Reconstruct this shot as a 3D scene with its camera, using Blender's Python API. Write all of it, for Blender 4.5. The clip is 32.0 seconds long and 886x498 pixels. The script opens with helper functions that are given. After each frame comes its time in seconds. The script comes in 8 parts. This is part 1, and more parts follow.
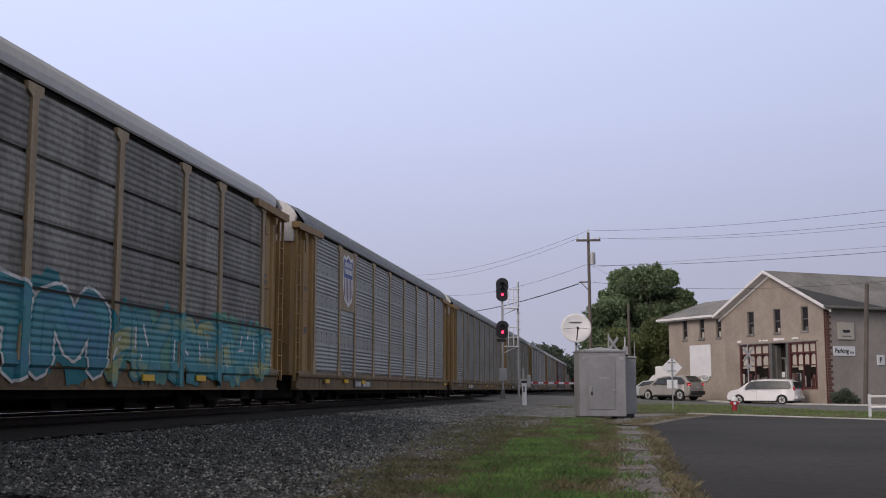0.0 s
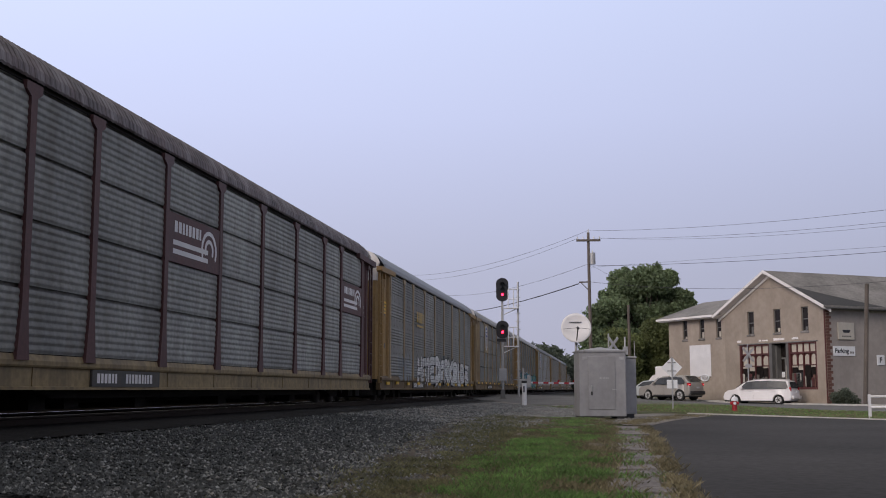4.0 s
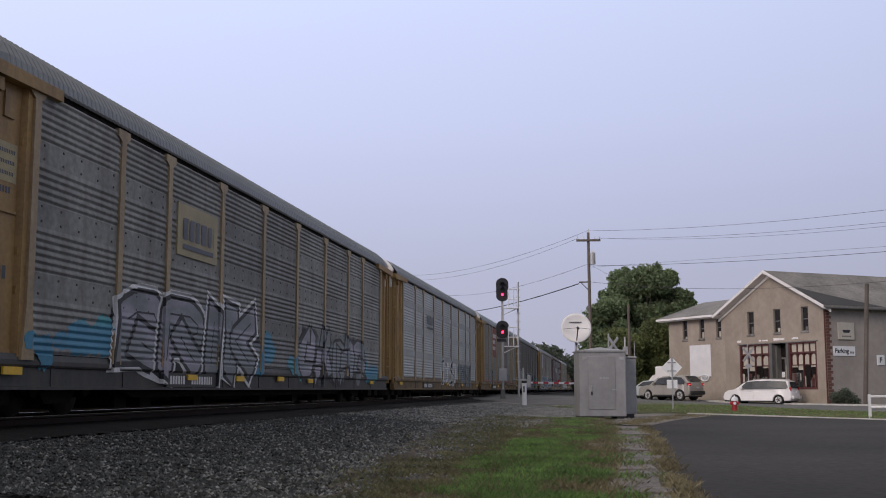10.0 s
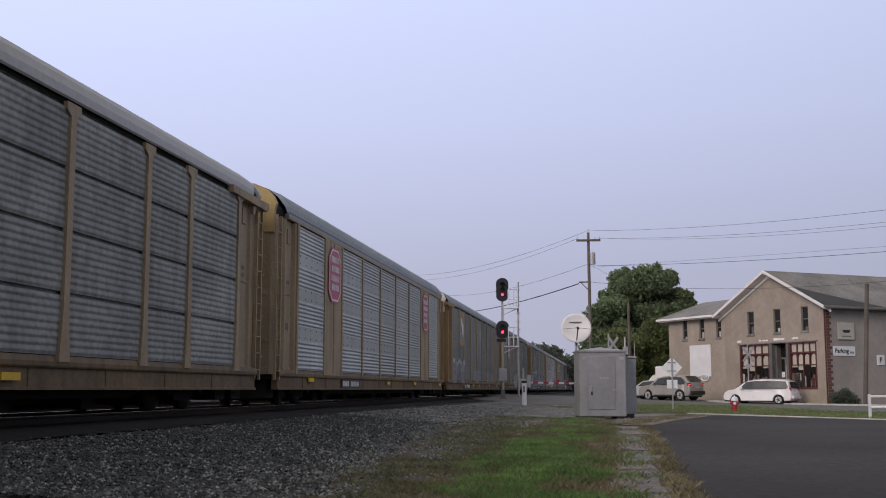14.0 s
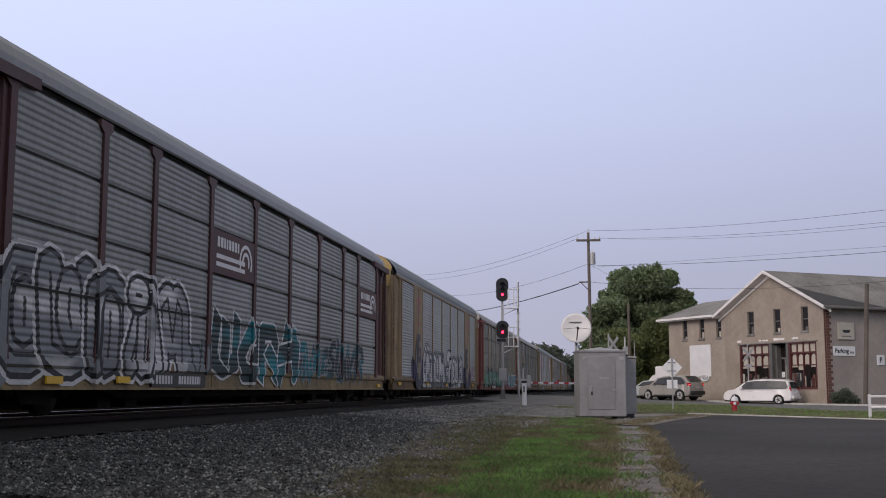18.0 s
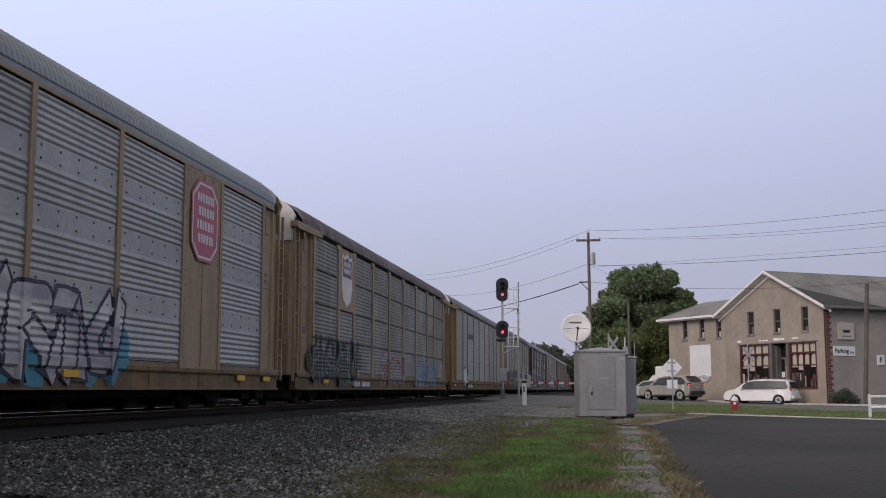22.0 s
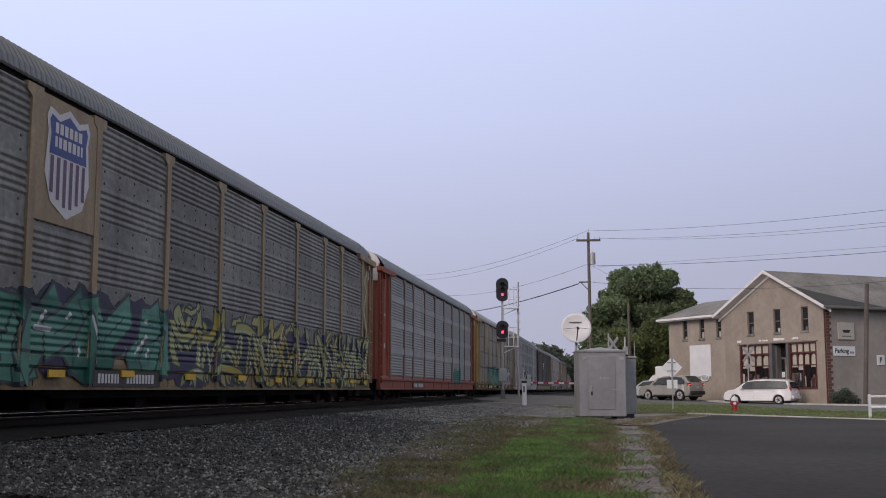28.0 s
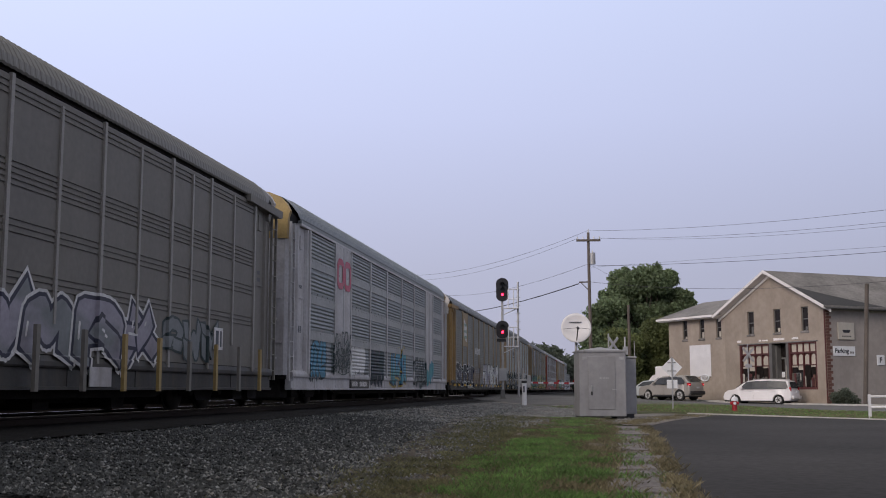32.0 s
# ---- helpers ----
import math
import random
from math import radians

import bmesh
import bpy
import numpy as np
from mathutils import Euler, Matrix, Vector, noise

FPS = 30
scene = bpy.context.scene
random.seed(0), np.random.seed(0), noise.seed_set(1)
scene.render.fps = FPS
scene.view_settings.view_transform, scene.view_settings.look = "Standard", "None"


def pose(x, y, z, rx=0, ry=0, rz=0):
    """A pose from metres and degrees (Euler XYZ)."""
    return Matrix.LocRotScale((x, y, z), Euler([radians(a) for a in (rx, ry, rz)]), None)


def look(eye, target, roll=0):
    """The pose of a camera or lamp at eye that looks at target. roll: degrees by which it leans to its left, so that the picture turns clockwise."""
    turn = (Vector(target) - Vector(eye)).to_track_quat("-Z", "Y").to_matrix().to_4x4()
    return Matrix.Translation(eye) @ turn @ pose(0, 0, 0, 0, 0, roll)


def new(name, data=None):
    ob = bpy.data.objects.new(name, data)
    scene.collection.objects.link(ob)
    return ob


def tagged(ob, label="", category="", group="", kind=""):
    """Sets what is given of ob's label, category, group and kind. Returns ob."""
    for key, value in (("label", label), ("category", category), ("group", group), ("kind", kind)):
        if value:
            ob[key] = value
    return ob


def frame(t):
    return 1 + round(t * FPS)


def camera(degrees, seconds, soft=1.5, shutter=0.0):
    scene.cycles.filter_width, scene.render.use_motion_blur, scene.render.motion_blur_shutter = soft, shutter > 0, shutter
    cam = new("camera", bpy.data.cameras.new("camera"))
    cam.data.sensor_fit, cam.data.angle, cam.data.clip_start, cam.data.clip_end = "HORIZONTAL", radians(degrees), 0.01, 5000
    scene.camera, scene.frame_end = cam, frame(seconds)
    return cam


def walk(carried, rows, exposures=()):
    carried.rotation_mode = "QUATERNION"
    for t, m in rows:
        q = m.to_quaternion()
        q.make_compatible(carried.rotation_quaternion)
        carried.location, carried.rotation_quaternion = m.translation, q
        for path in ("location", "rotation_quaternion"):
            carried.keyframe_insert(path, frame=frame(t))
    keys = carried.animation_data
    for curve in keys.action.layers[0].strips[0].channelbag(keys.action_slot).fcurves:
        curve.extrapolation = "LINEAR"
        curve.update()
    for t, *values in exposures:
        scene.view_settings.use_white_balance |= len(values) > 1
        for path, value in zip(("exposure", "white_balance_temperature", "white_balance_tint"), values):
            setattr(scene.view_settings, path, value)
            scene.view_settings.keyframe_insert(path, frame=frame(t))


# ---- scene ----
# ============ camera: low tripod beside the line, standing still ============
cam = camera(43.3, 32.0, soft=1.0)
EYE = pose(0, 0, 1.05, 90 + 7.175, 0, 9.58)
walk(cam, [(0.0, EYE), (32.0, EYE)], exposures=[(0.0, 0.0), (32.0, 0.0)])

# ============ world: dull, even evening sky ============
world = bpy.data.worlds.new("evening_sky")
scene.world = world
world.use_nodes = True
wt = world.node_tree
wt.nodes.clear()
w_out = wt.nodes.new("ShaderNodeOutputWorld")
w_bg = wt.nodes.new("ShaderNodeBackground")
w_sky = wt.nodes.new("ShaderNodeTexSky")
w_sky.sky_type = "NISHITA"
w_sky.sun_disc = False
w_sky.sun_elevation = radians(22)
w_sky.sun_rotation = radians(211)
w_co = wt.nodes.new("ShaderNodeTexCoord")
w_sep = wt.nodes.new("ShaderNodeSeparateXYZ")
w_ramp = wt.nodes.new("ShaderNodeValToRGB")
w_mix = wt.nodes.new("ShaderNodeMix")
w_mix.data_type = "RGBA"
w_ramp.color_ramp.elements[0].position = 0.0
w_ramp.color_ramp.elements[0].color = (0.47, 0.47, 0.63, 1)
w_ramp.color_ramp.elements[1].position = 1.0
w_ramp.color_ramp.elements[1].color = (0.66, 0.62, 0.58, 1)
for at_, c_ in ((0.10, (0.52, 0.53, 0.71)), (0.24, (0.68, 0.73, 1.02)), (0.34, (0.755, 0.83, 1.15)), (0.46, (0.74, 0.77, 0.95)), (0.62, (0.68, 0.66, 0.66))):
    w_e = w_ramp.color_ramp.elements.new(at_)
    w_e.color = (*c_, 1)
# the half of the sky towards the hidden low sun is brighter
w_dot = wt.nodes.new("ShaderNodeVectorMath")
w_dot.operation = "DOT_PRODUCT"
w_dot.inputs[1].default_value = (0.8, -0.1, 0.0)
w_side = wt.nodes.new("ShaderNodeMath")
w_side.operation = "MULTIPLY_ADD"
w_side.inputs[1].default_value = -0.34
w_side.inputs[2].default_value = 0.838
wt.links.new(w_co.outputs["Generated"], w_dot.inputs[0])
wt.links.new(w_dot.outputs["Value"], w_side.inputs[0])
wt.links.new(w_co.outputs["Generated"], w_sep.inputs[0])
wt.links.new(w_sep.outputs["Z"], w_ramp.inputs[0])
w_scale = wt.nodes.new("ShaderNodeVectorMath")
w_scale.operation = "SCALE"
w_scale.inputs[3].default_value = 0.10
wt.links.new(w_sky.outputs[0], w_scale.inputs[0])
w_mix.inputs["Factor"].default_value = 0.93
wt.links.new(w_scale.outputs[0], w_mix.inputs["A"])
wt.links.new(w_ramp.outputs["Color"], w_mix.inputs["B"])
wt.links.new(w_mix.outputs["Result"], w_bg.inputs["Color"])
wt.links.new(w_side.outputs[0], w_bg.inputs["Strength"])
wt.links.new(w_bg.outputs[0], w_out.inputs[0])

sun = new("sun", bpy.data.lights.new("sun", "SUN"))
sun.data.energy = 1.45
sun.data.angle = radians(24)
sun.data.color = (1.0, 0.86, 0.76)
sun.matrix_world = look((-52, -85, 46), (0, 0, 0))

# ============ small tools ============
def mesh_of(name, bm, material, smooth=False):
    me = bpy.data.meshes.new(name)
    bmesh.ops.recalc_face_normals(bm, faces=bm.faces)
    if smooth:
        for f in bm.faces:
            f.smooth = True
    bm.to_mesh(me)
    bm.free()
    if material:
        me.materials.append(material)
    return me


def part(name, bm, material, parent, label="", at=None, smooth=False):
    """One mesh object under a thing or a part; bm may be a ready mesh."""
    me = bm if isinstance(bm, bpy.types.Mesh) else mesh_of(name, bm, material, smooth)
    ob = new(name, me)
    ob.parent = parent
    if at is not None:
        ob.matrix_basis = at
    if label:
        ob["label"] = label
    if name.endswith(("_bars", "_lettering")) or name in ("painted_outline", "painted_letter", "painted_highlight", "painted_halo", "painted_cloud", "painted_shape", "sheet_slot", "striped_edge", "shield_striping", "faded_logo"):
        ob["kind"] = "stuff"
    return ob


def thing(name, label, category, at=None, group="", kind="", bm=None, material=None, smooth=False):
    ob = new(name, mesh_of(name, bm, material, smooth) if bm else None)
    if at is not None:
        ob.matrix_basis = at
    return tagged(ob, label, category, group, kind)


def box(bm, x0, x1, y0, y1, z0, z1, bev=0.0):
    r = bmesh.ops.create_cube(bm, size=1.0, matrix=Matrix.Translation(((x0 + x1) / 2, (y0 + y1) / 2, (z0 + z1) / 2))
                              @ Matrix.Diagonal((abs(x1 - x0), abs(y1 - y0), abs(z1 - z0), 1)))
    if bev:
        es = list({e for v in r["verts"] for e in v.link_edges})
        bmesh.ops.bevel(bm, geom=es, offset=bev, segments=1, affect="EDGES", profile=0.5)
    return bm


def rod(bm, p, q, r0, r1=None, n=8):
    """A round bar from p to q."""
    p, q = Vector(p), Vector(q)
    m = Matrix.Translation((p + q) / 2) @ (q - p).to_track_quat("Z", "Y").to_matrix().to_4x4()
    bmesh.ops.create_cone(bm, cap_ends=True, segments=n, radius1=r0, radius2=r0 if r1 is None else r1, depth=(q - p).length, matrix=m)
    return bm


def prism(bm, pts, d0, d1, axis="x"):
    """A flat outline pts pulled out from d0 to d1 along an axis. Outline in (y, z), (x, z) or (x, y)."""
    def put(a, b, d):
        return {"x": (d, a, b), "y": (a, d, b), "z": (a, b, d)}[axis]
    lo = [bm.verts.new(put(a, b, d0)) for a, b in pts]
    hi = [bm.verts.new(put(a, b, d1)) for a, b in pts]
    bm.faces.new(lo)
    bm.faces.new(hi[::-1])
    for i in range(len(pts)):
        j = (i + 1) % len(pts)
        bm.faces.new((lo[i], lo[j], hi[j], hi[i]))
    return bm


def loft(bm, sections, close=False):
    """Skin between outlines with the same number of points."""
    rows = [[bm.verts.new(p) for p in s] for s in sections]
    n = len(rows[0])
    for a, b in zip(rows, rows[1:]):
        for i in range(n if close else n - 1):
            j = (i + 1) % n
            bm.faces.new((a[i], a[j], b[j], b[i]))
    if close:
        bm.faces.new(rows[0][::-1])
        bm.faces.new(rows[-1])
    return bm


def B():
    return bmesh.new()


def lettering(text, material, parent, at, size=1.0, width=0.0, bold=0.0, name="lettering"):
    """Flat writing, its baseline along local x, as a mesh; width stretches it to a given length."""
    cu = bpy.data.curves.new(name, "FONT")
    cu.body, cu.size, cu.offset = text, size, bold
    tmp = new("tmp", cu)
    bpy.context.view_layer.update()
    me = bpy.data.meshes.new_from_object(tmp.evaluated_get(bpy.context.evaluated_depsgraph_get()))
    bpy.data.objects.remove(tmp)
    me.name = name
    xs = [v.co.x for v in me.vertices]
    k = width / (max(xs) - min(xs)) if width else 1.0
    for v in me.vertices:
        v.co.x = (v.co.x - min(xs)) * k
    me.materials.clear()
    me.materials.append(material)
    ob = new(name, me)
    ob.parent = parent
    ob.matrix_basis = at
    return ob


# ============ materials ============
def mat(name, col, rough=0.7, metal=0.0, var=0.2, scale=1.5, fine=30.0, bump=0.15, streak=0.0, dirt=(0.06, 0.05, 0.04), island=0.0, spec=0.5, tone=0.07):
    """A worn surface: broad stains, fine grain, optional run-down streaks."""
    m = bpy.data.materials.new(name)
    m.use_nodes = True
    t = m.node_tree
    N, K = t.nodes, t.links
    bs = N["Principled BSDF"]
    bs.inputs["Roughness"].default_value = rough
    bs.inputs["Metallic"].default_value = metal
    bs.inputs["Specular IOR Level"].default_value = spec
    co = N.new("ShaderNodeTexCoord")
    info = N.new("ShaderNodeObjectInfo")
    add = N.new("ShaderNodeVectorMath")
    add.operation = "ADD"
    mul = N.new("ShaderNodeMath")
    mul.operation = "MULTIPLY"
    mul.inputs[1].default_value = 57.0
    K.new(info.outputs["Random"], mul.inputs[0])
    K.new(co.outputs["Object"], add.inputs[0])
    K.new(mul.outputs[0], add.inputs[1])
    big = N.new("ShaderNodeTexNoise")
    big.inputs["Scale"].default_value = scale
    big.inputs["Detail"].default_value = 5
    sm = N.new("ShaderNodeTexNoise")
    sm.inputs["Scale"].default_value = fine
    sm.inputs["Detail"].default_value = 4
    K.new(add.outputs[0], big.inputs["Vector"])
    K.new(add.outputs[0], sm.inputs["Vector"])
    r1 = N.new("ShaderNodeMapRange")
    r1.inputs["From Min"].default_value, r1.inputs["From Max"].default_value = 0.3, 0.7
    r1.inputs["To Min"].default_value, r1.inputs["To Max"].default_value = 1 - var, 1 + var
    K.new(big.outputs["Fac"], r1.inputs["Value"])
    r2 = N.new("ShaderNodeMapRange")
    r2.inputs["From Min"].default_value, r2.inputs["From Max"].default_value = 0.3, 0.7
    r2.inputs["To Min"].default_value, r2.inputs["To Max"].default_value = 1 - var * 0.7, 1 + var * 0.7
    K.new(sm.outputs["Fac"], r2.inputs["Value"])
    mm = N.new("ShaderNodeMath")
    mm.operation = "MULTIPLY"
    K.new(r1.outputs[0], mm.inputs[0])
    K.new(r2.outputs[0], mm.inputs[1])
    # each piece has its own tone
    rt = N.new("ShaderNodeMapRange")
    rt.inputs["To Min"].default_value, rt.inputs["To Max"].default_value = 1 - tone, 1 + tone
    K.new(info.outputs["Random"], rt.inputs["Value"])
    mt = N.new("ShaderNodeMath")
    mt.operation = "MULTIPLY"
    K.new(mm.outputs[0], mt.inputs[0])
    K.new(rt.outputs[0], mt.inputs[1])
    last = mt.outputs[0]
    if island:
        geo = N.new("ShaderNodeNewGeometry")
        ri = N.new("ShaderNodeMapRange")
        ri.inputs["To Min"].default_value, ri.inputs["To Max"].default_value = 1 - island, 1 + island
        K.new(geo.outputs["Random Per Island"], ri.inputs["Value"])
        mi = N.new("ShaderNodeMath")
        mi.operation = "MULTIPLY"
        K.new(last, mi.inputs[0])
        K.new(ri.outputs[0], mi.inputs[1])
        last = mi.outputs[0]
    cs = N.new("ShaderNodeVectorMath")
    cs.operation = "SCALE"
    cs.inputs[0].default_value = col
    K.new(last, cs.inputs[3])
    out = cs.outputs[0]
    if streak:
        mp = N.new("ShaderNodeMapping")
        mp.inputs["Scale"].default_value = (2.1, 2.1, 0.28)
        K.new(add.outputs[0], mp.inputs["Vector"])
        st = N.new("ShaderNodeTexNoise")
        st.inputs["Scale"].default_value = 1.6
        st.inputs["Detail"].default_value = 6
        K.new(mp.outputs[0], st.inputs["Vector"])
        rs = N.new("ShaderNodeMapRange")
        rs.inputs["From Min"].default_value, rs.inputs["From Max"].default_value = 0.47, 0.8
        rs.inputs["To Max"].default_value = streak
        K.new(st.outputs["Fac"], rs.inputs["Value"])
        mx = N.new("ShaderNodeMix")
        mx.data_type = "RGBA"
        mx.inputs["B"].default_value = (*dirt, 1)
        K.new(rs.outputs[0], mx.inputs["Factor"])
        K.new(out, mx.inputs["A"])
        out = mx.outputs["Result"]
    K.new(out, bs.inputs["Base Color"])
    rr = N.new("ShaderNodeMapRange")
    rr.inputs["To Min"].default_value, rr.inputs["To Max"].default_value = max(0.05, rough - 0.12), min(1.0, rough + 0.12)
    K.new(big.outputs["Fac"], rr.inputs["Value"])
    K.new(rr.outputs[0], bs.inputs["Roughness"])
    if bump:
        bu = N.new("ShaderNodeBump")
        bu.inputs["Strength"].default_value = bump
        bu.inputs["Distance"].default_value = 0.02
        K.new(sm.outputs["Fac"], bu.inputs["Height"])
        K.new(bu.outputs[0], bs.inputs["Normal"])
    return m


def glow(name, col, power):
    m = bpy.data.materials.new(name)
    m.use_nodes = True
    bs = m.node_tree.nodes["Principled BSDF"]
    bs.inputs["Base Color"].default_value = (*col, 1)
    bs.inputs["Emission Color"].default_value = (*col, 1)
    bs.inputs["Emission Strength"].default_value = power
    return m


def glassy(name, col, rough=0.06):
    """Dark window glass as seen from outside by day."""
    m = mat(name, col, rough, 0.0, 0.25, 0.6, 4.0, 0.02)
    m.node_tree.nodes["Principled BSDF"].inputs["Specular IOR Level"].default_value = 0.3
    return m


def foliage(name, col, island, var=0.25, scale=0.3):
    """Leaves: dull green that varies clump by clump and lets some light through."""
    m = mat(name, col, 0.65, 0, var, scale, 2, 0.0, island=island, tone=0.0)
    t = m.node_tree
    bs, out = t.nodes["Principled BSDF"], t.nodes["Material Output"]
    tr = t.nodes.new("ShaderNodeBsdfTranslucent")
    mx = t.nodes.new("ShaderNodeMixShader")
    mx.inputs[0].default_value = 0.5
    src = bs.inputs["Base Color"].links[0].from_socket
    t.links.new(src, tr.inputs["Color"])
    t.links.new(bs.outputs[0], mx.inputs[1])
    t.links.new(tr.outputs[0], mx.inputs[2])
    t.links.new(mx.outputs[0], out.inputs["Surface"])
    return m


def earth(name, green, brown):
    """Thin turf that gives way to bare brown earth in patches."""
    m = mat(name, green, 0.95, 0, 0.35, 0.5, 9, 0.8, spec=0.1)
    t = m.node_tree
    bs = t.nodes["Principled BSDF"]
    src = bs.inputs["Base Color"].links[0].from_socket
    co, nz, ra, mx = (t.nodes.new(k) for k in ("ShaderNodeTexCoord", "ShaderNodeTexNoise", "ShaderNodeMapRange", "ShaderNodeMix"))
    nz.inputs["Scale"].default_value, nz.inputs["Detail"].default_value = 0.7, 6
    ra.inputs["From Min"].default_value, ra.inputs["From Max"].default_value = 0.46, 0.6
    mx.data_type = "RGBA"
    mx.inputs["B"].default_value = (*brown, 1)
    t.links.new(co.outputs["Object"], nz.inputs["Vector"])
    t.links.new(nz.outputs["Fac"], ra.inputs["Value"])
    t.links.new(ra.outputs[0], mx.inputs["Factor"])
    t.links.new(src, mx.inputs["A"])
    t.links.new(mx.outputs["Result"], bs.inputs["Base Color"])
    return m


def spray(name, c1, c2, c3):
    """Three spray colours fading into one another in level bands, with thin dust over the ribs."""
    m = mat(name, c1, 0.55, 0, 0.12, 1.2, 12, 0.05, 0.15, (0.14, 0.14, 0.14), spec=0.25)
    t = m.node_tree
    cs = [k for k in t.nodes if k.type == "VECT_MATH" and k.operation == "SCALE"][0]
    co, mp, nz, ra = (t.nodes.new(k) for k in ("ShaderNodeTexCoord", "ShaderNodeMapping", "ShaderNodeTexNoise", "ShaderNodeValToRGB"))
    mp.inputs["Scale"].default_value = (1, 0.45, 1.5)
    nz.inputs["Scale"].default_value, nz.inputs["Detail"].default_value = 1.0, 3
    for i, (at_, c_) in enumerate(((0.36, c2), (0.5, c1), (0.66, c3))):
        e = ra.color_ramp.elements[i] if i < 2 else ra.color_ramp.elements.new(at_)
        e.position, e.color = at_, (*c_, 1)
    t.links.new(co.outputs["Object"], mp.inputs["Vector"])
    t.links.new(mp.outputs[0], nz.inputs["Vector"])
    t.links.new(nz.outputs["Fac"], ra.inputs[0])
    t.links.new(ra.outputs["Color"], cs.inputs[0])
    return m


M = {}
PAINT = {}
# train
M["silver"] = mat("galvanised_panel", (0.316, 0.329, 0.324), 0.5, 0.08, 0.16, 0.5, 9, 0.08, 0.35, (0.16, 0.15, 0.14), spec=0.22, tone=0.12)
M["bright"] = mat("clean_galvanised_panel", (0.409, 0.431, 0.431), 0.45, 0.08, 0.14, 0.5, 9, 0.08, 0.25, (0.2, 0.19, 0.18), spec=0.22, tone=0.12)
M["dull"] = mat("weathered_grey_panel", (0.234, 0.239, 0.228), 0.6, 0.08, 0.28, 0.6, 9, 0.08, 0.62, (0.12, 0.1, 0.09), spec=0.22, tone=0.12)
M["sheet_grey"] = mat("grey_sheet_panel", (0.267, 0.276, 0.266), 0.6, 0.08, 0.28, 0.6, 9, 0.08, 0.6, (0.13, 0.115, 0.1), spec=0.22, tone=0.12)
M["grime"] = mat("grimy_panel", (0.238, 0.237, 0.223), 0.65, 0.08, 0.3, 0.7, 9, 0.08, 0.7, (0.09, 0.075, 0.065), spec=0.22, tone=0.12)
M["rusty"] = mat("brown_grimy_panel", (0.158, 0.149, 0.138), 0.65, 0.08, 0.22, 0.5, 9, 0.08, 0.5, (0.07, 0.05, 0.04), spec=0.22, tone=0.12)
M["bluish"] = mat("blue_grey_panel", (0.215, 0.24, 0.245), 0.5, 0.2, 0.15, 0.5, 9, 0.08, 0.25, (0.15, 0.16, 0.17))
M["smooth_grey"] = mat("matt_grey_side", (0.20, 0.19, 0.172), 0.6, 0.1, 0.12, 0.5, 9, 0.05, 0.3, (0.13, 0.12, 0.11))
M["post_pale"] = mat("pale_grey_post", (0.34, 0.33, 0.315), 0.6, 0.1, 0.12)
M["roof_dun"] = mat("dun_steel_roof", (0.19, 0.185, 0.17), 0.55, 0.15, 0.14, 0.4, 8, 0.05)
M["ochre"] = mat("dirty_ochre_paint", (0.33, 0.24, 0.14), 0.6, 0, 0.18, 1.0, 14, 0.06, 0.6, (0.13, 0.08, 0.05))
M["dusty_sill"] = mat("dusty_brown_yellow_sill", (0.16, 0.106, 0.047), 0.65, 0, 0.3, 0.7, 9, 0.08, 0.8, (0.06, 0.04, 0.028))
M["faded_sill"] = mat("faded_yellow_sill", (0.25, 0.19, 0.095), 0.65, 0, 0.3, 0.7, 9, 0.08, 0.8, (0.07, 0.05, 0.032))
M["dark_panel"] = mat("dark_green_grey_panel", (0.129, 0.140, 0.131), 0.65, 0.08, 0.22, 0.5, 9, 0.08, 0.5, (0.06, 0.055, 0.045), spec=0.22, tone=0.12)
M["tan"] = mat("tan_paint", (0.35, 0.266, 0.162), 0.6, 0, 0.18, 1.0, 14, 0.06, 0.62, (0.15, 0.09, 0.05))
M["yellow"] = mat("old_yellow_paint", (0.33, 0.21, 0.078), 0.6, 0, 0.2, 0.8, 14, 0.06, 0.75, (0.16, 0.09, 0.05))
M["fresh_yellow"] = mat("yellow_paint", (0.38, 0.275, 0.105), 0.55, 0, 0.15, 1.0, 14, 0.06, 0.4, (0.2, 0.12, 0.06))
M["brown"] = mat("oxide_brown_paint", (0.085, 0.036, 0.036), 0.6, 0, 0.2, 1.0, 14, 0.06, 0.4, (0.06, 0.04, 0.04))
M["maroon"] = mat("faded_red_paint", (0.22, 0.06, 0.056), 0.6, 0, 0.2, 1.0, 14, 0.06, 0.4, (0.1, 0.05, 0.05))
M["orange"] = mat("red_orange_paint", (0.29, 0.07, 0.038), 0.6, 0, 0.18, 1.0, 14, 0.06, 0.4, (0.15, 0.06, 0.04))
M["white"] = mat("chalky_white_paint", (0.68, 0.655, 0.64), 0.6, 0, 0.1, 1.0, 12, 0.05, 0.45, (0.3, 0.25, 0.2))
M["pale"] = mat("pale_grey_paint", (0.5, 0.495, 0.515), 0.55, 0, 0.16, 0.9, 12, 0.05, 0.55, (0.22, 0.19, 0.165))
M["roof_light"] = mat("pale_steel_roof", (0.36, 0.355, 0.345), 0.5, 0.2, 0.12, 0.4, 8, 0.05)
M["roof_grey"] = mat("grey_steel_roof", (0.20, 0.21, 0.215), 0.5, 0.2, 0.14, 0.4, 8, 0.05)
M["roof_blue"] = mat("blue_grey_steel_roof", (0.245, 0.27, 0.28), 0.5, 0.2, 0.14, 0.4, 8, 0.05)
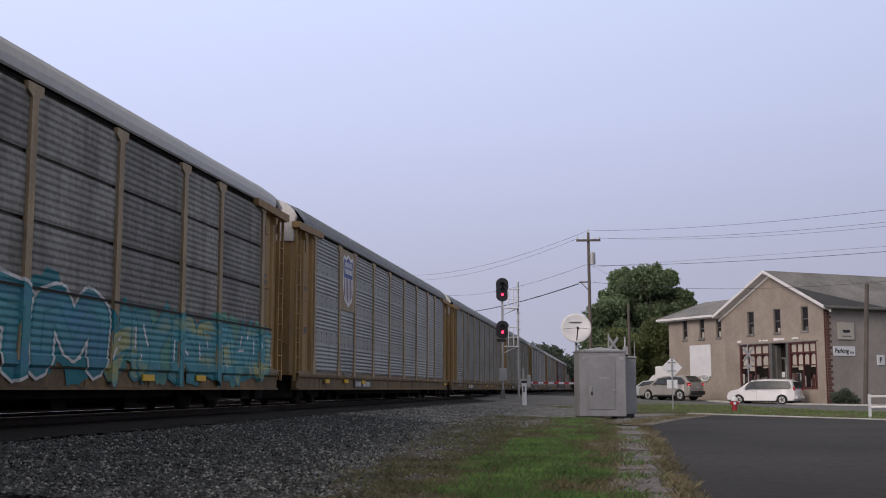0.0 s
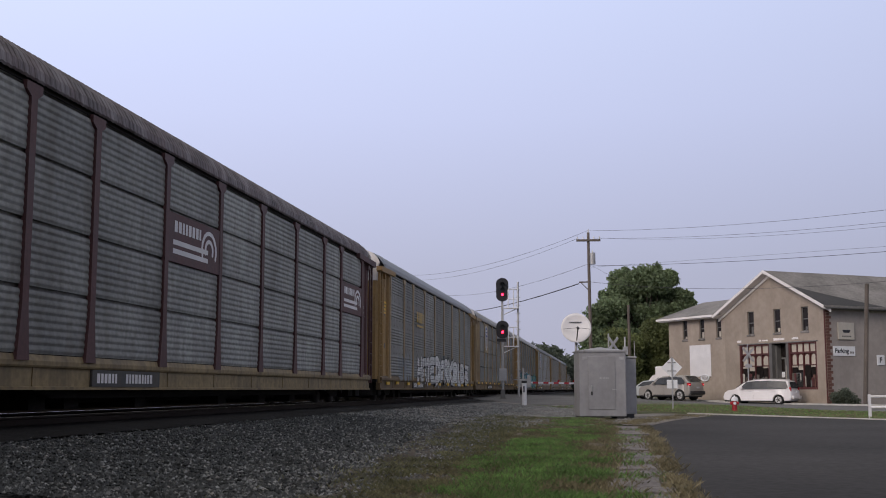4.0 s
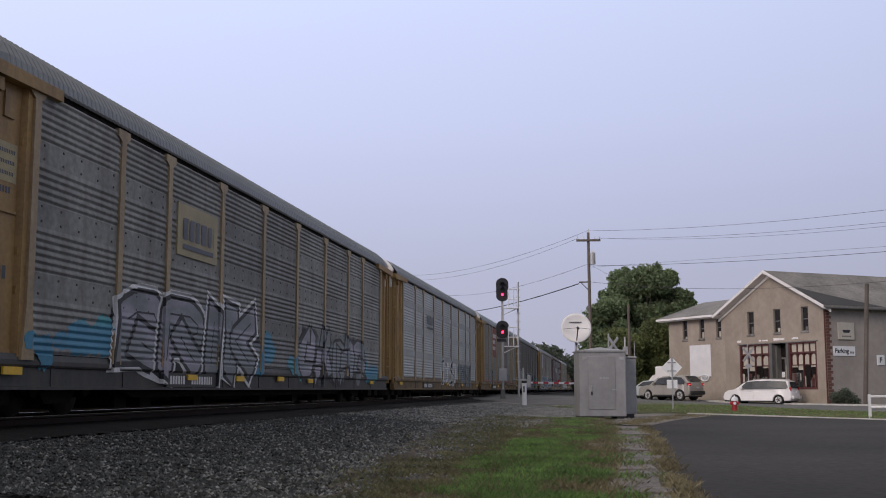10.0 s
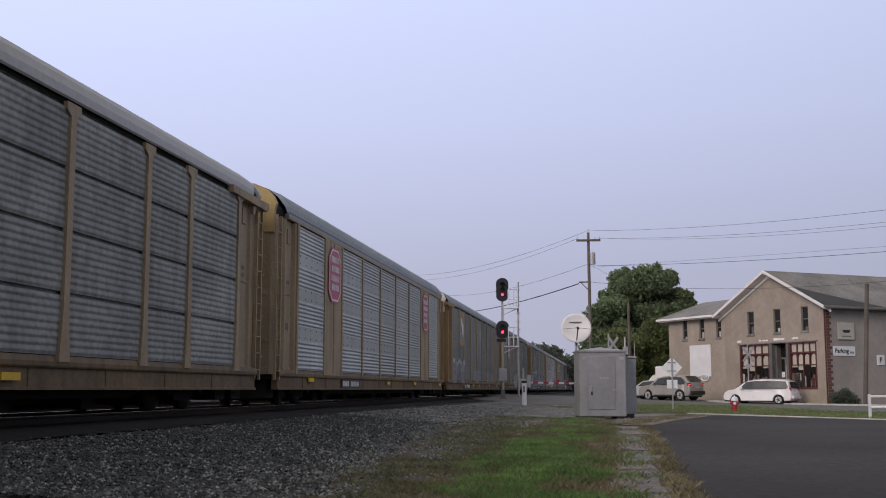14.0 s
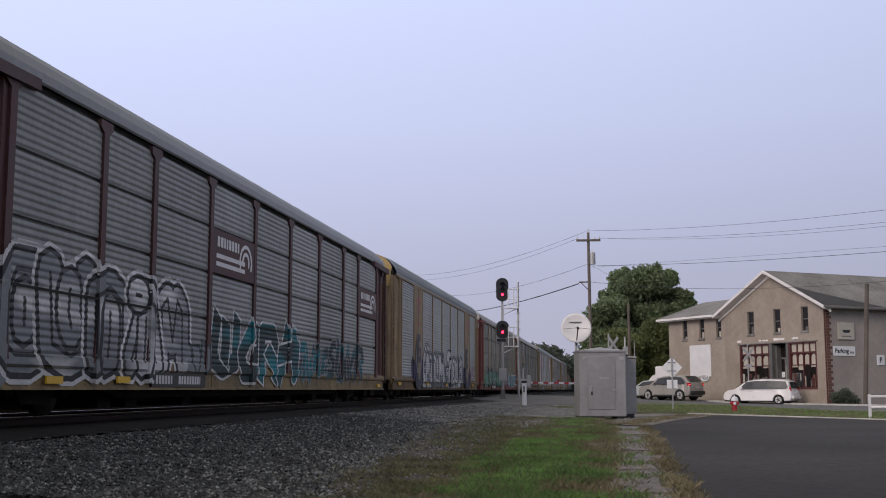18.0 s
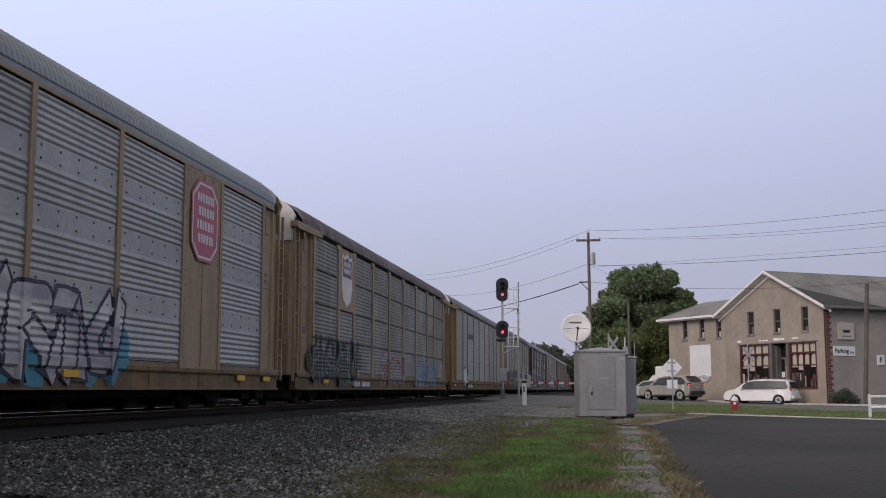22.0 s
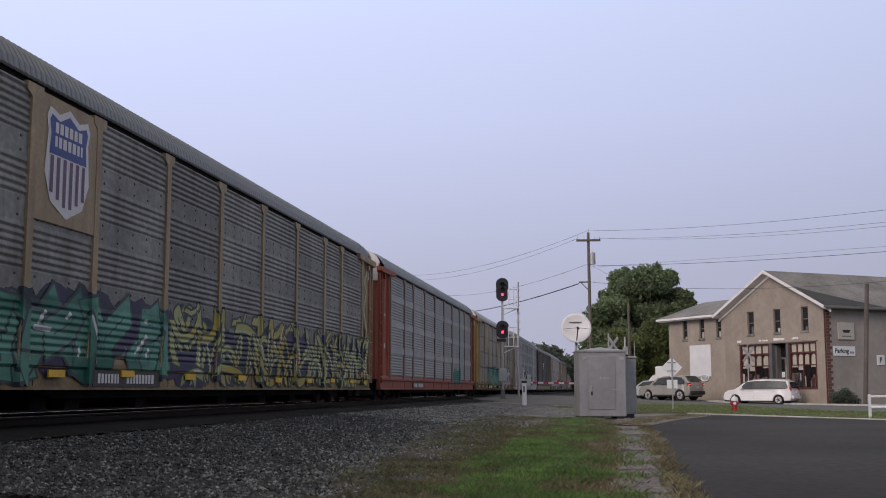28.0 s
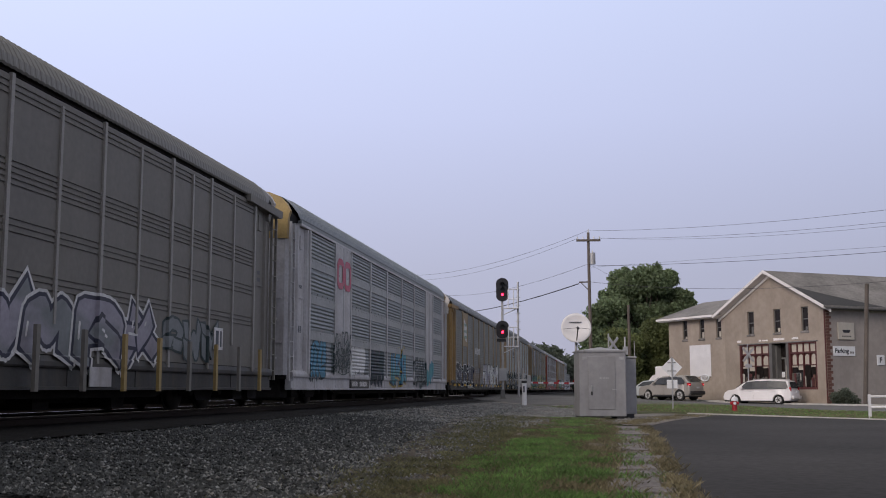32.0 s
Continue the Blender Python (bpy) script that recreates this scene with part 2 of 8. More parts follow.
M["roof_brown"] = mat("streaked_brown_roof", (0.10, 0.078, 0.08), 0.6, 0.1, 0.35, 2.0, 8, 0.05, 0.7, (0.34, 0.32, 0.33))
M["rivet"] = mat("rusted_rivet", (0.075, 0.065, 0.058), 0.7)
# near-black that stands in for the darkness of insides and open slots
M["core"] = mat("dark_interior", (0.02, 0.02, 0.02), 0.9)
M["under"] = mat("brake_dust_and_shade_steel", (0.03, 0.028, 0.026), 0.85, 0.1, 0.3, 2, 20, 0.2, spec=0.12)
M["wheel"] = mat("wheel_steel", (0.05, 0.045, 0.04), 0.6, 0.5, 0.2, 3, 20, 0.1)
M["black_sill"] = mat("black_sill_paint", (0.05, 0.05, 0.048), 0.6, 0, 0.2, 1, 14, 0.08, 0.4, (0.13, 0.10, 0.07))
M["reflector"] = mat("yellow_reflector", (0.75, 0.47, 0.03), 0.4, 0, 0.1)
M["band_brown"] = mat("red_brown_band", (0.17, 0.065, 0.05), 0.6, 0, 0.15, 1, 14, 0.06, 0.3)
for key, c in dict(g_white=(0.98, 0.99, 1.0), g_grey=(0.33, 0.36, 0.38), g_black=(0.02, 0.022, 0.026), g_teal=(0.03, 0.30, 0.36), g_aqua=(0.12, 0.45, 0.53),
                   g_green=(0.04, 0.20, 0.14), g_mint=(0.16, 0.42, 0.33), g_dark=(0.04, 0.075, 0.08), g_blue=(0.03, 0.27, 0.58), g_sky=(0.11, 0.36, 0.55),
                   g_yellow=(0.62, 0.48, 0.09), g_lime=(0.55, 0.58, 0.26), g_purple=(0.09, 0.075, 0.17), g_pink=(0.5, 0.3, 0.42), g_red=(0.45, 0.06, 0.06),
                   g_rust=(0.33, 0.13, 0.05), g_brown=(0.17, 0.145, 0.13), g_navy=(0.03, 0.035, 0.075), g_lilac=(0.52, 0.50, 0.60), g_rose=(0.42, 0.10, 0.2), g_flesh=(0.34, 0.27, 0.2)).items():
    PAINT[key] = tuple(0.68 * q for q in c)
    M[key] = mat("spray_" + key[2:], tuple(0.68 * q for q in c), 0.55, 0, 0.15, 1.2, 12, 0.05, 0.25, (0.2, 0.2, 0.2))
M["logo_blue"] = mat("logo_blue", (0.03, 0.06, 0.28), 0.5, 0, 0.1)
M["logo_red"] = mat("logo_red", (0.40, 0.03, 0.07), 0.5, 0, 0.1)
M["logo_white"] = mat("logo_white", (0.7, 0.69, 0.7), 0.5, 0, 0.08)
M["logo_plum"] = mat("logo_plum", (0.12, 0.06, 0.13), 0.5, 0, 0.1)
M["logo_yellow"] = mat("logo_yellow", (0.45, 0.30, 0.06), 0.5, 0, 0.1)
M["logo_green"] = mat("logo_green", (0.04, 0.22, 0.16), 0.5, 0, 0.1)
M["logo_dark"] = mat("logo_dark", (0.06, 0.07, 0.09), 0.5, 0, 0.1)
M["letter_board"] = mat("faded_yellow_board", (0.34, 0.29, 0.17), 0.6, 0, 0.2)
M["strip_pale"] = mat("pale_riveted_strip", (0.36, 0.375, 0.385), 0.55, 0.1, 0.15, 0.8, 9, 0.05, 0.3, (0.2, 0.19, 0.18))
M["post_rust"] = mat("rust_streaked_post", (0.20, 0.13, 0.115), 0.65, 0, 0.25, 1.0, 14, 0.06, 0.5, (0.2, 0.2, 0.2))
M["faded_pink"] = mat("faded_pink_paint", (0.36, 0.14, 0.14), 0.6, 0, 0.25)
M["logo_pink"] = mat("logo_pinkish_red", (0.50, 0.10, 0.16), 0.5, 0, 0.1)
# place
M["rail"] = mat("rail_steel", (0.035, 0.027, 0.022), 0.7, 0.4, 0.2, spec=0.12)
M["rail_top"] = mat("polished_rail", (0.62, 0.62, 0.62), 0.22, 1.0, 0.08, 1, 20, 0.02)
M["tie"] = mat("creosoted_timber", (0.035, 0.028, 0.024), 0.85, 0, 0.3, 3, 30, 0.4, spec=0.12)
# so dark because the shade under the wagons is put into this colour
M["track_shade"] = mat("near_black_track_shade", (0.017, 0.0165, 0.0165), 0.95, 0, 0.35, 1.2, 25, 0.8, spec=0.12)
M["stone_dark"] = mat("dimmed_ballast_stone", (0.072, 0.077, 0.079), 0.8, 0, 0.3, 2.0, 30, 0.3, island=0.5, spec=0.12)
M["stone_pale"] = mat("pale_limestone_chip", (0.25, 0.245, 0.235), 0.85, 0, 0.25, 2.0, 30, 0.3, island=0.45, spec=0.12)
M["gravel"] = mat("fine_grey_gravel", (0.19, 0.172, 0.155), 0.95, 0, 0.3, 0.5, 24, 1.0, spec=0.12)
M["gravel_pale"] = mat("pale_trodden_gravel", (0.235, 0.216, 0.2), 0.95, 0, 0.35, 0.6, 16, 1.0, spec=0.12)
M["ballast_bed"] = mat("ballast_bed", (0.056, 0.058, 0.058), 0.9, 0, 0.45, 0.35, 22, 1.0, 0, spec=0.12)
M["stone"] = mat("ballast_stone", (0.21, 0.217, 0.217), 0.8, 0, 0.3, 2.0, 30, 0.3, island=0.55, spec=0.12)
M["soil"] = earth("thin_turf", (0.07, 0.086, 0.034), (0.135, 0.115, 0.085))
M["field"] = mat("dark_weedy_ground", (0.03, 0.036, 0.018), 0.95, 0, 0.4, 0.5, 6, 0.8, spec=0.12)
M["dry_soil"] = mat("dry_gravelly_soil", (0.15, 0.125, 0.095), 0.95, 0, 0.35, 0.8, 20, 0.8, spec=0.12)
M["bare_earth"] = mat("dark_dusty_earth", (0.105, 0.09, 0.072), 0.95, 0, 0.4, 0.9, 18, 1.0, spec=0.1)
M["grass"] = foliage("grass_blade", (0.15, 0.268, 0.075), 0.5, 0.42, 1.5)
M["olive_grass"] = foliage("olive_grass_blade", (0.165, 0.165, 0.085), 0.5, 0.35, 1.2)
M["dry_grass"] = mat("dry_grass_blade", (0.19, 0.168, 0.105), 0.8, 0, 0.3, 0.6, 5, 0.0, island=0.4, spec=0.12)
M["asphalt"] = mat("worn_asphalt", (0.054, 0.052, 0.052), 0.9, 0, 0.3, 0.16, 9, 0.5, spec=0.12)
M["street"] = mat("grey_street_asphalt", (0.165, 0.162, 0.16), 0.85, 0, 0.2, 0.3, 60, 0.5, spec=0.12)
M["paint_line"] = mat("road_paint", (0.62, 0.62, 0.6), 0.7, 0, 0.15, 2, 20, 0.1)
M["concrete"] = mat("old_concrete", (0.2, 0.186, 0.18), 0.9, 0, 0.42, 2.2, 14, 0.7, spec=0.12)
M["kerb"] = mat("pale_kerb", (0.5, 0.49, 0.46), 0.85, 0, 0.15, 2, 30, 0.3)
M["stucco"] = mat("tan_stucco", (0.345, 0.292, 0.242), 0.9, 0, 0.11, 0.5, 3, 0.2, 0.2, (0.27, 0.215, 0.16), spec=0.12)
M["grey_wall"] = mat("grey_render", (0.33, 0.30, 0.28), 0.9, 0, 0.1, 0.4, 3, 0.2, 0.10, (0.2, 0.18, 0.165), spec=0.12)
M["brick_red"] = mat("red_brick", (0.15, 0.075, 0.06), 0.9, 0, 0.3, 2, 25, 0.3)
M["roofing"] = mat("grey_shingle", (0.195, 0.185, 0.177), 0.9, 0, 0.32, 0.5, 6, 0.5, 0.6, (0.28, 0.265, 0.25))
M["roofing_dark"] = mat("dark_patch_shingle", (0.05, 0.05, 0.052), 0.9, 0, 0.2, 0.6, 10, 0.4)
M["fascia"] = mat("white_fascia", (0.80, 0.765, 0.74), 0.7, 0, 0.06, 1, 10, 0.1, 0.12, (0.4, 0.33, 0.3))
M["frame_red"] = mat("maroon_woodwork", (0.095, 0.026, 0.024), 0.6, 0, 0.15)
M["frame_grey"] = mat("grey_woodwork", (0.13, 0.128, 0.122), 0.6, 0, 0.15)
M["pane"] = glassy("dark_pane", (0.022, 0.018, 0.017))
M["pane"].node_tree.nodes["Principled BSDF"].inputs["Specular IOR Level"].default_value = 0.15
M["blind"] = mat("cream_blind", (0.48, 0.44, 0.37), 0.9, 0, 0.1)
M["board"] = mat("white_board", (0.80, 0.78, 0.78), 0.6, 0, 0.06)
M["sign_white"] = mat("white_sign", (0.75, 0.76, 0.78), 0.5, 0, 0.05)
M["sign_beige"] = mat("beige_sign", (0.46, 0.43, 0.38), 0.6, 0, 0.1)
M["ink"] = mat("black_lettering", (0.02, 0.022, 0.03), 0.6, 0, 0.05)
M["steel"] = mat("galvanised_steel", (0.42, 0.42, 0.42), 0.5, 0.5, 0.12, 2, 15, 0.05)
M["cabinet"] = mat("brushed_aluminium_box", (0.335, 0.332, 0.338), 0.5, 0.2, 0.09, 1.6, 6, 0.02, 0.45, (0.24, 0.235, 0.225))
M["signal_black"] = mat("black_signal_paint", (0.012, 0.012, 0.015), 0.5, 0, 0.1)
M["red_lamp"] = glow("red_signal_light", (1.0, 0.02, 0.06), 9.0)
M["dish"] = mat("white_dish", (0.82, 0.80, 0.80), 0.5, 0, 0.05)
M["gate_white"] = mat("gate_white", (0.72, 0.72, 0.74), 0.5, 0, 0.08)
M["gate_red"] = mat("gate_red", (0.45, 0.04, 0.05), 0.5, 0, 0.08)
M["hydrant"] = mat("hydrant_red", (0.35, 0.015, 0.025), 0.5, 0, 0.1)
M["wood"] = mat("weathered_pole_wood", (0.125, 0.105, 0.09), 0.9, 0, 0.25, 1, 20, 0.4, 0.3, (0.08, 0.06, 0.05))
M["cable"] = mat("black_cable", (0.06, 0.06, 0.068), 0.6)
M["bark"] = mat("tree_bark", (0.07, 0.055, 0.042), 0.9, 0, 0.3, 3, 20, 0.6)
M["leaf"] = foliage("leaf_green", (0.205, 0.265, 0.145), 0.4)
M["leaf_yellow"] = foliage("leaf_yellow_green", (0.167, 0.196, 0.078), 0.4)
M["leaf_far"] = foliage("leaf_far_green", (0.13, 0.155, 0.115), 0.35)
M["paint_white"] = mat("white_car_paint", (0.86, 0.83, 0.83), 0.25, 0, 0.03, 1, 10, 0.0)
M["paint_pale"] = mat("pale_blue_grey_car_paint", (0.5, 0.54, 0.55), 0.3, 0.1, 0.05)
M["paint_silver"] = mat("silver_car_paint", (0.36, 0.34, 0.315), 0.3, 0.2, 0.04, 1, 10, 0.0)
M["trim_dark"] = mat("dark_plastic", (0.03, 0.03, 0.032), 0.6)
M["tyre"] = mat("tyre_rubber", (0.02, 0.02, 0.02), 0.85)
M["rim"] = mat("alloy_rim", (0.6, 0.6, 0.6), 0.35, 0.3, 0.08)
M["car_glass"] = glassy("car_glass", (0.045, 0.048, 0.05))
M["tail_red"] = mat("tail_lamp_red", (0.45, 0.02, 0.03), 0.25)
M["brake_glow"] = glow("lit_brake_lamp", (1.0, 0.08, 0.09), 1.2)
M["lamp_clear"] = mat("clear_lamp", (0.7, 0.7, 0.7), 0.15)
M["plate"] = mat("plate_white", (0.6, 0.6, 0.62), 0.5)

# ============ ground, track, street ============
A = Vector((-0.5502, 0.8350, 0))      # along the street, towards the line
NB = Vector((0.8350, 0.5502, 0))      # across the street, towards the shop
STREET0 = Vector((10.37, 54.8, 0))    # a point on the street's near edge


def road_z(x):
    """The street climbs to the level crossing."""
    return max(0.0, min(0.6, 0.6 * (9.0 - x) / 17.0))


RZ = 0.629                             # rail head
TRACK_X = -9.83                       # middle of the near track, in the line's own frame
LINE = Matrix.Rotation(radians(1.122), 4, "Z")


def lie(x, y):
    """Height of the ground beside the line: the ballast shoulder."""
    u = x * 0.9998 + y * 0.0196
    if u > -2.3:
        return 0.0
    if u > -6.0:
        return 0.25 * (-2.3 - u) / 3.7
    if u > -8.0:
        return 0.25 + 0.19 * (-6.0 - u) / 2.0
    return 0.44


def terrain(x, y):
    """All the ground together: flat, the ballast shoulder, and the street's rise to the crossing."""
    n = (x - STREET0.x) * NB.x + (y - STREET0.y) * NB.y
    d = max(0.0, -n, n - 13.9)
    k = max(0.0, 1 - d / 10)
    return max(lie(x, y), road_z(x) * k * k * (3 - 2 * k))


def clear_of_street(x, y):
    """0 on the street and at its edge, 1 well before it."""
    n = (x - STREET0.x) * NB.x + (y - STREET0.y) * NB.y
    return max(0.0, min(1.0, (-n - 0.1) / 0.8))


def sheet(name, x0, x1, y0, y1, nx, ny, fz, material, label, category, noise_amp=0.0, kind="structure"):
    vs, fs = [], []
    for j in range(ny + 1):
        for i in range(nx + 1):
            x, y = x0 + (x1 - x0) * i / nx, y0 + (y1 - y0) * j / ny
            z = fz(x, y) + (noise_amp * (noise.noise(Vector((x * 1.3, y * 1.3, 3))) + 0.5 * noise.noise(Vector((x * 4, y * 4, 7)))) if noise_amp else 0)
            vs.append((x, y, z))
    for j in range(ny):
        for i in range(nx):
            a = j * (nx + 1) + i
            fs.append((a, a + 1, a + nx + 2, a + nx + 1))
    me = bpy.data.meshes.new(name)
    me.from_pydata(vs, [], fs)
    me.materials.append(material)
    for f in me.polygons:
        f.use_smooth = True
    return tagged(new(name, me), label, category, kind=kind)


sheet("ground", -2500, 2500, -2500, 2500, 10, 10, lambda x, y: -0.12, M["soil"], "flat grassy ground reaching the horizon", "ground")
sheet("ground_verge", -3.6, 40, 4, 130, 90, 190, lambda x, y: terrain(x, y) - 0.012 + (0.035 if x < -0.5 and y < 44 else 0.0), M["soil"], "grassy ground between ballast and parking lot", "verge", 0.018)
sheet("ballast_bed", -12.4, -2.2, 4, 66, 44, 200, lambda x, y: terrain(x, y) + 0.03 - (0.07 if x > -2.9 else 0) - 0.15 * (1 - clear_of_street(x, y)), M["ballast_bed"], "dark grey ballast bed beside the rails", "ballast", 0.025)
sheet("ballast_bed_behind", -30, -3.4, -950, 4, 20, 60, lambda x, y: 0.4 if x < -5 else 0.0, M["ballast_bed"], "dark grey ballast bed behind the camera", "ballast")
sheet("ballast_bed_ahead", -60, -5.0, 66, 1300, 30, 80, lambda x, y: lie(x, y) + 0.03, M["ballast_bed"], "dark grey ballast bed running to the distance", "ballast")
sheet("field_beyond", -90, -12.3, -300, 66, 10, 40, lambda x, y: 0.4, M["field"], "rough dark weeds beyond the tracks", "grass")

# a plain brick wall with a coping, added out of view on the near side to block skylight from the near wagons and
# ballast
wall_bm = box(B(), 6.6, 6.95, -45, 9.5, -0.1, 8.6)
box(wall_bm, 6.54, 7.01, -45.05, 9.55, 8.6, 8.75, 0.02)
thing("wall_lot", "added unseen dark red brick wall that shades the near wagons", "wall", kind="structure", bm=wall_bm, material=M["brick_red"])


# near-black strip under the wagons and along the near rail, their shade put into its colour, in the line's own frame
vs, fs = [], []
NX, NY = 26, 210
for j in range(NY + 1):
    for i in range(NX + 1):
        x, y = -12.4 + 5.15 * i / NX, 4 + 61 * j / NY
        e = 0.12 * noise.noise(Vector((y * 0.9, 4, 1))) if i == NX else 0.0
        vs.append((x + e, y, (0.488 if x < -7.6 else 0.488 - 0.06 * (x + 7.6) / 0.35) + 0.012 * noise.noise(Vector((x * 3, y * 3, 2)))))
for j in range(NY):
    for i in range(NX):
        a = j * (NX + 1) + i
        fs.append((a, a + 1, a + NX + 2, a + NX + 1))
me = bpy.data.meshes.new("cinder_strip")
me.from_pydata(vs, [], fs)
me.materials.append(M["track_shade"])
ob = tagged(new("cinder_strip", me), "near-black ground strip between and beside the rails, coloured as the wagons' shade", "ballast", kind="structure")
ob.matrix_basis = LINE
sheet("gravel_yard", -8.3, -0.6, 28, 70, 60, 156, lambda x, y: terrain(x, y) + 0.05 - (0.09 if x > -1.1 or x < -7.9 or y < 30 + 1.6 * math.sin(x * 1.7) else 0) - 0.15 * (1 - clear_of_street(x, y)), M["gravel_pale"], "trodden pale gravel round the signal and cabinet", "gravel", 0.03)


def strip(name, pts, z, material, label, category, kind="structure"):
    """A flat paved piece with the given outline; z is a height or a function of x."""
    bm = B()
    f = bm.faces.new([bm.verts.new((x, y, z(x) if callable(z) else z)) for x, y in pts])
    bmesh.ops.triangulate(bm, faces=[f])
    return thing(name, label, category, kind=kind, bm=bm, material=material)


LOT = [(0.62, -40), (0.62, 9.0), (0.60, 11.3), (0.50, 13.5), (0.42, 16.6), (0.36, 20), (0.34, 25), (0.36, 29), (0.45, 32), (0.75, 35), (1.3, 38), (2.0, 41.5), (2.89, 44.5), (3.2, 47.2)]
k0, k1 = Vector((3.2, 47.4)), Vector((7.78, 41.2))
kd = (k1 - k0).normalized()
far = k0 + kd * 75
LOT = LOT + [(k0.x, k0.y), (far.x, far.y), (far.x, -40)]
strip("parking_lot", LOT, 0.02, M["asphalt"], "dark worn asphalt parking lot with curved edge", "parking lot")
# gravel apron between the equipment box and the lot
strip("gravel_apron", [(-0.3, 33), (0.5, 33), (1.3, 38.2), (2.8, 44.4), (3.0, 47.5), (1.0, 49.5), (-0.8, 46), (-0.6, 40)], 0.03, M["gravel_pale"], "dry gravelly ground beside the parking lot", "gravel")

# street that climbs to the crossing: lanes, edge lines
bm, bl = B(), B()


def street_strip(bm, n0, n1, s0, s1, lift, step=2.0):
    rows, s = [], s0
    while s <= s1 + 1e-6:
        row = []
        for n in (n0, n1):
            p = STREET0 + A * s + NB * n
            row.append(bm.verts.new((p.x, p.y, road_z(p.x) + lift)))
        rows.append(row)
        s += step
    for a, b in zip(rows, rows[1:]):
        bm.faces.new((a[0], a[1], b[1], b[0]))


street_strip(bm, 0.0, 13.9, -60, 48, 0.03)
thing("road", "grey asphalt street rising to the level crossing", "road", kind="structure", bm=bm, material=M["street"])
# asphalt shoulder that widens the street before the crossing
b3, rows = B(), []
for i in range(33):
    row = []
    for k in range(9):
        g = STREET0 + A * (9 + i) + NB * (-9.0 * min(1.0, i / 8) * (1 - k / 8) + 0.1 * k / 8)
        row.append(b3.verts.new((g.x, g.y, terrain(g.x, g.y) + (0.085 if 0 < k and i > 0 else -0.05))))
    rows.append(row)
for r0, r1 in zip(rows, rows[1:]):
    for k in range(8):
        b3.faces.new((r0[k], r0[k + 1], r1[k + 1], r1[k]))
thing("crossing_shoulder", "grey asphalt shoulder before the level crossing", "road", kind="structure", bm=b3, material=M["street"])
street_strip(bl, 0.5, 0.66, -60, 30, 0.036)
thing("edge_line_near", "white painted edge line on the street", "road marking", kind="structure", bm=bl, material=M["paint_line"])
bl = B()
street_strip(bl, 11.6, 11.8, -60, 30, 0.036)
thing("edge_line_far", "white painted edge line on the street", "road marking", kind="structure", bm=bl, material=M["paint_line"])
bm = B()
rows = []
for i in range(17):
    p, q = STREET0 + A * (4 + 2 * i) + NB * 12.3, STREET0 + A * (4 + 2 * i) + NB * 12.5
    rows.append([bm.verts.new((v.x, v.y, road_z(v.x) + h)) for v, h in ((p, 0.02), (p, 0.15), (q, 0.16), (q, 0.02))])
for a, b in zip(rows, rows[1:]):
    for k in range(3):
        bm.faces.new((a[k], a[k + 1], b[k + 1], b[k]))
thing("far_kerb", "pale concrete kerb on the far side of the street", "kerb", kind="structure", bm=bm, material=M["kerb"])
bm = B()
street_strip(bm, 13.9, 14.95, -60, 24, 0.10)
street_strip(bm, 13.89, 13.90, -60, 24, 0.02)
thing("pavement", "grey concrete pavement before the shop", "pavement", kind="structure", bm=bm, material=M["concrete"])
bm = B()
rows = []
for i in range(39):
    row = []
    for k in range(7):
        g = STREET0 + A * (-60 + 2 * i) + NB * (-9.45 + 9.43 * k / 6)
        row.append(bm.verts.new((g.x, g.y, terrain(g.x, g.y) + (0.045 if g.x > 2.9 else -0.01))))
    rows.append(row)
for r0, r1 in zip(rows, rows[1:]):
    for k in range(6):
        bm.faces.new((r0[k], r0[k + 1], r1[k + 1], r1[k]))
thing("grass_strip", "mown grass strip between street and parking lot", "grass", kind="structure", bm=bm, material=M["soil"])
bm = B()
for i in range(40):
    s = -52 + i * 1.8
    p, q = STREET0 + A * (s + 0.01) + NB * -9.5, STREET0 + A * (s + 1.78) + NB * -9.5
    if p.x < 2.4:
        break
    m = Matrix.Translation((p + q) / 2) @ Matrix.Rotation(math.atan2(A.y, A.x), 4, "Z")
    b2 = box(B(), -0.89, 0.89, -0.05, 0.05, -0.05, 0.055, 0.01)
    ob = new("kerb_stone", mesh_of("kerb_stone", b2, M["kerb"]))
    ob.matrix_basis = m
    tagged(ob, "pale concrete kerb stone at the lot's edge", "kerb", "kerb of the lot", "structure")

# old pavement slabs along the lot
rs = random.Random(4)
sk2 = 0.0
walkway = thing("footpath", "broken old concrete slab footpath overgrown at the edges", "footpath", kind="structure")
y = 8.6
while y < 31.5:
    ln = rs.choice((0.7, 1.3, 1.7, 2.3)) * rs.uniform(0.85, 1.15)
    sk, sk2 = sk2, rs.uniform(-0.25, 0.25)
    x0, x1 = -0.16 - 0.012 * (y - 8) + rs.uniform(-0.12, 0.08), 0.44 - 0.009 * (y - 8) + rs.uniform(-0.14, 0.1)
    n = 5
    out = [(x0 + (x1 - x0) * i / n, y + sk * (i / n - 0.5) + rs.uniform(-0.07, 0.07)) for i in range(n + 1)] + [(x1 + rs.uniform(-0.03, 0.03), y + ln * 0.5)] + \
          [(x1 - (x1 - x0) * i / n, y + ln - 0.07 + sk2 * (0.5 - i / n) + rs.uniform(-0.07, 0.07)) for i in range(n + 1)] + [(x0 + rs.uniform(-0.04, 0.04), y + ln * 0.5)]
    bm = prism(B(), out, -0.06, 0.045, "z")
    part("slab", bm, M["concrete"], walkway, at=pose(0, 0, rs.uniform(-0.012, 0.012), rs.uniform(-0.06, 0.06), rs.uniform(-1.0, 1.0), 0))
    y += ln


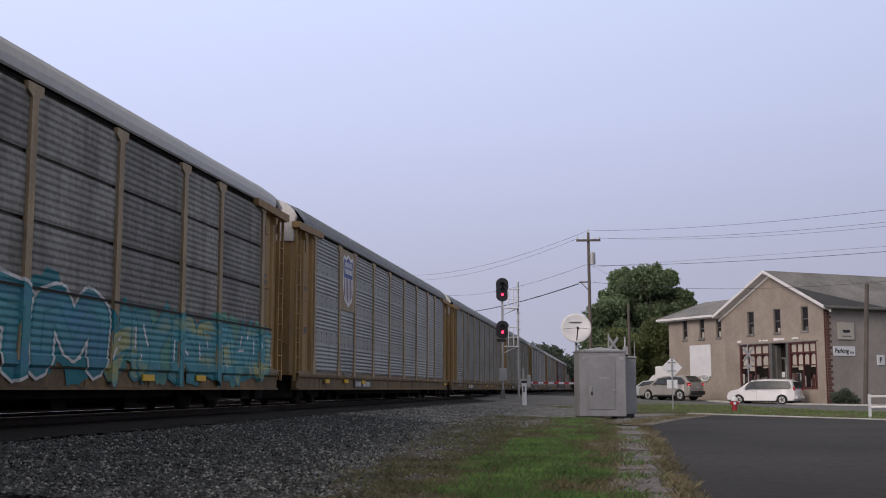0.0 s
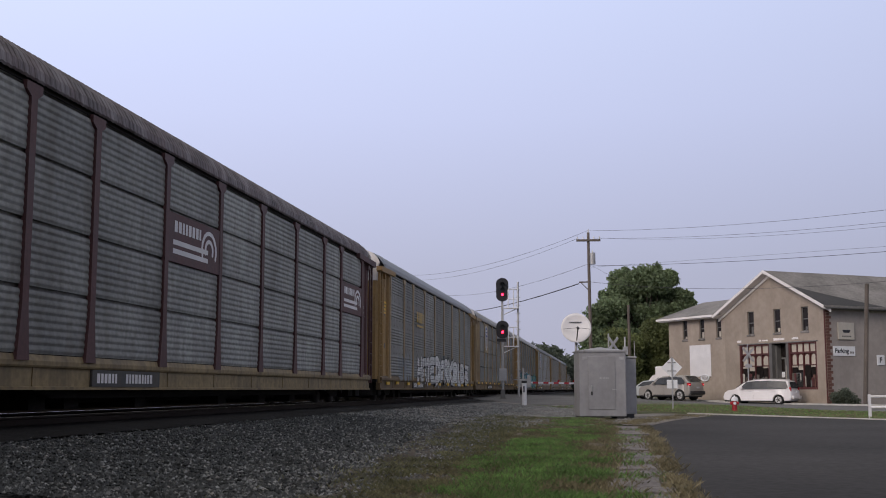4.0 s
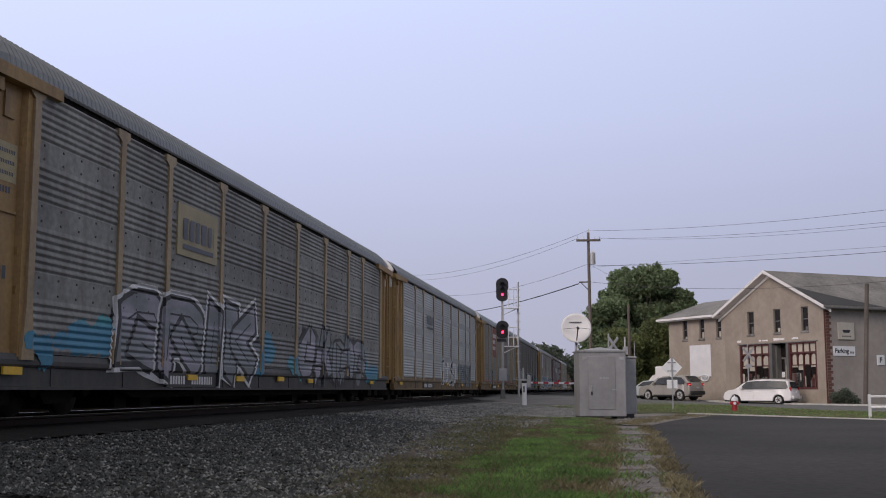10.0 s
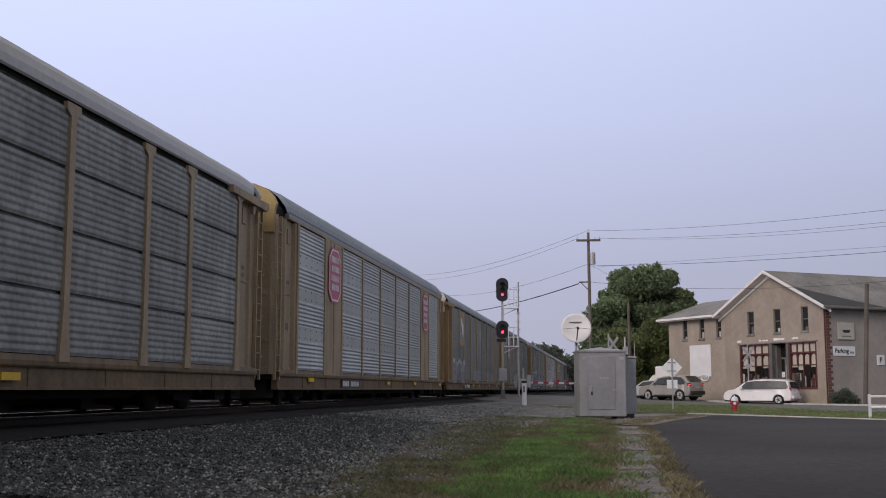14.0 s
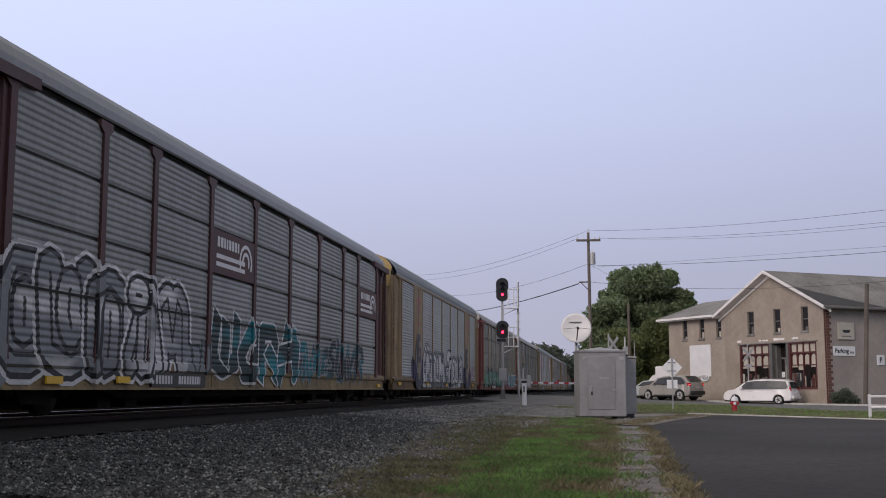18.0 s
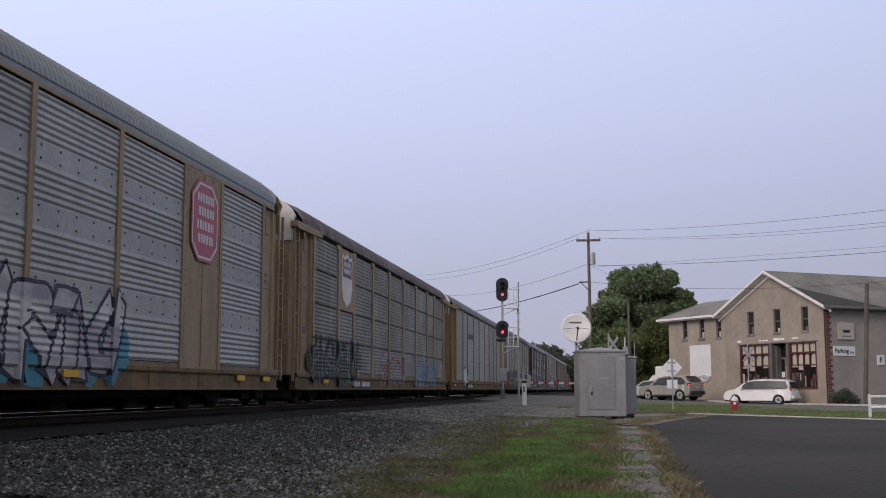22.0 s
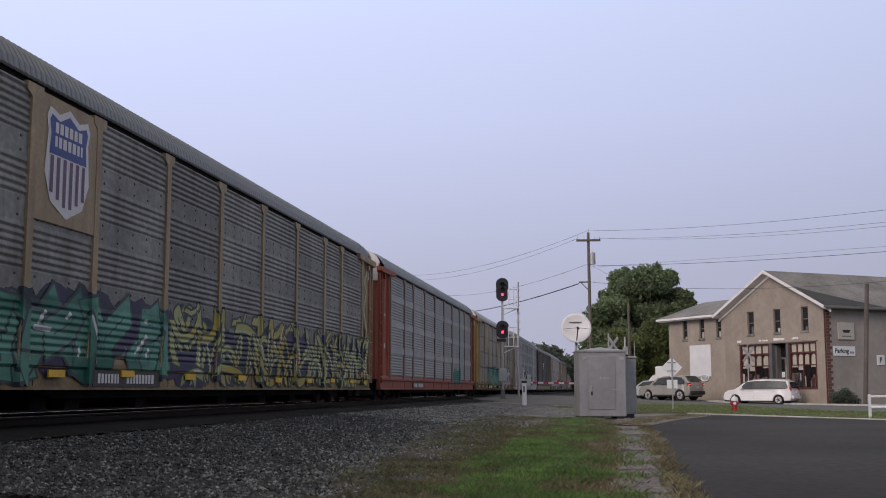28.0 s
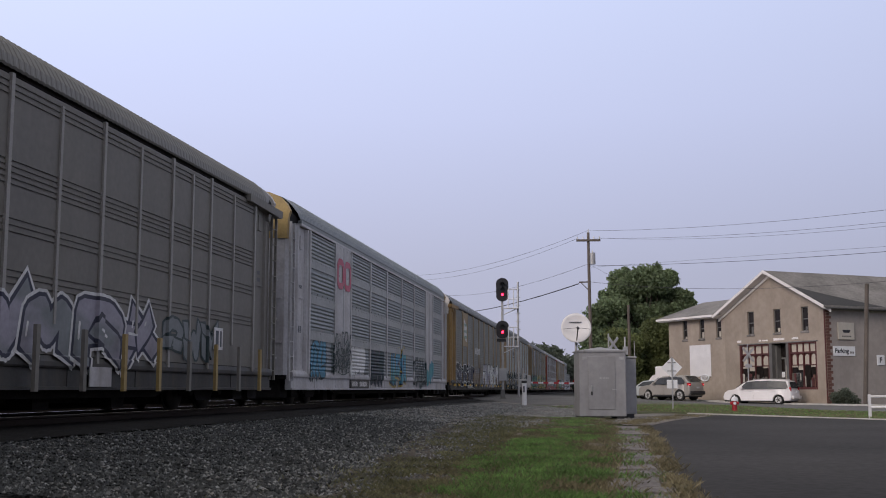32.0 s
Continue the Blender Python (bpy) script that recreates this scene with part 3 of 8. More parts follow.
# rails and ties
def rail(x, name="rail"):
    ob = thing(name, "worn steel rail spiked to timber ties", "rail", LINE, group="rails of the line", kind="structure")
    sec = [(-0.07, -0.17), (0.07, -0.17), (0.07, -0.155), (0.012, -0.13), (0.012, -0.045), (0.036, -0.035), (0.036, -0.004), (-0.036, -0.004), (-0.036, -0.035), (-0.012, -0.045), (-0.012, -0.13), (-0.07, -0.155)]
    bm = prism(B(), [(x + a, RZ + b) for a, b in sec], -950, 1300, "y")
    part("rail_body", bm, M["rail"], ob)
    part("rail_head", box(B(), x - 0.034, x + 0.034, -950, 1300, RZ - 0.004, RZ), M["rail_top"], ob)
    return ob


for cx in (TRACK_X, TRACK_X - 5.0):
    for s in (-1, 1):
        rail(cx + s * 0.7525)
tie_me = mesh_of("tie", box(B(), -1.3, 1.3, -0.11, 0.11, -0.18, 0, 0.012), M["tie"])
for cx, n in ((TRACK_X, 130), (TRACK_X - 5.0, 60)):
    for i in range(n):
        ob = new("tie", tie_me)
        ob.matrix_basis = LINE @ pose(cx + rs.uniform(-0.03, 0.03), 5.2 + i * 0.53, RZ - 0.142, 0, 0, rs.uniform(-0.8, 0.8))
        tagged(ob, "dark creosoted timber tie under the rails", "railway tie", "ties of the line", "structure")

# loose ballast stones: one object of stuff
def stones(name, count, fx, size, seed, label, material="stone"):
    rng = np.random.default_rng(seed)
    base = np.array([(1, 0, 0), (-1, 0, 0), (0, 1, 0), (0, -1, 0), (0, 0, 1), (0, 0, -1)], float)
    tri = np.array([(0, 2, 4), (2, 1, 4), (1, 3, 4), (3, 0, 4), (2, 0, 5), (1, 2, 5), (3, 1, 5), (0, 3, 5)])
    P = fx(rng, count)
    v = base[None] * rng.uniform(0.6, 1.35, (count, 6, 1)) * rng.uniform(size[0], size[1], (count, 1, 1)) * np.array([1, 1, 0.75])
    v += rng.normal(0, 0.18, v.shape) * v.std()
    a = rng.uniform(0, 6.28, count)
    c_, s_ = np.cos(a)[:, None], np.sin(a)[:, None]
    x, y_ = v[..., 0] * c_ - v[..., 1] * s_, v[..., 0] * s_ + v[..., 1] * c_
    v = np.stack([x, y_, v[..., 2]], -1) + P[:, None, :]
    f = (tri[None] + 6 * np.arange(count)[:, None, None]).reshape(-1, 3)
    me = bpy.data.meshes.new(name)
    me.from_pydata(v.reshape(-1, 3).tolist(), [], f.tolist())
    me.materials.append(M[material])
    return tagged(new(name, me), label, "ballast stones", kind="stuff")


def bed_points(rng, n, near=0.0, power=1.0):
    """Over the ballast shoulder; power above 1 gathers the stones towards the verge."""
    y_ = 8.5 + 42 * rng.uniform(0, 1, n) ** 1.8
    edge = -2.85 - 0.1 * (np.minimum(y_, 33) - 11) + 0.2 * np.sin(y_ * 0.7) + 0.14 * np.sin(y_ * 1.9 + 1) + near
    rim = -7.22 - 0.0196 * y_ + rng.normal(0, 0.12, n)
    thin = rng.uniform(0, 1, n) < 0.12
    x = np.where(thin, edge + rng.uniform(0, 0.9, n) ** 2, edge + (rim - edge) * rng.uniform(0, 1, n) ** power)
    z = np.array([terrain(a, b) for a, b in zip(x, y_)]) + 0.035
    return np.stack([x, y_, z + rng.uniform(-0.015, 0.02, n)], -1)


def yard_points(rng, n):
    x, y_ = rng.uniform(-7.7, -1.3, n), rng.uniform(29, 62, n)
    return np.stack([x, y_, np.array([terrain(a, b) for a, b in zip(x, y_)]) + 0.055], -1)


def apron_points(rng, n):
    k = rng.uniform(0, 1, n)
    return np.stack([-0.4 + 2.9 * k ** 1.5 + rng.normal(0, 0.35, n), 35 + 11.5 * k + rng.normal(0, 0.5, n), np.full(n, 0.04)], -1)


# dark stones all over, paler ones by the verge: dimming near the rails as colour
stones("ballast_stones", 60000, bed_points, (0.013, 0.034), 3, "loose dark grey crushed ballast stones", "stone_dark")
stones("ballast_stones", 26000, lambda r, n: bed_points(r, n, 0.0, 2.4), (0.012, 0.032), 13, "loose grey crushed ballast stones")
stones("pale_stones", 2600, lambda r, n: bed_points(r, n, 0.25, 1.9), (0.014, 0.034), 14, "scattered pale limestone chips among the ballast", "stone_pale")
stones("yard_gravel", 12000, yard_points, (0.014, 0.04), 15, "loose grey gravel round the signal")
stones("pale_stones", 2500, yard_points, (0.014, 0.036), 16, "scattered pale stones in the gravel", "stone_pale")
stones("apron_gravel", 1600, apron_points, (0.012, 0.032), 17, "loose gravel at the asphalt's edge", "stone_pale")
stones("pale_stones", 300, apron_points, (0.012, 0.03), 18, "scattered pale stones at the asphalt's edge", "stone_pale")


# worn earth between the stones and the turf
vs, fs = [], []
NX, NY = 10, 120
for j in range(NY + 1):
    y = 8 + 27 * j / NY
    xc = -2.4 - 0.1 * (min(y, 33) - 11) + 0.2 * noise.noise(Vector((y * 0.5, 1, 0)))
    for i in range(NX + 1):
        k = 2 * i / NX - 1
        x = xc + k * (0.75 + 0.35 * noise.noise(Vector((y * 1.1, 5 if k > 0 else 9, 0))))
        vs.append((x, y, terrain(x, y) + (0.056 if abs(k) < 0.9 else 0.0) + 0.014 * noise.noise(Vector((x * 5, y * 5, 0)))))
for j in range(NY):
    for i in range(NX):
        a = j * (NX + 1) + i
        fs.append((a, a + 1, a + NX + 2, a + NX + 1))
me = bpy.data.meshes.new("earth_edge")
me.from_pydata(vs, [], fs)
me.materials.append(M["bare_earth"])
tagged(new("earth_edge", me), "worn dusty earth between ballast and turf", "earth", kind="structure")
stones("edge_gravel", 5000, lambda r, n: (lambda y_: np.stack([-2.4 - 0.1 * (np.minimum(y_, 33) - 11) + r.normal(-0.2, 0.45, n), y_, np.array([terrain(-2.5 - 0.1 * (b - 11), b) for b in y_]) + 0.058], -1))(r.uniform(8.5, 34, n)), (0.008, 0.022), 23, "small stones trodden into the bare earth")

# bare dusty patches where the stones meet the turf
for k, (px_, py_, rx_, ry_) in enumerate(((-2.95, 14.4, 0.35, 1.1), (-2.6, 11.2, 0.4, 0.9), (-3.2, 19.5, 0.5, 2.0), (-2.7, 25.5, 0.6, 2.6), (-2.2, 32.0, 0.8, 3.0), (-0.9, 35.5, 0.7, 2.0), (-3.4, 37.0, 0.8, 3.0), (-0.55, 14.0, 0.2, 0.7), (-0.75, 21.0, 0.25, 1.0))):
    bm = B()
    ring = []
    for i in range(22):
        a = 2 * math.pi * i / 22
        s = 1 + 0.3 * noise.noise(Vector((k * 3.1, math.cos(a) * 1.7, math.sin(a) * 1.7)))
        ring.append((px_ + rx_ * s * math.cos(a), py_ + ry_ * s * math.sin(a)))
    mid = bm.verts.new((px_, py_, terrain(px_, py_) + 0.058))
    vs = [bm.verts.new((x, y_, terrain(x, y_) + 0.03)) for x, y_ in ring]
    for i in range(22):
        bm.faces.new((mid, vs[i], vs[(i + 1) % 22]))
    thing("dirt_patch", "bare dusty brown patch between stones and turf", "dirt patch", kind="structure", bm=bm, material=M["dry_soil"])

# grass blades: stuff
def blades(name, count, fx, h, material, seed, label, lean=0.5):
    rng = np.random.default_rng(seed)
    P = fx(rng, count)
    n = len(P)
    a = rng.uniform(0, 6.28, n)
    hh = rng.uniform(h[0], h[1], n)
    w = rng.uniform(0.004, 0.009, n)
    d = np.stack([np.cos(a), np.sin(a)], -1)
    l = rng.normal(0, lean, (n, 2)) * hh[:, None]
    v = np.zeros((n, 4, 3))
    v[:, 0, :2] = P[:, :2] - d * w[:, None]
    v[:, 1, :2] = P[:, :2] + d * w[:, None]
    v[:, 2, :2] = P[:, :2] + l * 0.45 + d * w[:, None] * 0.7
    v[:, 3, :2] = P[:, :2] + l
    v[:, 0, 2] = v[:, 1, 2] = P[:, 2]
    v[:, 2, 2] = P[:, 2] + hh * 0.6
    v[:, 3, 2] = P[:, 2] + hh
    f = np.concatenate([np.array([[0, 1, 2], [0, 2, 3]])[None] + 4 * np.arange(n)[:, None, None]]).reshape(-1, 3)
    me = bpy.data.meshes.new(name)
    me.from_pydata(v.reshape(-1, 3).tolist(), [], f.tolist())
    me.materials.append(material)
    return tagged(new(name, me), label, "grass", kind="stuff")


def patchy(x, y_, k, seed):
    return np.array([noise.noise(Vector((a * k, b * k, seed))) for a, b in zip(x, y_)])


def verge_points(rng, n, dry=False):
    """Turf of the verge: dense in the middle, thinning and drying towards the stones, the path and the far end."""
    y_ = 8.4 + 33 * rng.uniform(0, 1, n) ** 1.7
    x = rng.uniform(-4.4, 0.15, n)
    p = patchy(x, y_, 0.8, 2.0) + 0.6 * patchy(x, y_, 2.6, 5.0)
    mid = -0.95 - 0.028 * (y_ - 8)
    rich = 0.34 - np.abs((x - mid) / np.where(x < mid, 0.95 + 0.012 * (y_ - 8), 1.1)) ** 2 * 0.5 - np.clip((y_ - 14) / 14, 0, 1) * 0.42
    keep = (p < rich) if not dry else ((p > rich - 0.5) & (p < rich + 0.45))
    keep &= ~((x > -0.22 - 0.012 * (y_ - 8)) & (rng.uniform(0, 1, n) < 0.8))
    keep &= y_ < 39.5
    return np.stack([x, y_, 0.035 + np.array([terrain(a, b) for a, b in zip(x, y_)])], -1)[keep]


blades("grass_verge", 185000, verge_points, (0.03, 0.10), M["grass"], 5, "short green grass of the verge")
blades("dry_grass", 95000, lambda r, n: verge_points(r, n, True), (0.03, 0.08), M["dry_grass"], 6, "dry brown grass at the edges of the verge", 0.8)


def fringe_points(rng, n):
    """Thin drab grass that creeps from the turf into the stones."""
    y_ = 8.4 + 31 * rng.uniform(0, 1, n) ** 1.6
    x = -2.1 - 0.085 * (np.minimum(y_, 33) - 11) + rng.normal(0, 0.42, n) + 0.25 * patchy(y_, y_ * 0, 0.6, 4.0)
    far = rng.uniform(0, 1, n) < np.clip((y_ - 17) / 30, 0, 0.3)
    x = np.where(far, rng.uniform(-3.6, -0.5, n), x)
    p = patchy(x, y_, 1.1, 17.0) + 0.5 * patchy(x, y_, 3.5, 21.0)
    return np.stack([x, y_, 0.04 + np.array([terrain(a, b) for a, b in zip(x, y_)])], -1)[p > -0.12]


blades("olive_grass", 44000, fringe_points, (0.03, 0.085), M["olive_grass"], 31, "thin drab olive grass between turf and stones", 0.7)


def weed_points(rng, n):
    y_ = rng.uniform(9.5, 31, n)
    side = rng.uniform(0, 1, n) < 0.75
    x = np.where(side, 0.5 - 0.009 * (y_ - 8) + rng.normal(0, 0.1, n), -0.18 - 0.012 * (y_ - 8) + rng.normal(0, 0.07, n))
    p = patchy(x * 0, y_, 0.9, 9.0)
    return np.stack([x, y_, 0.03 + 0 * x], -1)[p > -0.12]


blades("path_weeds", 7500, weed_points, (0.02, 0.095), M["dry_grass"], 8, "dry weeds between footpath and asphalt", 0.7)


def apron_weed_points(rng, n):
    k = rng.uniform(0, 1, n)
    p = np.stack([-0.3 + 2.9 * k ** 1.4 + rng.normal(-0.1, 0.3, n), 32.5 + 13.5 * k + rng.normal(0, 0.6, n), np.full(n, 0.035)], -1)
    return p[patchy(p[:, 0], p[:, 1], 0.9, 33.0) > -0.05]


blades("apron_weeds", 7000, apron_weed_points, (0.02, 0.08), M["dry_grass"], 35, "dry weeds in the gravelly ground beside the lot", 0.7)


def joint_points(rng, n):
    y_ = np.array([9.2, 9.9, 11.1, 13.0, 13.8, 15.9, 17.2, 18.0, 20.4, 22.1, 23.0, 25.2, 27.0, 29.0])[rng.integers(0, 14, n)] + rng.normal(0, 0.12, n)
    x = rng.uniform(-0.35, 0.42, n) - 0.011 * (y_ - 8)
    p = patchy(x, y_, 1.6, 13.0)
    return np.stack([x, y_, 0.03 + 0 * x], -1)[p > -0.05]


blades("path_grass", 1800, joint_points, (0.02, 0.06), M["grass"], 11, "small grass growing in the joints of the footpath", 0.8)
stones("path_debris", 1500, lambda r, n: np.stack([r.uniform(-0.25, 0.6, n) - 0.01 * (k := r.uniform(9, 31, n) - 8), k + 8, np.full(n, 0.045)], -1), (0.006, 0.018), 19, "crumbs of broken concrete and grit on the path", "stone_pale")


def strip_points(rng, n):
    s, w = rng.uniform(-24, 15, n), rng.uniform(-9.3, -0.2, n)
    x, y_ = STREET0.x + A.x * s + NB.x * w, STREET0.y + A.y * s + NB.y * w
    return np.stack([x, y_, np.array([terrain(a, b) for a, b in zip(x, y_)]) + 0.04], -1)


blades("street_grass", 26000, strip_points, (0.04, 0.09), M["grass"], 9, "mown grass between street and lot")
blades("street_dry_grass", 22000, strip_points, (0.04, 0.09), M["dry_grass"], 10, "dry blades in the mown strip")

# ============ line-side things ============
def equipment_box():
    """Aluminium equipment housing with a low hipped lid and a smaller side unit."""
    t = thing("equipment_cabinet", "brushed aluminium line-side equipment cabinet with padlocked door", "equipment cabinet", pose(-1.17, 40.7, 0.05, 0, 0, 9.58))
    part("body", box(B(), -0.83, 0.83, -0.75, 0.75, 0.06, 2.34, 0.02), M["cabinet"], t)
    bm = loft(B(), [[(-0.87, -0.8, 2.32), (0.87, -0.8, 2.32), (0.87, 0.8, 2.32), (-0.87, 0.8, 2.32)], [(-0.87, -0.8, 2.37), (0.87, -0.8, 2.37), (0.87, 0.8, 2.37), (-0.87, 0.8, 2.37)], [(-0.06, -0.1, 2.5), (0.06, -0.1, 2.5), (0.06, 0.1, 2.5), (-0.06, 0.1, 2.5)]], True)
    part("lid", bm, M["cabinet"], t)
    d = part("door", box(B(), -0.5, 0.45, -0.775, -0.745, 0.3, 2.16, 0.008), M["cabinet"], t)
    part("handle", box(B(), -0.42, -0.36, -0.82, -0.775, 0.95, 1.15, 0.01), M["steel"], d, "dark locking handle")
    part("lock", box(B(), -0.42, -0.36, -0.81, -0.775, 0.8, 0.93, 0.01), M["trim_dark"], d)
    bm = B()
    for i in range(6):
        flat_x = -0.1 + i * 0.055
        box(bm, flat_x, flat_x + 0.03, -0.783, -0.775, 1.37, 1.42)
    part("number_lettering", bm, M["pale"], d)
    part("hasp", box(B(), 0.34, 0.48, -0.80, -0.775, 0.98, 1.02), M["steel"], d)
    for x in (-0.78, -0.2, 0.5):
        part("foot", box(B(), x, x + 0.25, -0.7, 0.7, -0.02, 0.06), M["trim_dark"], t)
    for x in (-0.7, 0.6):
        part("vent", box(B(), x, x + 0.16, -0.765, -0.75, 2.05, 2.15), M["steel"], t)
    s = thing("side_cabinet", "narrow aluminium cabinet standing beside the larger one", "equipment cabinet", pose(-0.22, 41.8, 0.05, 0, 0, 9.58))
    part("body", box(B(), -0.3, 0.27, -0.5, 0.5, 0.12, 2.12, 0.015), M["cabinet"], s)
    part("lid", box(B(), -0.33, 0.3, -0.54, 0.54, 2.12, 2.2, 0.02), M["cabinet"], s)
    part("foot", box(B(), -0.1, 0.18, -0.48, 0.4, -0.02, 0.12), M["trim_dark"], s)
    part("conduit", rod(B(), (-0.12, -0.52, 1.9), (-0.12, -0.52, 2.9), 0.03), M["steel"], s)
    part("antenna", rod(B(), (0.24, -0.4, 2.2), (0.24, -0.4, 2.75), 0.012), M["steel"], s)
    part("meter_box", box(B(), -0.2, -0.02, -0.58, -0.5, 2.25, 2.55, 0.01), M["steel"], s)


equipment_box()


def dish():
    t = thing("satellite_dish", "white satellite dish on a steel mast behind the cabinet", "satellite dish", pose(-2.05, 42.2, 0.05, 0, 0, 9.58))
    part("mast", rod(B(), (0, 0.12, 0), (0, 0.12, 2.9), 0.05), M["steel"], t)
    bm = B()
    rows = []
    for k in range(8):
        r = 0.57 * k / 7
        rows.append([(r * math.cos(i * math.pi / 16), 0.12 - (0.57 ** 2 - r * r) * -0.25 - 0.20, r * math.sin(i * math.pi / 16)) for i in range(32)])
    for rr in rows:
        for i, p in enumerate(rr):
            rr[i] = (p[0], 0.06 - 0.3 * (p[0] ** 2 + p[2] ** 2), p[2])
    back = [[(x, y_ + 0.02, z) for x, y_, z in rr] for rr in rows[::-1]]
    loft(bm, [[*rr, rr[0]] for rr in rows[1:]] + [[*rr, rr[0]] for rr in back[:-1]])
    c = bm.verts.new((0, 0.06, 0))
    ring = rows[1]
    vs = [bm.verts.new(p) for p in ring]
    for i in range(32):
        bm.faces.new((c, vs[i], vs[(i + 1) % 32]))
    bowl = part("reflector", bm, M["dish"], t, at=pose(0, 0, 3.29, -13, 0, 0), smooth=True)
    bm = rod(B(), (0, -0.55, 3.25), (0.0, 0.08, 2.65), 0.022)
    rod(bm, (0, -0.55, 3.27), (-0.5, -0.05, 3.25), 0.008, n=5)
    rod(bm, (0, -0.55, 3.27), (0.5, -0.05, 3.25), 0.008, n=5)
    part("feed_arm", bm, M["trim_dark"], t)
    part("feed_horn", rod(B(), (0, -0.62, 3.24), (0, -0.48, 3.28), 0.05), M["trim_dark"], t)
    bm = B()
    for i in range(7):
        box(bm, -0.25 + i * 0.068, -0.25 + i * 0.068 + 0.05, 0.012, 0.018, 0.2, 0.25)
    part("maker_bars", bm, M["ink"], bowl)


dish()


def signal():
    """Two-headed colour-light signal with ladder, both heads red."""
    t = thing("railway_signal", "tall steel railway signal with two black heads showing red", "railway signal", pose(-6.7, 58.5, 0.55, 0, 0, 8))
    part("mast", rod(B(), (0, 0, 0.1), (0, 0, 5.9), 0.07, 0.06, 12), M["steel"], t)
    bm = loft(B(), [[(-0.2, -0.2, 0), (0.2, -0.2, 0), (0.2, 0.2, 0), (-0.2, 0.2, 0)], [(-0.13, -0.13, 0.06), (0.13, -0.13, 0.06), (0.13, 0.13, 0.06), (-0.13, 0.13, 0.06)], [(-0.09, -0.09, 0.5), (0.09, -0.09, 0.5), (0.09, 0.09, 0.5), (-0.09, 0.09, 0.5)]], True)
    part("base", bm, M["frame_grey"], t)
    for z, hgt in ((5.72, 0.62), (3.62, 0.47)):
        pts = []
        for i in range(24):
            a = 2 * math.pi * i / 24
            pts.append((0.33 * math.cos(a), z + (hgt - 0.29) * (1 if math.sin(a) > 0 else -1) + 0.29 * math.sin(a)))
        h = part("signal_head", prism(B(), pts, -0.16, -0.13, "y"), M["signal_black"], t, "black oval backing plate")
        part("housing", box(B(), -0.16, 0.2, -0.13, 0.12, z - hgt + 0.1, z + hgt - 0.1, 0.05), M["signal_black"], h)
        zs = (z + 0.28, z, z - 0.26) if hgt > 0.5 else (z + 0.15, z - 0.13)
        for i, zz in enumerate(zs):
            lit = i == len(zs) - 1
            part("lens", rod(B(), (0.0, -0.2, zz), (0.0, -0.16, zz), 0.062 if lit else 0.075, n=16), M["red_lamp"] if lit else M["trim_dark"], h, "lit red lens" if lit else "")
            bm = B()
            rows = []
            for y_ in (-0.17, -0.42):
                rows.append([(0.12 * math.cos(a), y_, zz + 0.12 * math.sin(a)) for a in [math.pi * (-0.1 + 1.2 * k / 10) for k in range(11)]])
            part("hood", loft(bm, rows), M["signal_black"], h)
    bm = B()
    rod(bm, (0.83, 0.1, 0.1), (0.83, 0.1, 6.15), 0.055, n=8)
    z = 0.7
    while z < 5.9:
        rod(bm, (0.70, 0.1, z), (0.96, 0.1, z), 0.012, n=5)
        z += 0.42
    part("ladder", bm, M["steel"], t)
    for z in (2.72, 4.72):
        bm = box(B(), 0.08, 0.85, -0.25, 0.15, z, z + 0.045)
        rod(bm, (0.08, 0, z - 0.3), (0.75, 0, z), 0.022, n=6)
        for x in (0.3, 0.58, 0.80):
            rod(bm, (x, -0.24, z), (x, -0.24, z + 1.02), 0.026, n=6)
        for k in (0.5, 1.02):
            rod(bm, (0.3, -0.24, z + k), (0.83, -0.24, z + k), 0.026, n=6)
            rod(bm, (0.83, -0.24, z + k), (0.83, 0.1, z + k), 0.02, n=6)
        part("platform", bm, M["gate_white"], t, "white-painted work platform with guard rails")
    part("number_plate", box(B(), -0.3, 0.18, -0.14, -0.12, 2.98, 3.14), M["signal_black"], t)
    part("junction_box", box(B(), -0.2, 0.2, -0.18, 0.0, 0.95, 1.6, 0.015), M["steel"], t)


signal()


def marker_post():
    t = thing("marker_post", "short white plastic marker post in the gravel", "marker post", pose(-5.16, 54.1, 0.3))
    part("tube", rod(B(), (0, 0, 0), (0, 0, 1.05), 0.115, n=14), M["gate_white"], t)
    part("cap", rod(B(), (0, 0, 1.05), (0, 0, 1.17), 0.13, n=14), M["trim_dark"], t)
    part("label_bars", box(B(), -0.035, 0.035, -0.135, -0.128, 0.62, 0.92), M["logo_dark"], t)


marker_post()


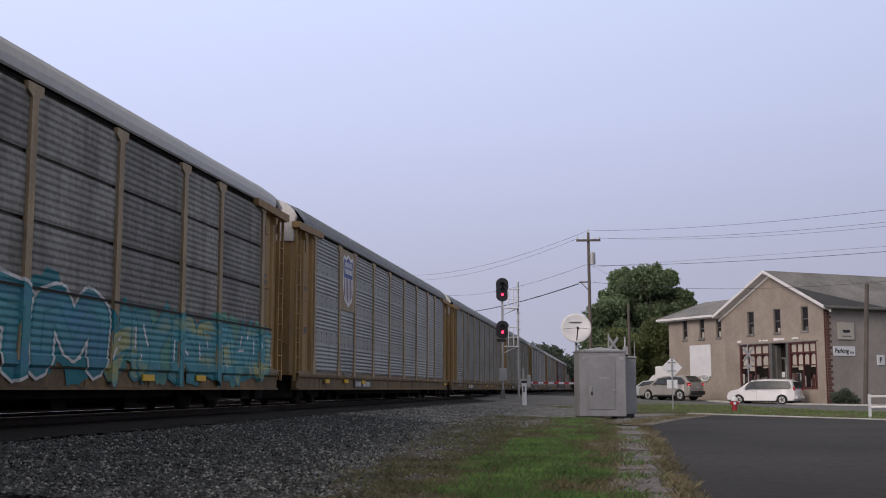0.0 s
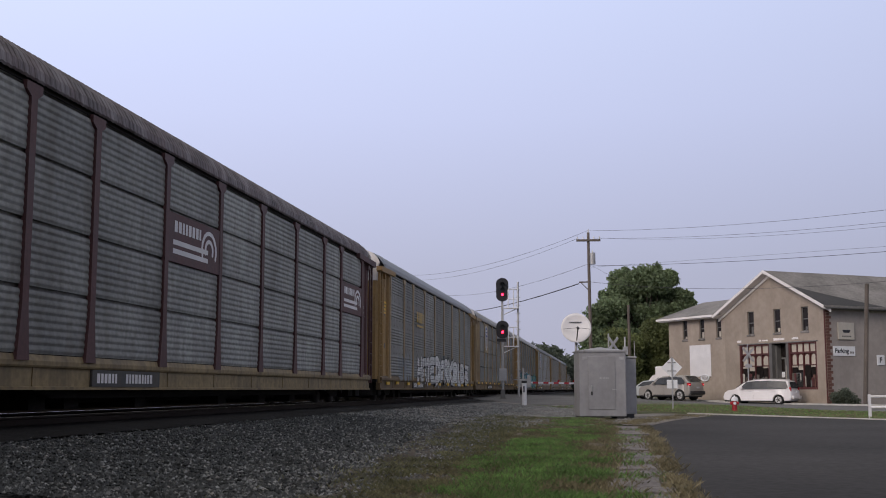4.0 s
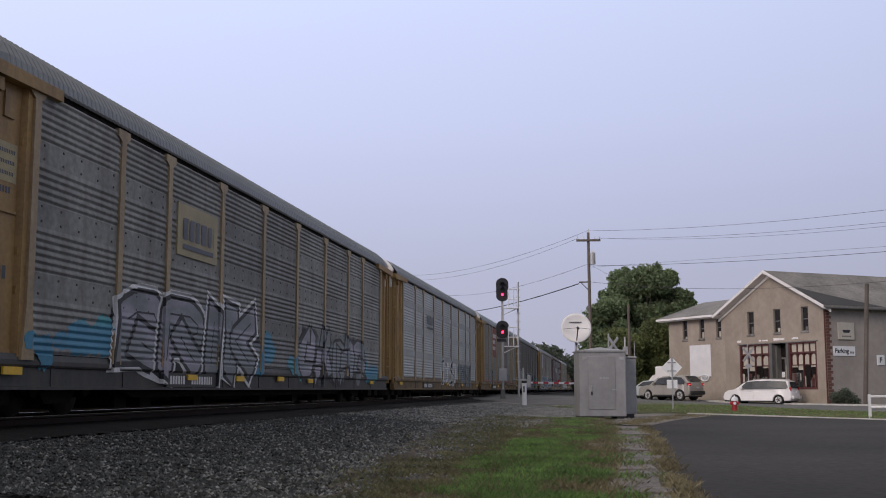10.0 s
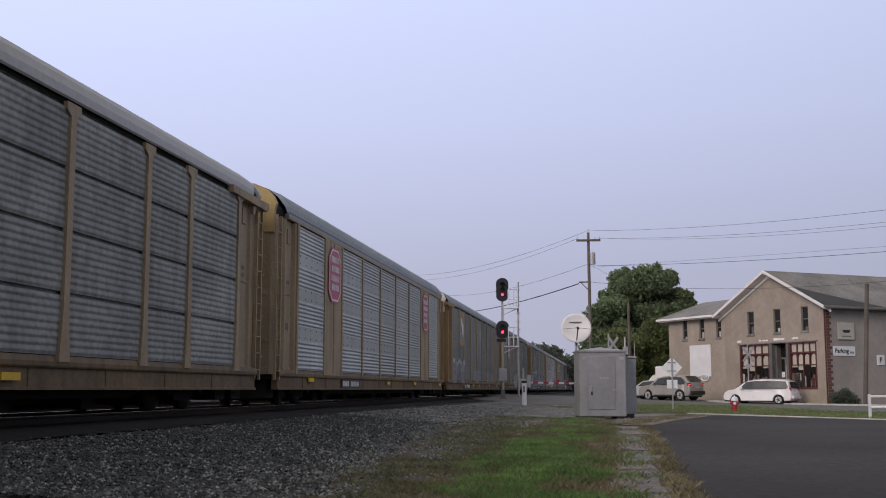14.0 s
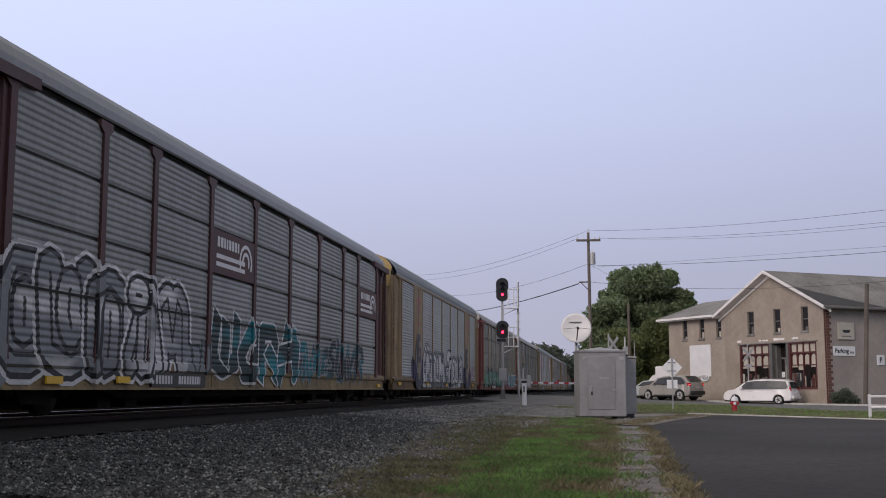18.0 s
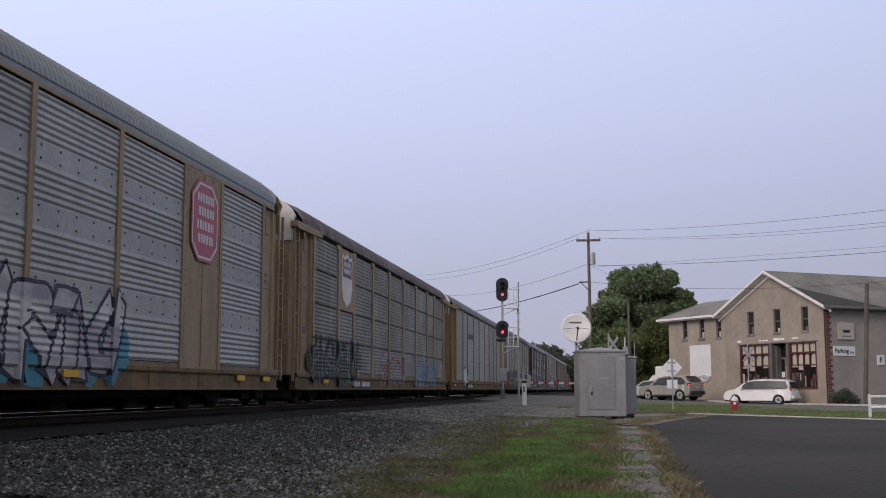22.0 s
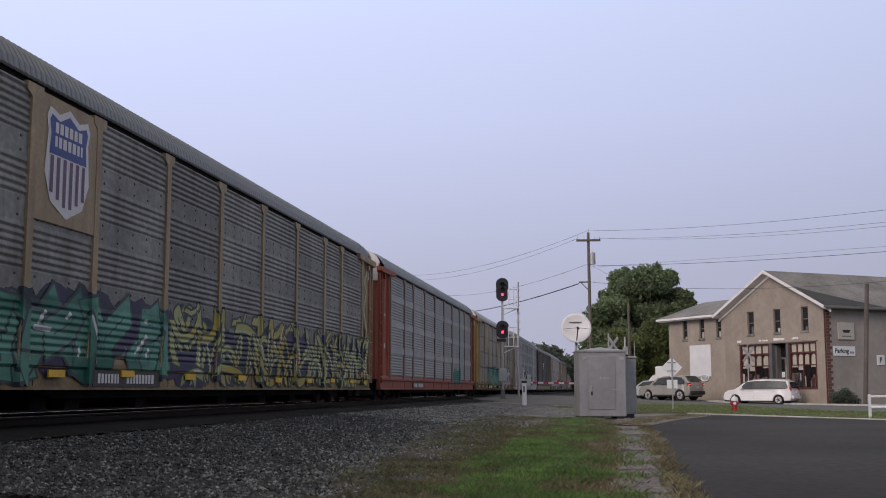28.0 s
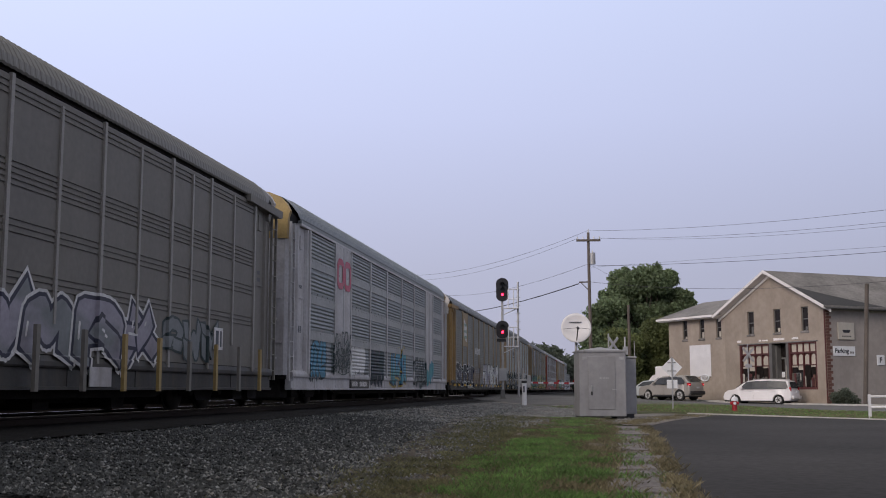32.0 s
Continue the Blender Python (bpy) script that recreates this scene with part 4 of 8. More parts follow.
def crossing_gate():
    """Lowered barrier: mechanism box, short mast and striped arm."""
    p0, p1 = Vector((-5.55, 59.9, 1.42)), Vector((-1.4, 64.4, 1.36))
    t = thing("crossing_gate", "lowered red and white level crossing barrier with grey drive box", "crossing gate", pose(-5.75, 59.7, 0.45))
    part("mast", rod(B(), (0, 0, 0), (0, 0, 1.75), 0.06), M["steel"], t)
    part("drive_box", box(B(), -0.25, 0.28, -0.2, 0.2, 0.72, 1.15, 0.03), M["steel"], t)
    part("bracket", box(B(), -0.5, 0.3, -0.05, 0.05, 1.1, 1.16), M["steel"], t)
    part("counterweight", box(B(), 0.22, 0.42, -0.22, -0.14, 0.7, 1.35, 0.02), M["steel"], t)
    d = p1 - p0
    base = Matrix.Translation((-5.75, 59.7, 0.45)).inverted()
    n = 16
    for i in range(n):
        a, b = p0 + d * i / n, p0 + d * (i + 1) / n
        m = base @ Matrix.Translation((a + b) / 2) @ Matrix.Rotation(math.atan2(d.y, d.x), 4, "Z")
        part("arm_section", box(B(), -d.length / n / 2, d.length / n / 2, -0.02, 0.02, -0.048, 0.048), M["gate_red" if i % 2 else "gate_white"], t, at=m)
    for i in (6, 9, 12):
        a = base @ (p0 + d * (i / n))
        part("gate_lamp", rod(B(), a + Vector((0, -0.06, 0.12)), a + Vector((0, 0.06, 0.12)), 0.055, n=12), M["tail_red"], t)


crossing_gate()


def crossbuck(x, y, z0, zc, turn, s=0.55, aside=0.0, wide=0.11):
    t = thing("crossbuck", "white X-shaped level crossing sign on a steel post, seen from behind", "crossing sign", pose(x, y, z0, 0, 0, turn), group="crossing signs")
    part("post", rod(B(), (aside, 0.06, 0), (aside, 0.06, zc + s * 1.1), 0.045), M["steel"], t)
    for a in (45, -45):
        part("blade", box(B(), -s, s, -0.01, 0.01, -wide, wide), M["pale"], t, at=pose(0, 0.005 * (1 if a > 0 else -1), zc, 0, a, 0))
    return t


crossbuck(-1.02, 62.7, 0.25, 3.3, 46, 0.52, -0.3, 0.08)
c2 = crossbuck(8.19, 82.6, 0.1, 3.42, 34, 0.68, 0.0, 0.09)
part("track_plate", box(B(), -0.3, 0.3, -0.012, 0.012, 2.5, 2.74), M["pale"], c2)


def warning_sign():
    t = thing("warning_sign", "diamond road sign seen from behind with a white plate below", "road sign", pose(1.9, 56.1, 0.05, 0, 0, 10))
    part("post", box(B(), -0.03, 0.03, -0.075, -0.037, 0, 2.6), M["steel"], t)
    part("diamond", box(B(), -0.365, 0.365, -0.02, -0.012, -0.365, 0.365, 0.004), M["sign_white"], t, at=pose(0, 0, 2.07, 0, 45, 0))
    part("plate", box(B(), -0.26, 0.26, -0.024, -0.014, 1.05, 1.47, 0.003), M["sign_white"], t)
    for z in (1.9, 2.3):
        part("brace", box(B(), -0.22, 0.22, -0.035, -0.02, z - 0.015, z + 0.015), M["trim_dark"], t)


warning_sign()


def hydrant():
    t = thing("fire_hydrant", "red fire hydrant with white bonnet on the grass", "fire hydrant", pose(4.5, 52.2, 0.04))
    part("barrel", rod(B(), (0, 0, 0), (0, 0, 0.5), 0.12, 0.11, 14), M["hydrant"], t)
    part("flange", rod(B(), (0, 0, 0.04), (0, 0, 0.08), 0.17, n=14), M["hydrant"], t)
    bm = loft(B(), [[(r * math.cos(i * math.pi / 7), r * math.sin(i * math.pi / 7), z) for i in range(14)] for r, z in ((0.15, 0.5), (0.15, 0.55), (0.12, 0.63), (0.06, 0.69), (0.03, 0.7), (0.03, 0.75))], True)
    part("bonnet", bm, M["gate_white"], t)
    for a in ((0.19, 0), (-0.19, 0), (0, -0.2)):
        part("nozzle", rod(B(), (a[0] * 0.4, a[1] * 0.4, 0.4), (a[0], a[1], 0.4), 0.065, n=12), M["gate_white" if a[1] else "hydrant"], t)


hydrant()


def white_fence():
    t = thing("fence", "low white painted two-rail pipe fence", "fence")
    for i in range(5):
        p = Vector((8.35, 42.33, 0)) + Vector((1.9, -0.3, 0)) * i
        part("post", box(B(), p.x - 0.05, p.x + 0.05, p.y - 0.05, p.y + 0.05, 0, 0.88, 0.01), M["gate_white"], t)
        if i < 4:
            q = p + Vector((1.9, -0.3, 0))
            for z in (0.42, 0.8):
                part("rail", rod(B(), (p.x, p.y, z), (q.x, q.y, z), 0.045), M["gate_white"], t)


white_fence()


# ============ poles and wires ============
def pole(name, label, base, top, r0, r1):
    b = Vector(base)
    t = thing(name, label, "utility pole", Matrix.Translation(b))
    part("shaft", rod(B(), (0, 0, -0.3), Vector(top) - b, r0, r1, 12), M["wood"], t)
    return t


up = pole("utility_pole", "tall weathered wooden utility pole with crossarm and transformer", (-2.6, 72.6, 0.1), (-2.66, 72.6, 11.2), 0.135, 0.085)
part("crossarm", box(B(), -0.78, 0.78, -0.06, 0.06, 10.5, 10.64, 0.01), M["wood"], up, at=pose(-0.05, -0.12, 0, 0, 0, 6))
for x in (-0.72, -0.35, 0.35, 0.72):
    part("insulator", rod(B(), (x - 0.05, -0.12, 10.64), (x - 0.05, -0.12, 10.82), 0.045, 0.03, 8), M["sign_white"], up)
part("top_insulator", rod(B(), (-0.06, 0, 11.1), (-0.06, 0, 11.32), 0.05, 0.03, 8), M["sign_white"], up)
bm = rod(B(), (0.2, -0.1, 9.0), (0.2, -0.1, 9.75), 0.19, n=14)
part("transformer", bm, M["steel"], up)
part("bushing", rod(B(), (0.2, -0.1, 9.75), (0.2, -0.1, 9.95), 0.04, n=8), M["sign_white"], up)
part("cable_bracket", box(B(), -0.7, 0.02, -0.04, 0.04, 7.82, 7.9), M["wood"], up)
bm = rod(B(), (-0.6, 0, 7.85), (-0.05, 0, 7.3), 0.03, n=6)
part("brace", bm, M["wood"], up)
pole("short_pole", "short slim weathered wooden pole without wires", (-0.12, 62.8, 0.1), (-0.15, 62.85, 5.72), 0.09, 0.075)
rp = pole("street_pole", "leaning weathered wooden pole beside the shop wall", (14.52, 74.94, 0.0), (14.98, 75.05, 7.8), 0.15, 0.125)


def wire(p, q, sag, r, name="overhead_wire"):
    cu = bpy.data.curves.new(name, "CURVE")
    cu.dimensions = "3D"
    cu.bevel_depth = r * 0.58
    cu.bevel_resolution = 1
    sp = cu.splines.new("POLY")
    n = 24
    sp.points.add(n)
    p, q = Vector(p), Vector(q)
    for i in range(n + 1):
        k = i / n
        v = p.lerp(q, k)
        sp.points[i].co = (v.x, v.y, v.z - sag * 4 * k * (1 - k), 1)
    tmp = new("tmp", cu)
    bpy.context.view_layer.update()
    me = bpy.data.meshes.new_from_object(tmp.evaluated_get(bpy.context.evaluated_depsgraph_get()))
    bpy.data.objects.remove(tmp)
    me.materials.clear()
    me.materials.append(M["cable"])
    return tagged(new(name, me), "thin dark overhead wire strung from the utility pole", "wire", "overhead wires")


PT = Vector((-2.66, 72.57, 0))
for dz, dx, q, sag, r in ((11.3, 0, (12.31, 52.78, 9.23), 0.25, 0.016), (10.8, 0.35, (12.28, 52.78, 8.66), 0.25, 0.014), (10.8, 0.7, (12.5, 52.9, 8.5), 0.3, 0.012),
                          (9.0, 0.1, (12.7, 54.88, 7.54), 0.15, 0.022), (7.95, 0.1, (13.35, 58.03, 6.45), 0.45, 0.018), (8.9, 0.1, (12.7, 54.88, 7.78), 0.0, 0.010),
                          (11.3, -0.05, (-24, 112.6, 12.8), 0.9, 0.018), (10.8, -0.7, (-24.2, 112.6, 12.3), 0.9, 0.016), (9.1, -0.1, (-18.8, 113.4, 10.7), 0.6, 0.018), (7.85, -0.65, (-15.3, 109, 8.7), 0.2, 0.06)):
    wire((PT.x + dx, PT.y - 0.1, dz), q, sag, r)
wire((-2.5, 72.5, 9.05), (0.6, 73.4, 7.6), 0.1, 0.012, "service_wire")

# ============ the shop ============
SHOP = Matrix.Translation((12.85, 78.23, 0)) @ Matrix(((A.x, -NB.x, 0, 0), (A.y, -NB.y, 0, 0), (0, 0, 1, 0), (0, 0, 0, 1)))
# Shop space: x along the front away from the lot, y out towards the street (the front wall's face is y = 0), z up.


def wall_with_holes(x0, x1, z0, top, holes, y0, y1, name, material, parent):
    """A wall in the x-z plane between y0 and y1, with real openings; top is a height or a function of x."""
    bm = B()
    f = top if callable(top) else (lambda x: top)
    xs = sorted({x0, x1, *[h[0] for h in holes], *[h[1] for h in holes]} | ({5.35} if callable(top) else set()))
    for a, b in zip(xs, xs[1:]):
        cut = sorted([(h[2], h[3]) for h in holes if h[0] < (a + b) / 2 < h[1]])
        z = z0
        for c, d in cut:
            if c > z:
                prism(bm, [(a, z), (b, z), (b, c), (a, c)], y0, y1, "y")
            z = d
        prism(bm, [(a, z), (b, z), (b, f(b)), (a, f(a))], y0, y1, "y")
    bmesh.ops.remove_doubles(bm, verts=bm.verts, dist=1e-5)
    return part(name, bm, material, parent)


def shop():
    t = thing("shop_building", "two-storey tan stucco shop with gabled front and maroon shopfront", "building", SHOP)
    wins = [(15.39, 16.03), (13.2, 13.84), (11.1, 11.72)]
    wins2 = [(7.3, 8.03), (4.44, 5.18), (1.64, 2.33)]
    holes = [(a, b, 4.98, 6.55) for a, b in wins] + [(a, b, 5.05, 6.72) for a, b in wins2] + [(0.95, 9.05, 1.05, 4.3)]
    gable = lambda x: 6.75 + (2.6 * (1 - abs(x - 5.35) / 5.35) if 0 <= x <= 10.7 else 0)
    wall_with_holes(0.0, 10.7, -0.2, gable, [h for h in holes if h[1] < 10.7], -0.35, 0.0, "front_wall", M["stucco"], t)
    wall_with_holes(10.7, 17.9, -0.2, 6.75, [h for h in holes if h[0] > 10.7], -0.35, 0.0, "wing_wall", M["stucco"], t)
    part("side_wall", box(B(), -0.002, 0.35, -24, -0.36, -0.2, 6.75), M["grey_wall"], t)
    part("wing_end_wall", box(B(), 17.55, 17.9, -9, -0.36, -0.2, 6.75), M["stucco"], t)
    part("rear_wall", box(B(), 0.35, 17.55, -24, -23.7, -0.2, 6.75), M["grey_wall"], t)
    # near-black floor and back wall: the room's dimness is put into their colour
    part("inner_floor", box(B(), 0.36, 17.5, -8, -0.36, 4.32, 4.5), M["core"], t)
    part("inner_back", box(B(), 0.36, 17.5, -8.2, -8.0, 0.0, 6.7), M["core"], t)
    # quoin strip of brick at the corner
    bm = B()
    for i in range(32):
        box(bm, -0.03, 0.0, -0.02 - (0.28 if i % 2 else 0.45), -0.004, 0.05 + i * 0.205, 0.05 + i * 0.205 + 0.185, 0.006)
    part("brick_quoins", bm, M["brick_red"], t)
    part("downpipe", rod(B(), (0.03, 0.06, 0), (0.03, 0.06, 6.7), 0.045), M["frame_red"], t)
    # main roof: two slopes from the gable ridge, running back
    def slope(x0, z0, x1, z1, ya, yb, th=0.14):
        return prism(B(), [(x0, z0), (x1, z1), (x1, z1 + th), (x0, z0 + th)], ya, yb, "y")
    part("main_roof_slope", slope(-0.55, 6.5, 5.35, 9.38, -24.2, 0.62), M["roofing"], t)
    part("main_roof_slope_far", slope(5.35, 9.38, 11.25, 6.5, -24.2, 0.62), M["roofing"], t)
    bm = B()
    zt = lambda x: 6.64 + (x + 0.55) * 2.88 / 5.9 + 0.012
    ring = [(x, y, zt(x)) for x, y in ((-0.53, 0.58), (2.6, 0.58), (1.4, -1.2), (0.4, -3.0), (-0.53, -4.8))]
    bm.faces.new([bm.verts.new(p) for p in ring])
    bm.faces.new([bm.verts.new((x, y, z - 0.011)) for x, y, z in ring[::-1]])
    part("roof_patch", bm, M["roofing_dark"], t, "darker shingle patch along the rake")
    # wing roof: slope facing the street, ridge along the street
    part("wing_roof", prism(B(), [(0.65, 6.62), (-4.0, 8.15), (-4.0, 8.29), (0.65, 6.76)], 10.6, 18.6, "x"), M["roofing"], t)
    part("wing_roof_rear", prism(B(), [(-4.0, 8.15), (-8.6, 6.62), (-8.6, 6.76), (-4.0, 8.29)], 10.6, 18.6, "x"), M["roofing"], t)
    bm = prism(B(), [(0.0, 6.75), (-4.0, 8.12), (-8.0, 6.75)], 17.6, 17.85, "x")
    part("wing_gable_end", bm, M["stucco"], t)
    # white boards along the rake and eaves
    for x0, z0, x1, z1 in ((-0.6, 6.42, 5.35, 9.33), (11.3, 6.42, 5.35, 9.33)):
        part("rake_board", prism(B(), [(x0, z0), (x1, z1), (x1, z1 + 0.21), (x0, z0 + 0.21)], 0.62, 0.68, "y"), M["fascia"], t)
        part("rake_soffit", prism(B(), [(x0, z0 - 0.02), (x1, z1 - 0.02), (x1, z1 + 0.02), (x0, z0 + 0.02)], 0.0, 0.62, "y"), M["fascia"], t)
        part("rake_trim", prism(B(), [(x0, z0 - 0.24), (x1, z1 - 0.26), (x1, z1 - 0.06), (x0, z0 - 0.04)], 0.002, 0.1, "y"), M["fascia"], t)
    part("wing_gutter", box(B(), 11.3, 18.65, 0.6, 0.74, 6.55, 6.72, 0.02), M["fascia"], t)
    part("wing_soffit", box(B(), 11.0, 18.6, 0.0, 0.6, 6.5, 6.54), M["fascia"], t)
    part("side_gutter", box(B(), -0.68, -0.55, -24, 0.5, 6.44, 6.54, 0.015), M["frame_grey"], t)
    part("side_eave", box(B(), -0.55, 0.0, -24, 0.4, 6.40, 6.44), M["frame_grey"], t)
    # upper windows
    rnd_w = random.Random(31)
    for (a, b), z0, z1 in [(w, 4.98, 6.55) for w in wins] + [(w, 5.05, 6.72) for w in wins2]:
        w = part("window", box(B(), a - 0.06, b + 0.06, 0.0, 0.07, z0 - 0.13, z0 - 0.02, 0.01), M["concrete"], t)
        fr = B()
        for q in ((a, a + 0.07, z0, z1), (b - 0.07, b, z0, z1), (a + 0.07, b - 0.07, z0, z0 + 0.07), (a + 0.07, b - 0.07, z1 - 0.07, z1), (a + 0.07, b - 0.07, (z0 + z1) / 2 - 0.03, (z0 + z1) / 2 + 0.03)):
            box(fr, q[0], q[1], -0.17, -0.1, q[2], q[3])
        part("frame", fr, M["frame_grey"], w)
        for k in (0, 1):
            zm = (z0 + z1) / 2
            part("pane", box(B(), a + 0.07, b - 0.07, -0.15, -0.14, (zm if k else z0 + 0.07), (z1 - 0.07 if k else zm)), M["pane"], w)
        part("sill_goods", box(B(), a + 0.2, a + 0.42, -0.139, -0.12, z0 + 0.08, z0 + rnd_w.uniform(0.25, 0.6), 0.02), M[rnd_w.choice(("blind", "sign_beige", "frame_grey"))], w)
        n = 6
        arch = [(a - 0.06, z1 + 0.0), (b + 0.06, z1 + 0.0)] + [(b + 0.06 - (b - a + 0.12) * i / n, z1 + 0.09 + 0.1 * math.sin(math.pi * i / n)) for i in range(n + 1)]
        part("arched_head", prism(B(), arch, 0.001, 0.03, "y"), M["stucco"], w)
    # white board and small ornament
    part("white_board", box(B(), 12.45, 15.1, 0.0, 0.05, 2.05, 4.5, 0.006), M["board"], t)
    bm = B()
    for i in range(14):
        a0, a1 = math.pi * 2 * i / 14, math.pi * 2 * (i + 1) / 14
        rod(bm, (13.2 + 0.5 * math.cos(a0), 0.07, 1.95 + 0.24 * math.sin(a0)), (13.2 + 0.5 * math.cos(a1), 0.07, 1.95 + 0.24 * math.sin(a1)), 0.05, n=5)
    for i in range(6):
        rod(bm, (12.8 + i * 0.16, 0.07, 1.8), (12.8 + i * 0.16, 0.07, 2.1), 0.03, n=5)
    part("wall_ornament", bm, M["sign_white"], t)
    # shopfront
    s = part("shopfront", box(B(), 0.8, 9.2, 0.0, 0.05, 4.3, 4.38, 0.01), M["concrete"], t)
    part("stall_riser", box(B(), 0.95, 9.05, -0.3, -0.06, -0.1, 1.12), M["stucco"], t)
    for a, b in ((5.75, 9.05), (0.95, 3.75)):
        fr = B()
        n = 4
        box(fr, a, a + 0.16, -0.2, -0.02, 1.05, 4.3)
        box(fr, b - 0.16, b, -0.2, -0.02, 1.05, 4.3)
        box(fr, a + 0.16, b - 0.16, -0.2, -0.03, 4.2, 4.3)
        box(fr, a + 0.16, b - 0.16, -0.2, -0.03, 1.05, 1.22)
        box(fr, a + 0.16, b - 0.16, -0.19, -0.04, 3.52, 3.64)
        box(fr, a + 0.16, b - 0.16, -0.18, -0.08, 2.70, 2.77)
        w = (b - a - 0.32) / n
        for i in range(1, n):
            x = a + 0.16 + i * w
            box(fr, x - 0.04, x + 0.04, -0.18, -0.06, 2.7, 4.2)
            if i == 2:
                box(fr, x - 0.04, x + 0.04, -0.18, -0.06, 1.22, 2.7)
        part("shopfront_frame", fr, M["frame_red"], s)
        for i in range(n):
            x0, x1 = a + 0.2 + i * w, a + 0.12 + (i + 1) * w
            part("transom_pane", box(B(), x0, x1, -0.16, -0.15, 3.64, 4.2), M["blind"], s)
            ax0, ax1 = x0 + 0.05, x1 - 0.05
            arch = [(ax0, 2.77), (ax1, 2.77), (ax1, 3.2)] + [((ax0 + ax1) / 2 + (ax1 - ax0) / 2 * math.cos(math.pi * k / 8), 3.2 + 0.27 * math.sin(math.pi * k / 8)) for k in range(1, 8)] + [(ax0, 3.2)]
            part("arched_pane", prism(B(), arch, -0.16, -0.15, "y"), M["blind"], s)
            part("spandrel", box(B(), x0, x1, -0.185, -0.165, 2.77, 3.52), M["frame_red"], s)
            part("lower_pane", box(B(), x0, x1, -0.16, -0.15, 1.22, 2.70), M["pane"], s)
            if i != 1:
                part("short_blind", box(B(), x0, x1, -0.148, -0.142, 2.7 - 0.12 - 0.1 * (i % 3), 2.70), M["blind"], s)
    # recessed entrance
    part("entrance_post", box(B(), 5.45, 5.75, -0.3, 0.02, 0, 4.3), M["frame_grey"], s)
    part("entrance_post_far", box(B(), 3.75, 3.98, -0.3, 0.02, 0, 4.3), M["frame_grey"], s)
    part("entrance_side", box(B(), 5.3, 5.45, -0.7, -0.3, 0.0, 4.2), M["frame_grey"], s)
    part("entrance_back", box(B(), 3.98, 5.45, -0.85, -0.75, 0, 4.3), M["pane"], s)
    d = part("shop_door", box(B(), 4.02, 4.95, -0.74, -0.68, 0.1, 3.2), M["frame_grey"], s)
    part("door_glass_frame", box(B(), 4.15, 4.82, -0.68, -0.64, 1.2, 2.75, 0.02), M["blind"], d)
    part("door_pane", box(B(), 4.27, 4.70, -0.64, -0.625, 1.32, 2.62), M["pane"], d)
    part("entrance_transom", box(B(), 4.0, 5.4, -0.74, -0.66, 3.2, 3.32), M["frame_grey"], s)
    part("open_sign", box(B(), 5.0, 5.3, -0.74, -0.70, 1.9, 2.3), M["sign_white"], s)
    # dull shapes of goods behind the glass
    rr = random.Random(12)
    for i in range(34):
        a = rr.choice((rr.uniform(1.2, 3.3), rr.uniform(6.1, 8.7)))
        h = rr.uniform(0.25, 1.0)
        part("window_goods", box(B(), a, a + rr.uniform(0.15, 0.4), -0.14, -0.10, 1.24, 1.24 + h, 0.03), M[rr.choice(("wood", "brick_red", "frame_grey", "sign_beige", "wood", "frame_grey", "frame_red", "bark", "core"))], s)
    # stains of plaster along the shop sign's ledge
    for i in range(7):
        x = rr.uniform(0.9, 9.0)
        part("plaster_patch", box(B(), x, x + rr.uniform(0.2, 0.7), 0.0, 0.015, 4.5, 4.5 + rr.uniform(0.06, 0.2), 0.005), M["fascia"], t)
    return t


shop_ob = shop()


def wall_sign(name, label, y0, y1, z0, z1, material, deep=0.06):
    """A sign on the shop's grey side wall; y runs back from the corner."""
    ob = thing(name, label, "sign", SHOP)
    part("board", box(B(), -deep, -0.004, -y1, -y0, z0, z1, 0.01), M[material], ob)
    return ob


s1 = wall_sign("shop_sign", "beige square shop sign with a dark emblem on the wall", 1.0, 2.4, 4.4, 5.55, "sign_beige", 0.1)
bm = B()
prism(bm, [(-1.95, 4.85), (-1.45, 4.85), (-1.35, 5.05), (-2.05, 5.05)], -0.106, -0.1, "x")
part("emblem", bm, M["ink"], s1)
bm = B()
for i in range(6):
    box(bm, -0.106, -0.1, -2.1 + i * 0.14, -2.1 + i * 0.14 + 0.1, 4.56, 4.66)
part("sign_bars", bm, M["frame_grey"], s1)
s2 = wall_sign("parking_sign", "white sign reading Parking on the grey wall", 0.55, 2.45, 3.3, 3.95, "sign_white")
face = Matrix.Translation((-0.064, -0.68, 3.5)) @ Matrix(((0, 0, -1, 0), (-1, 0, 0, 0), (0, 1, 0, 0), (0, 0, 0, 1)))
lettering("Parking", M["ink"], s2, face, 0.42, 1.2, 0.015)
bm = B()
for i in range(3):
    box(bm, -0.066, -0.06, -2.3 + i * 0.12, -2.3 + i * 0.12 + 0.08, 3.46, 3.6)
part("sign_bars", bm, M["frame_grey"], s2)
s3 = wall_sign("small_wall_sign", "small white square sign with a black letter on the wall", 4.37, 5.05, 2.7, 3.4, "sign_white")
lettering("F", M["ink"], s3, Matrix.Translation((-0.064, -4.6, 2.88)) @ Matrix(((0, 0, -1, 0), (-1, 0, 0, 0), (0, 1, 0, 0), (0, 0, 0, 1))), 0.5, 0.22, 0.02)


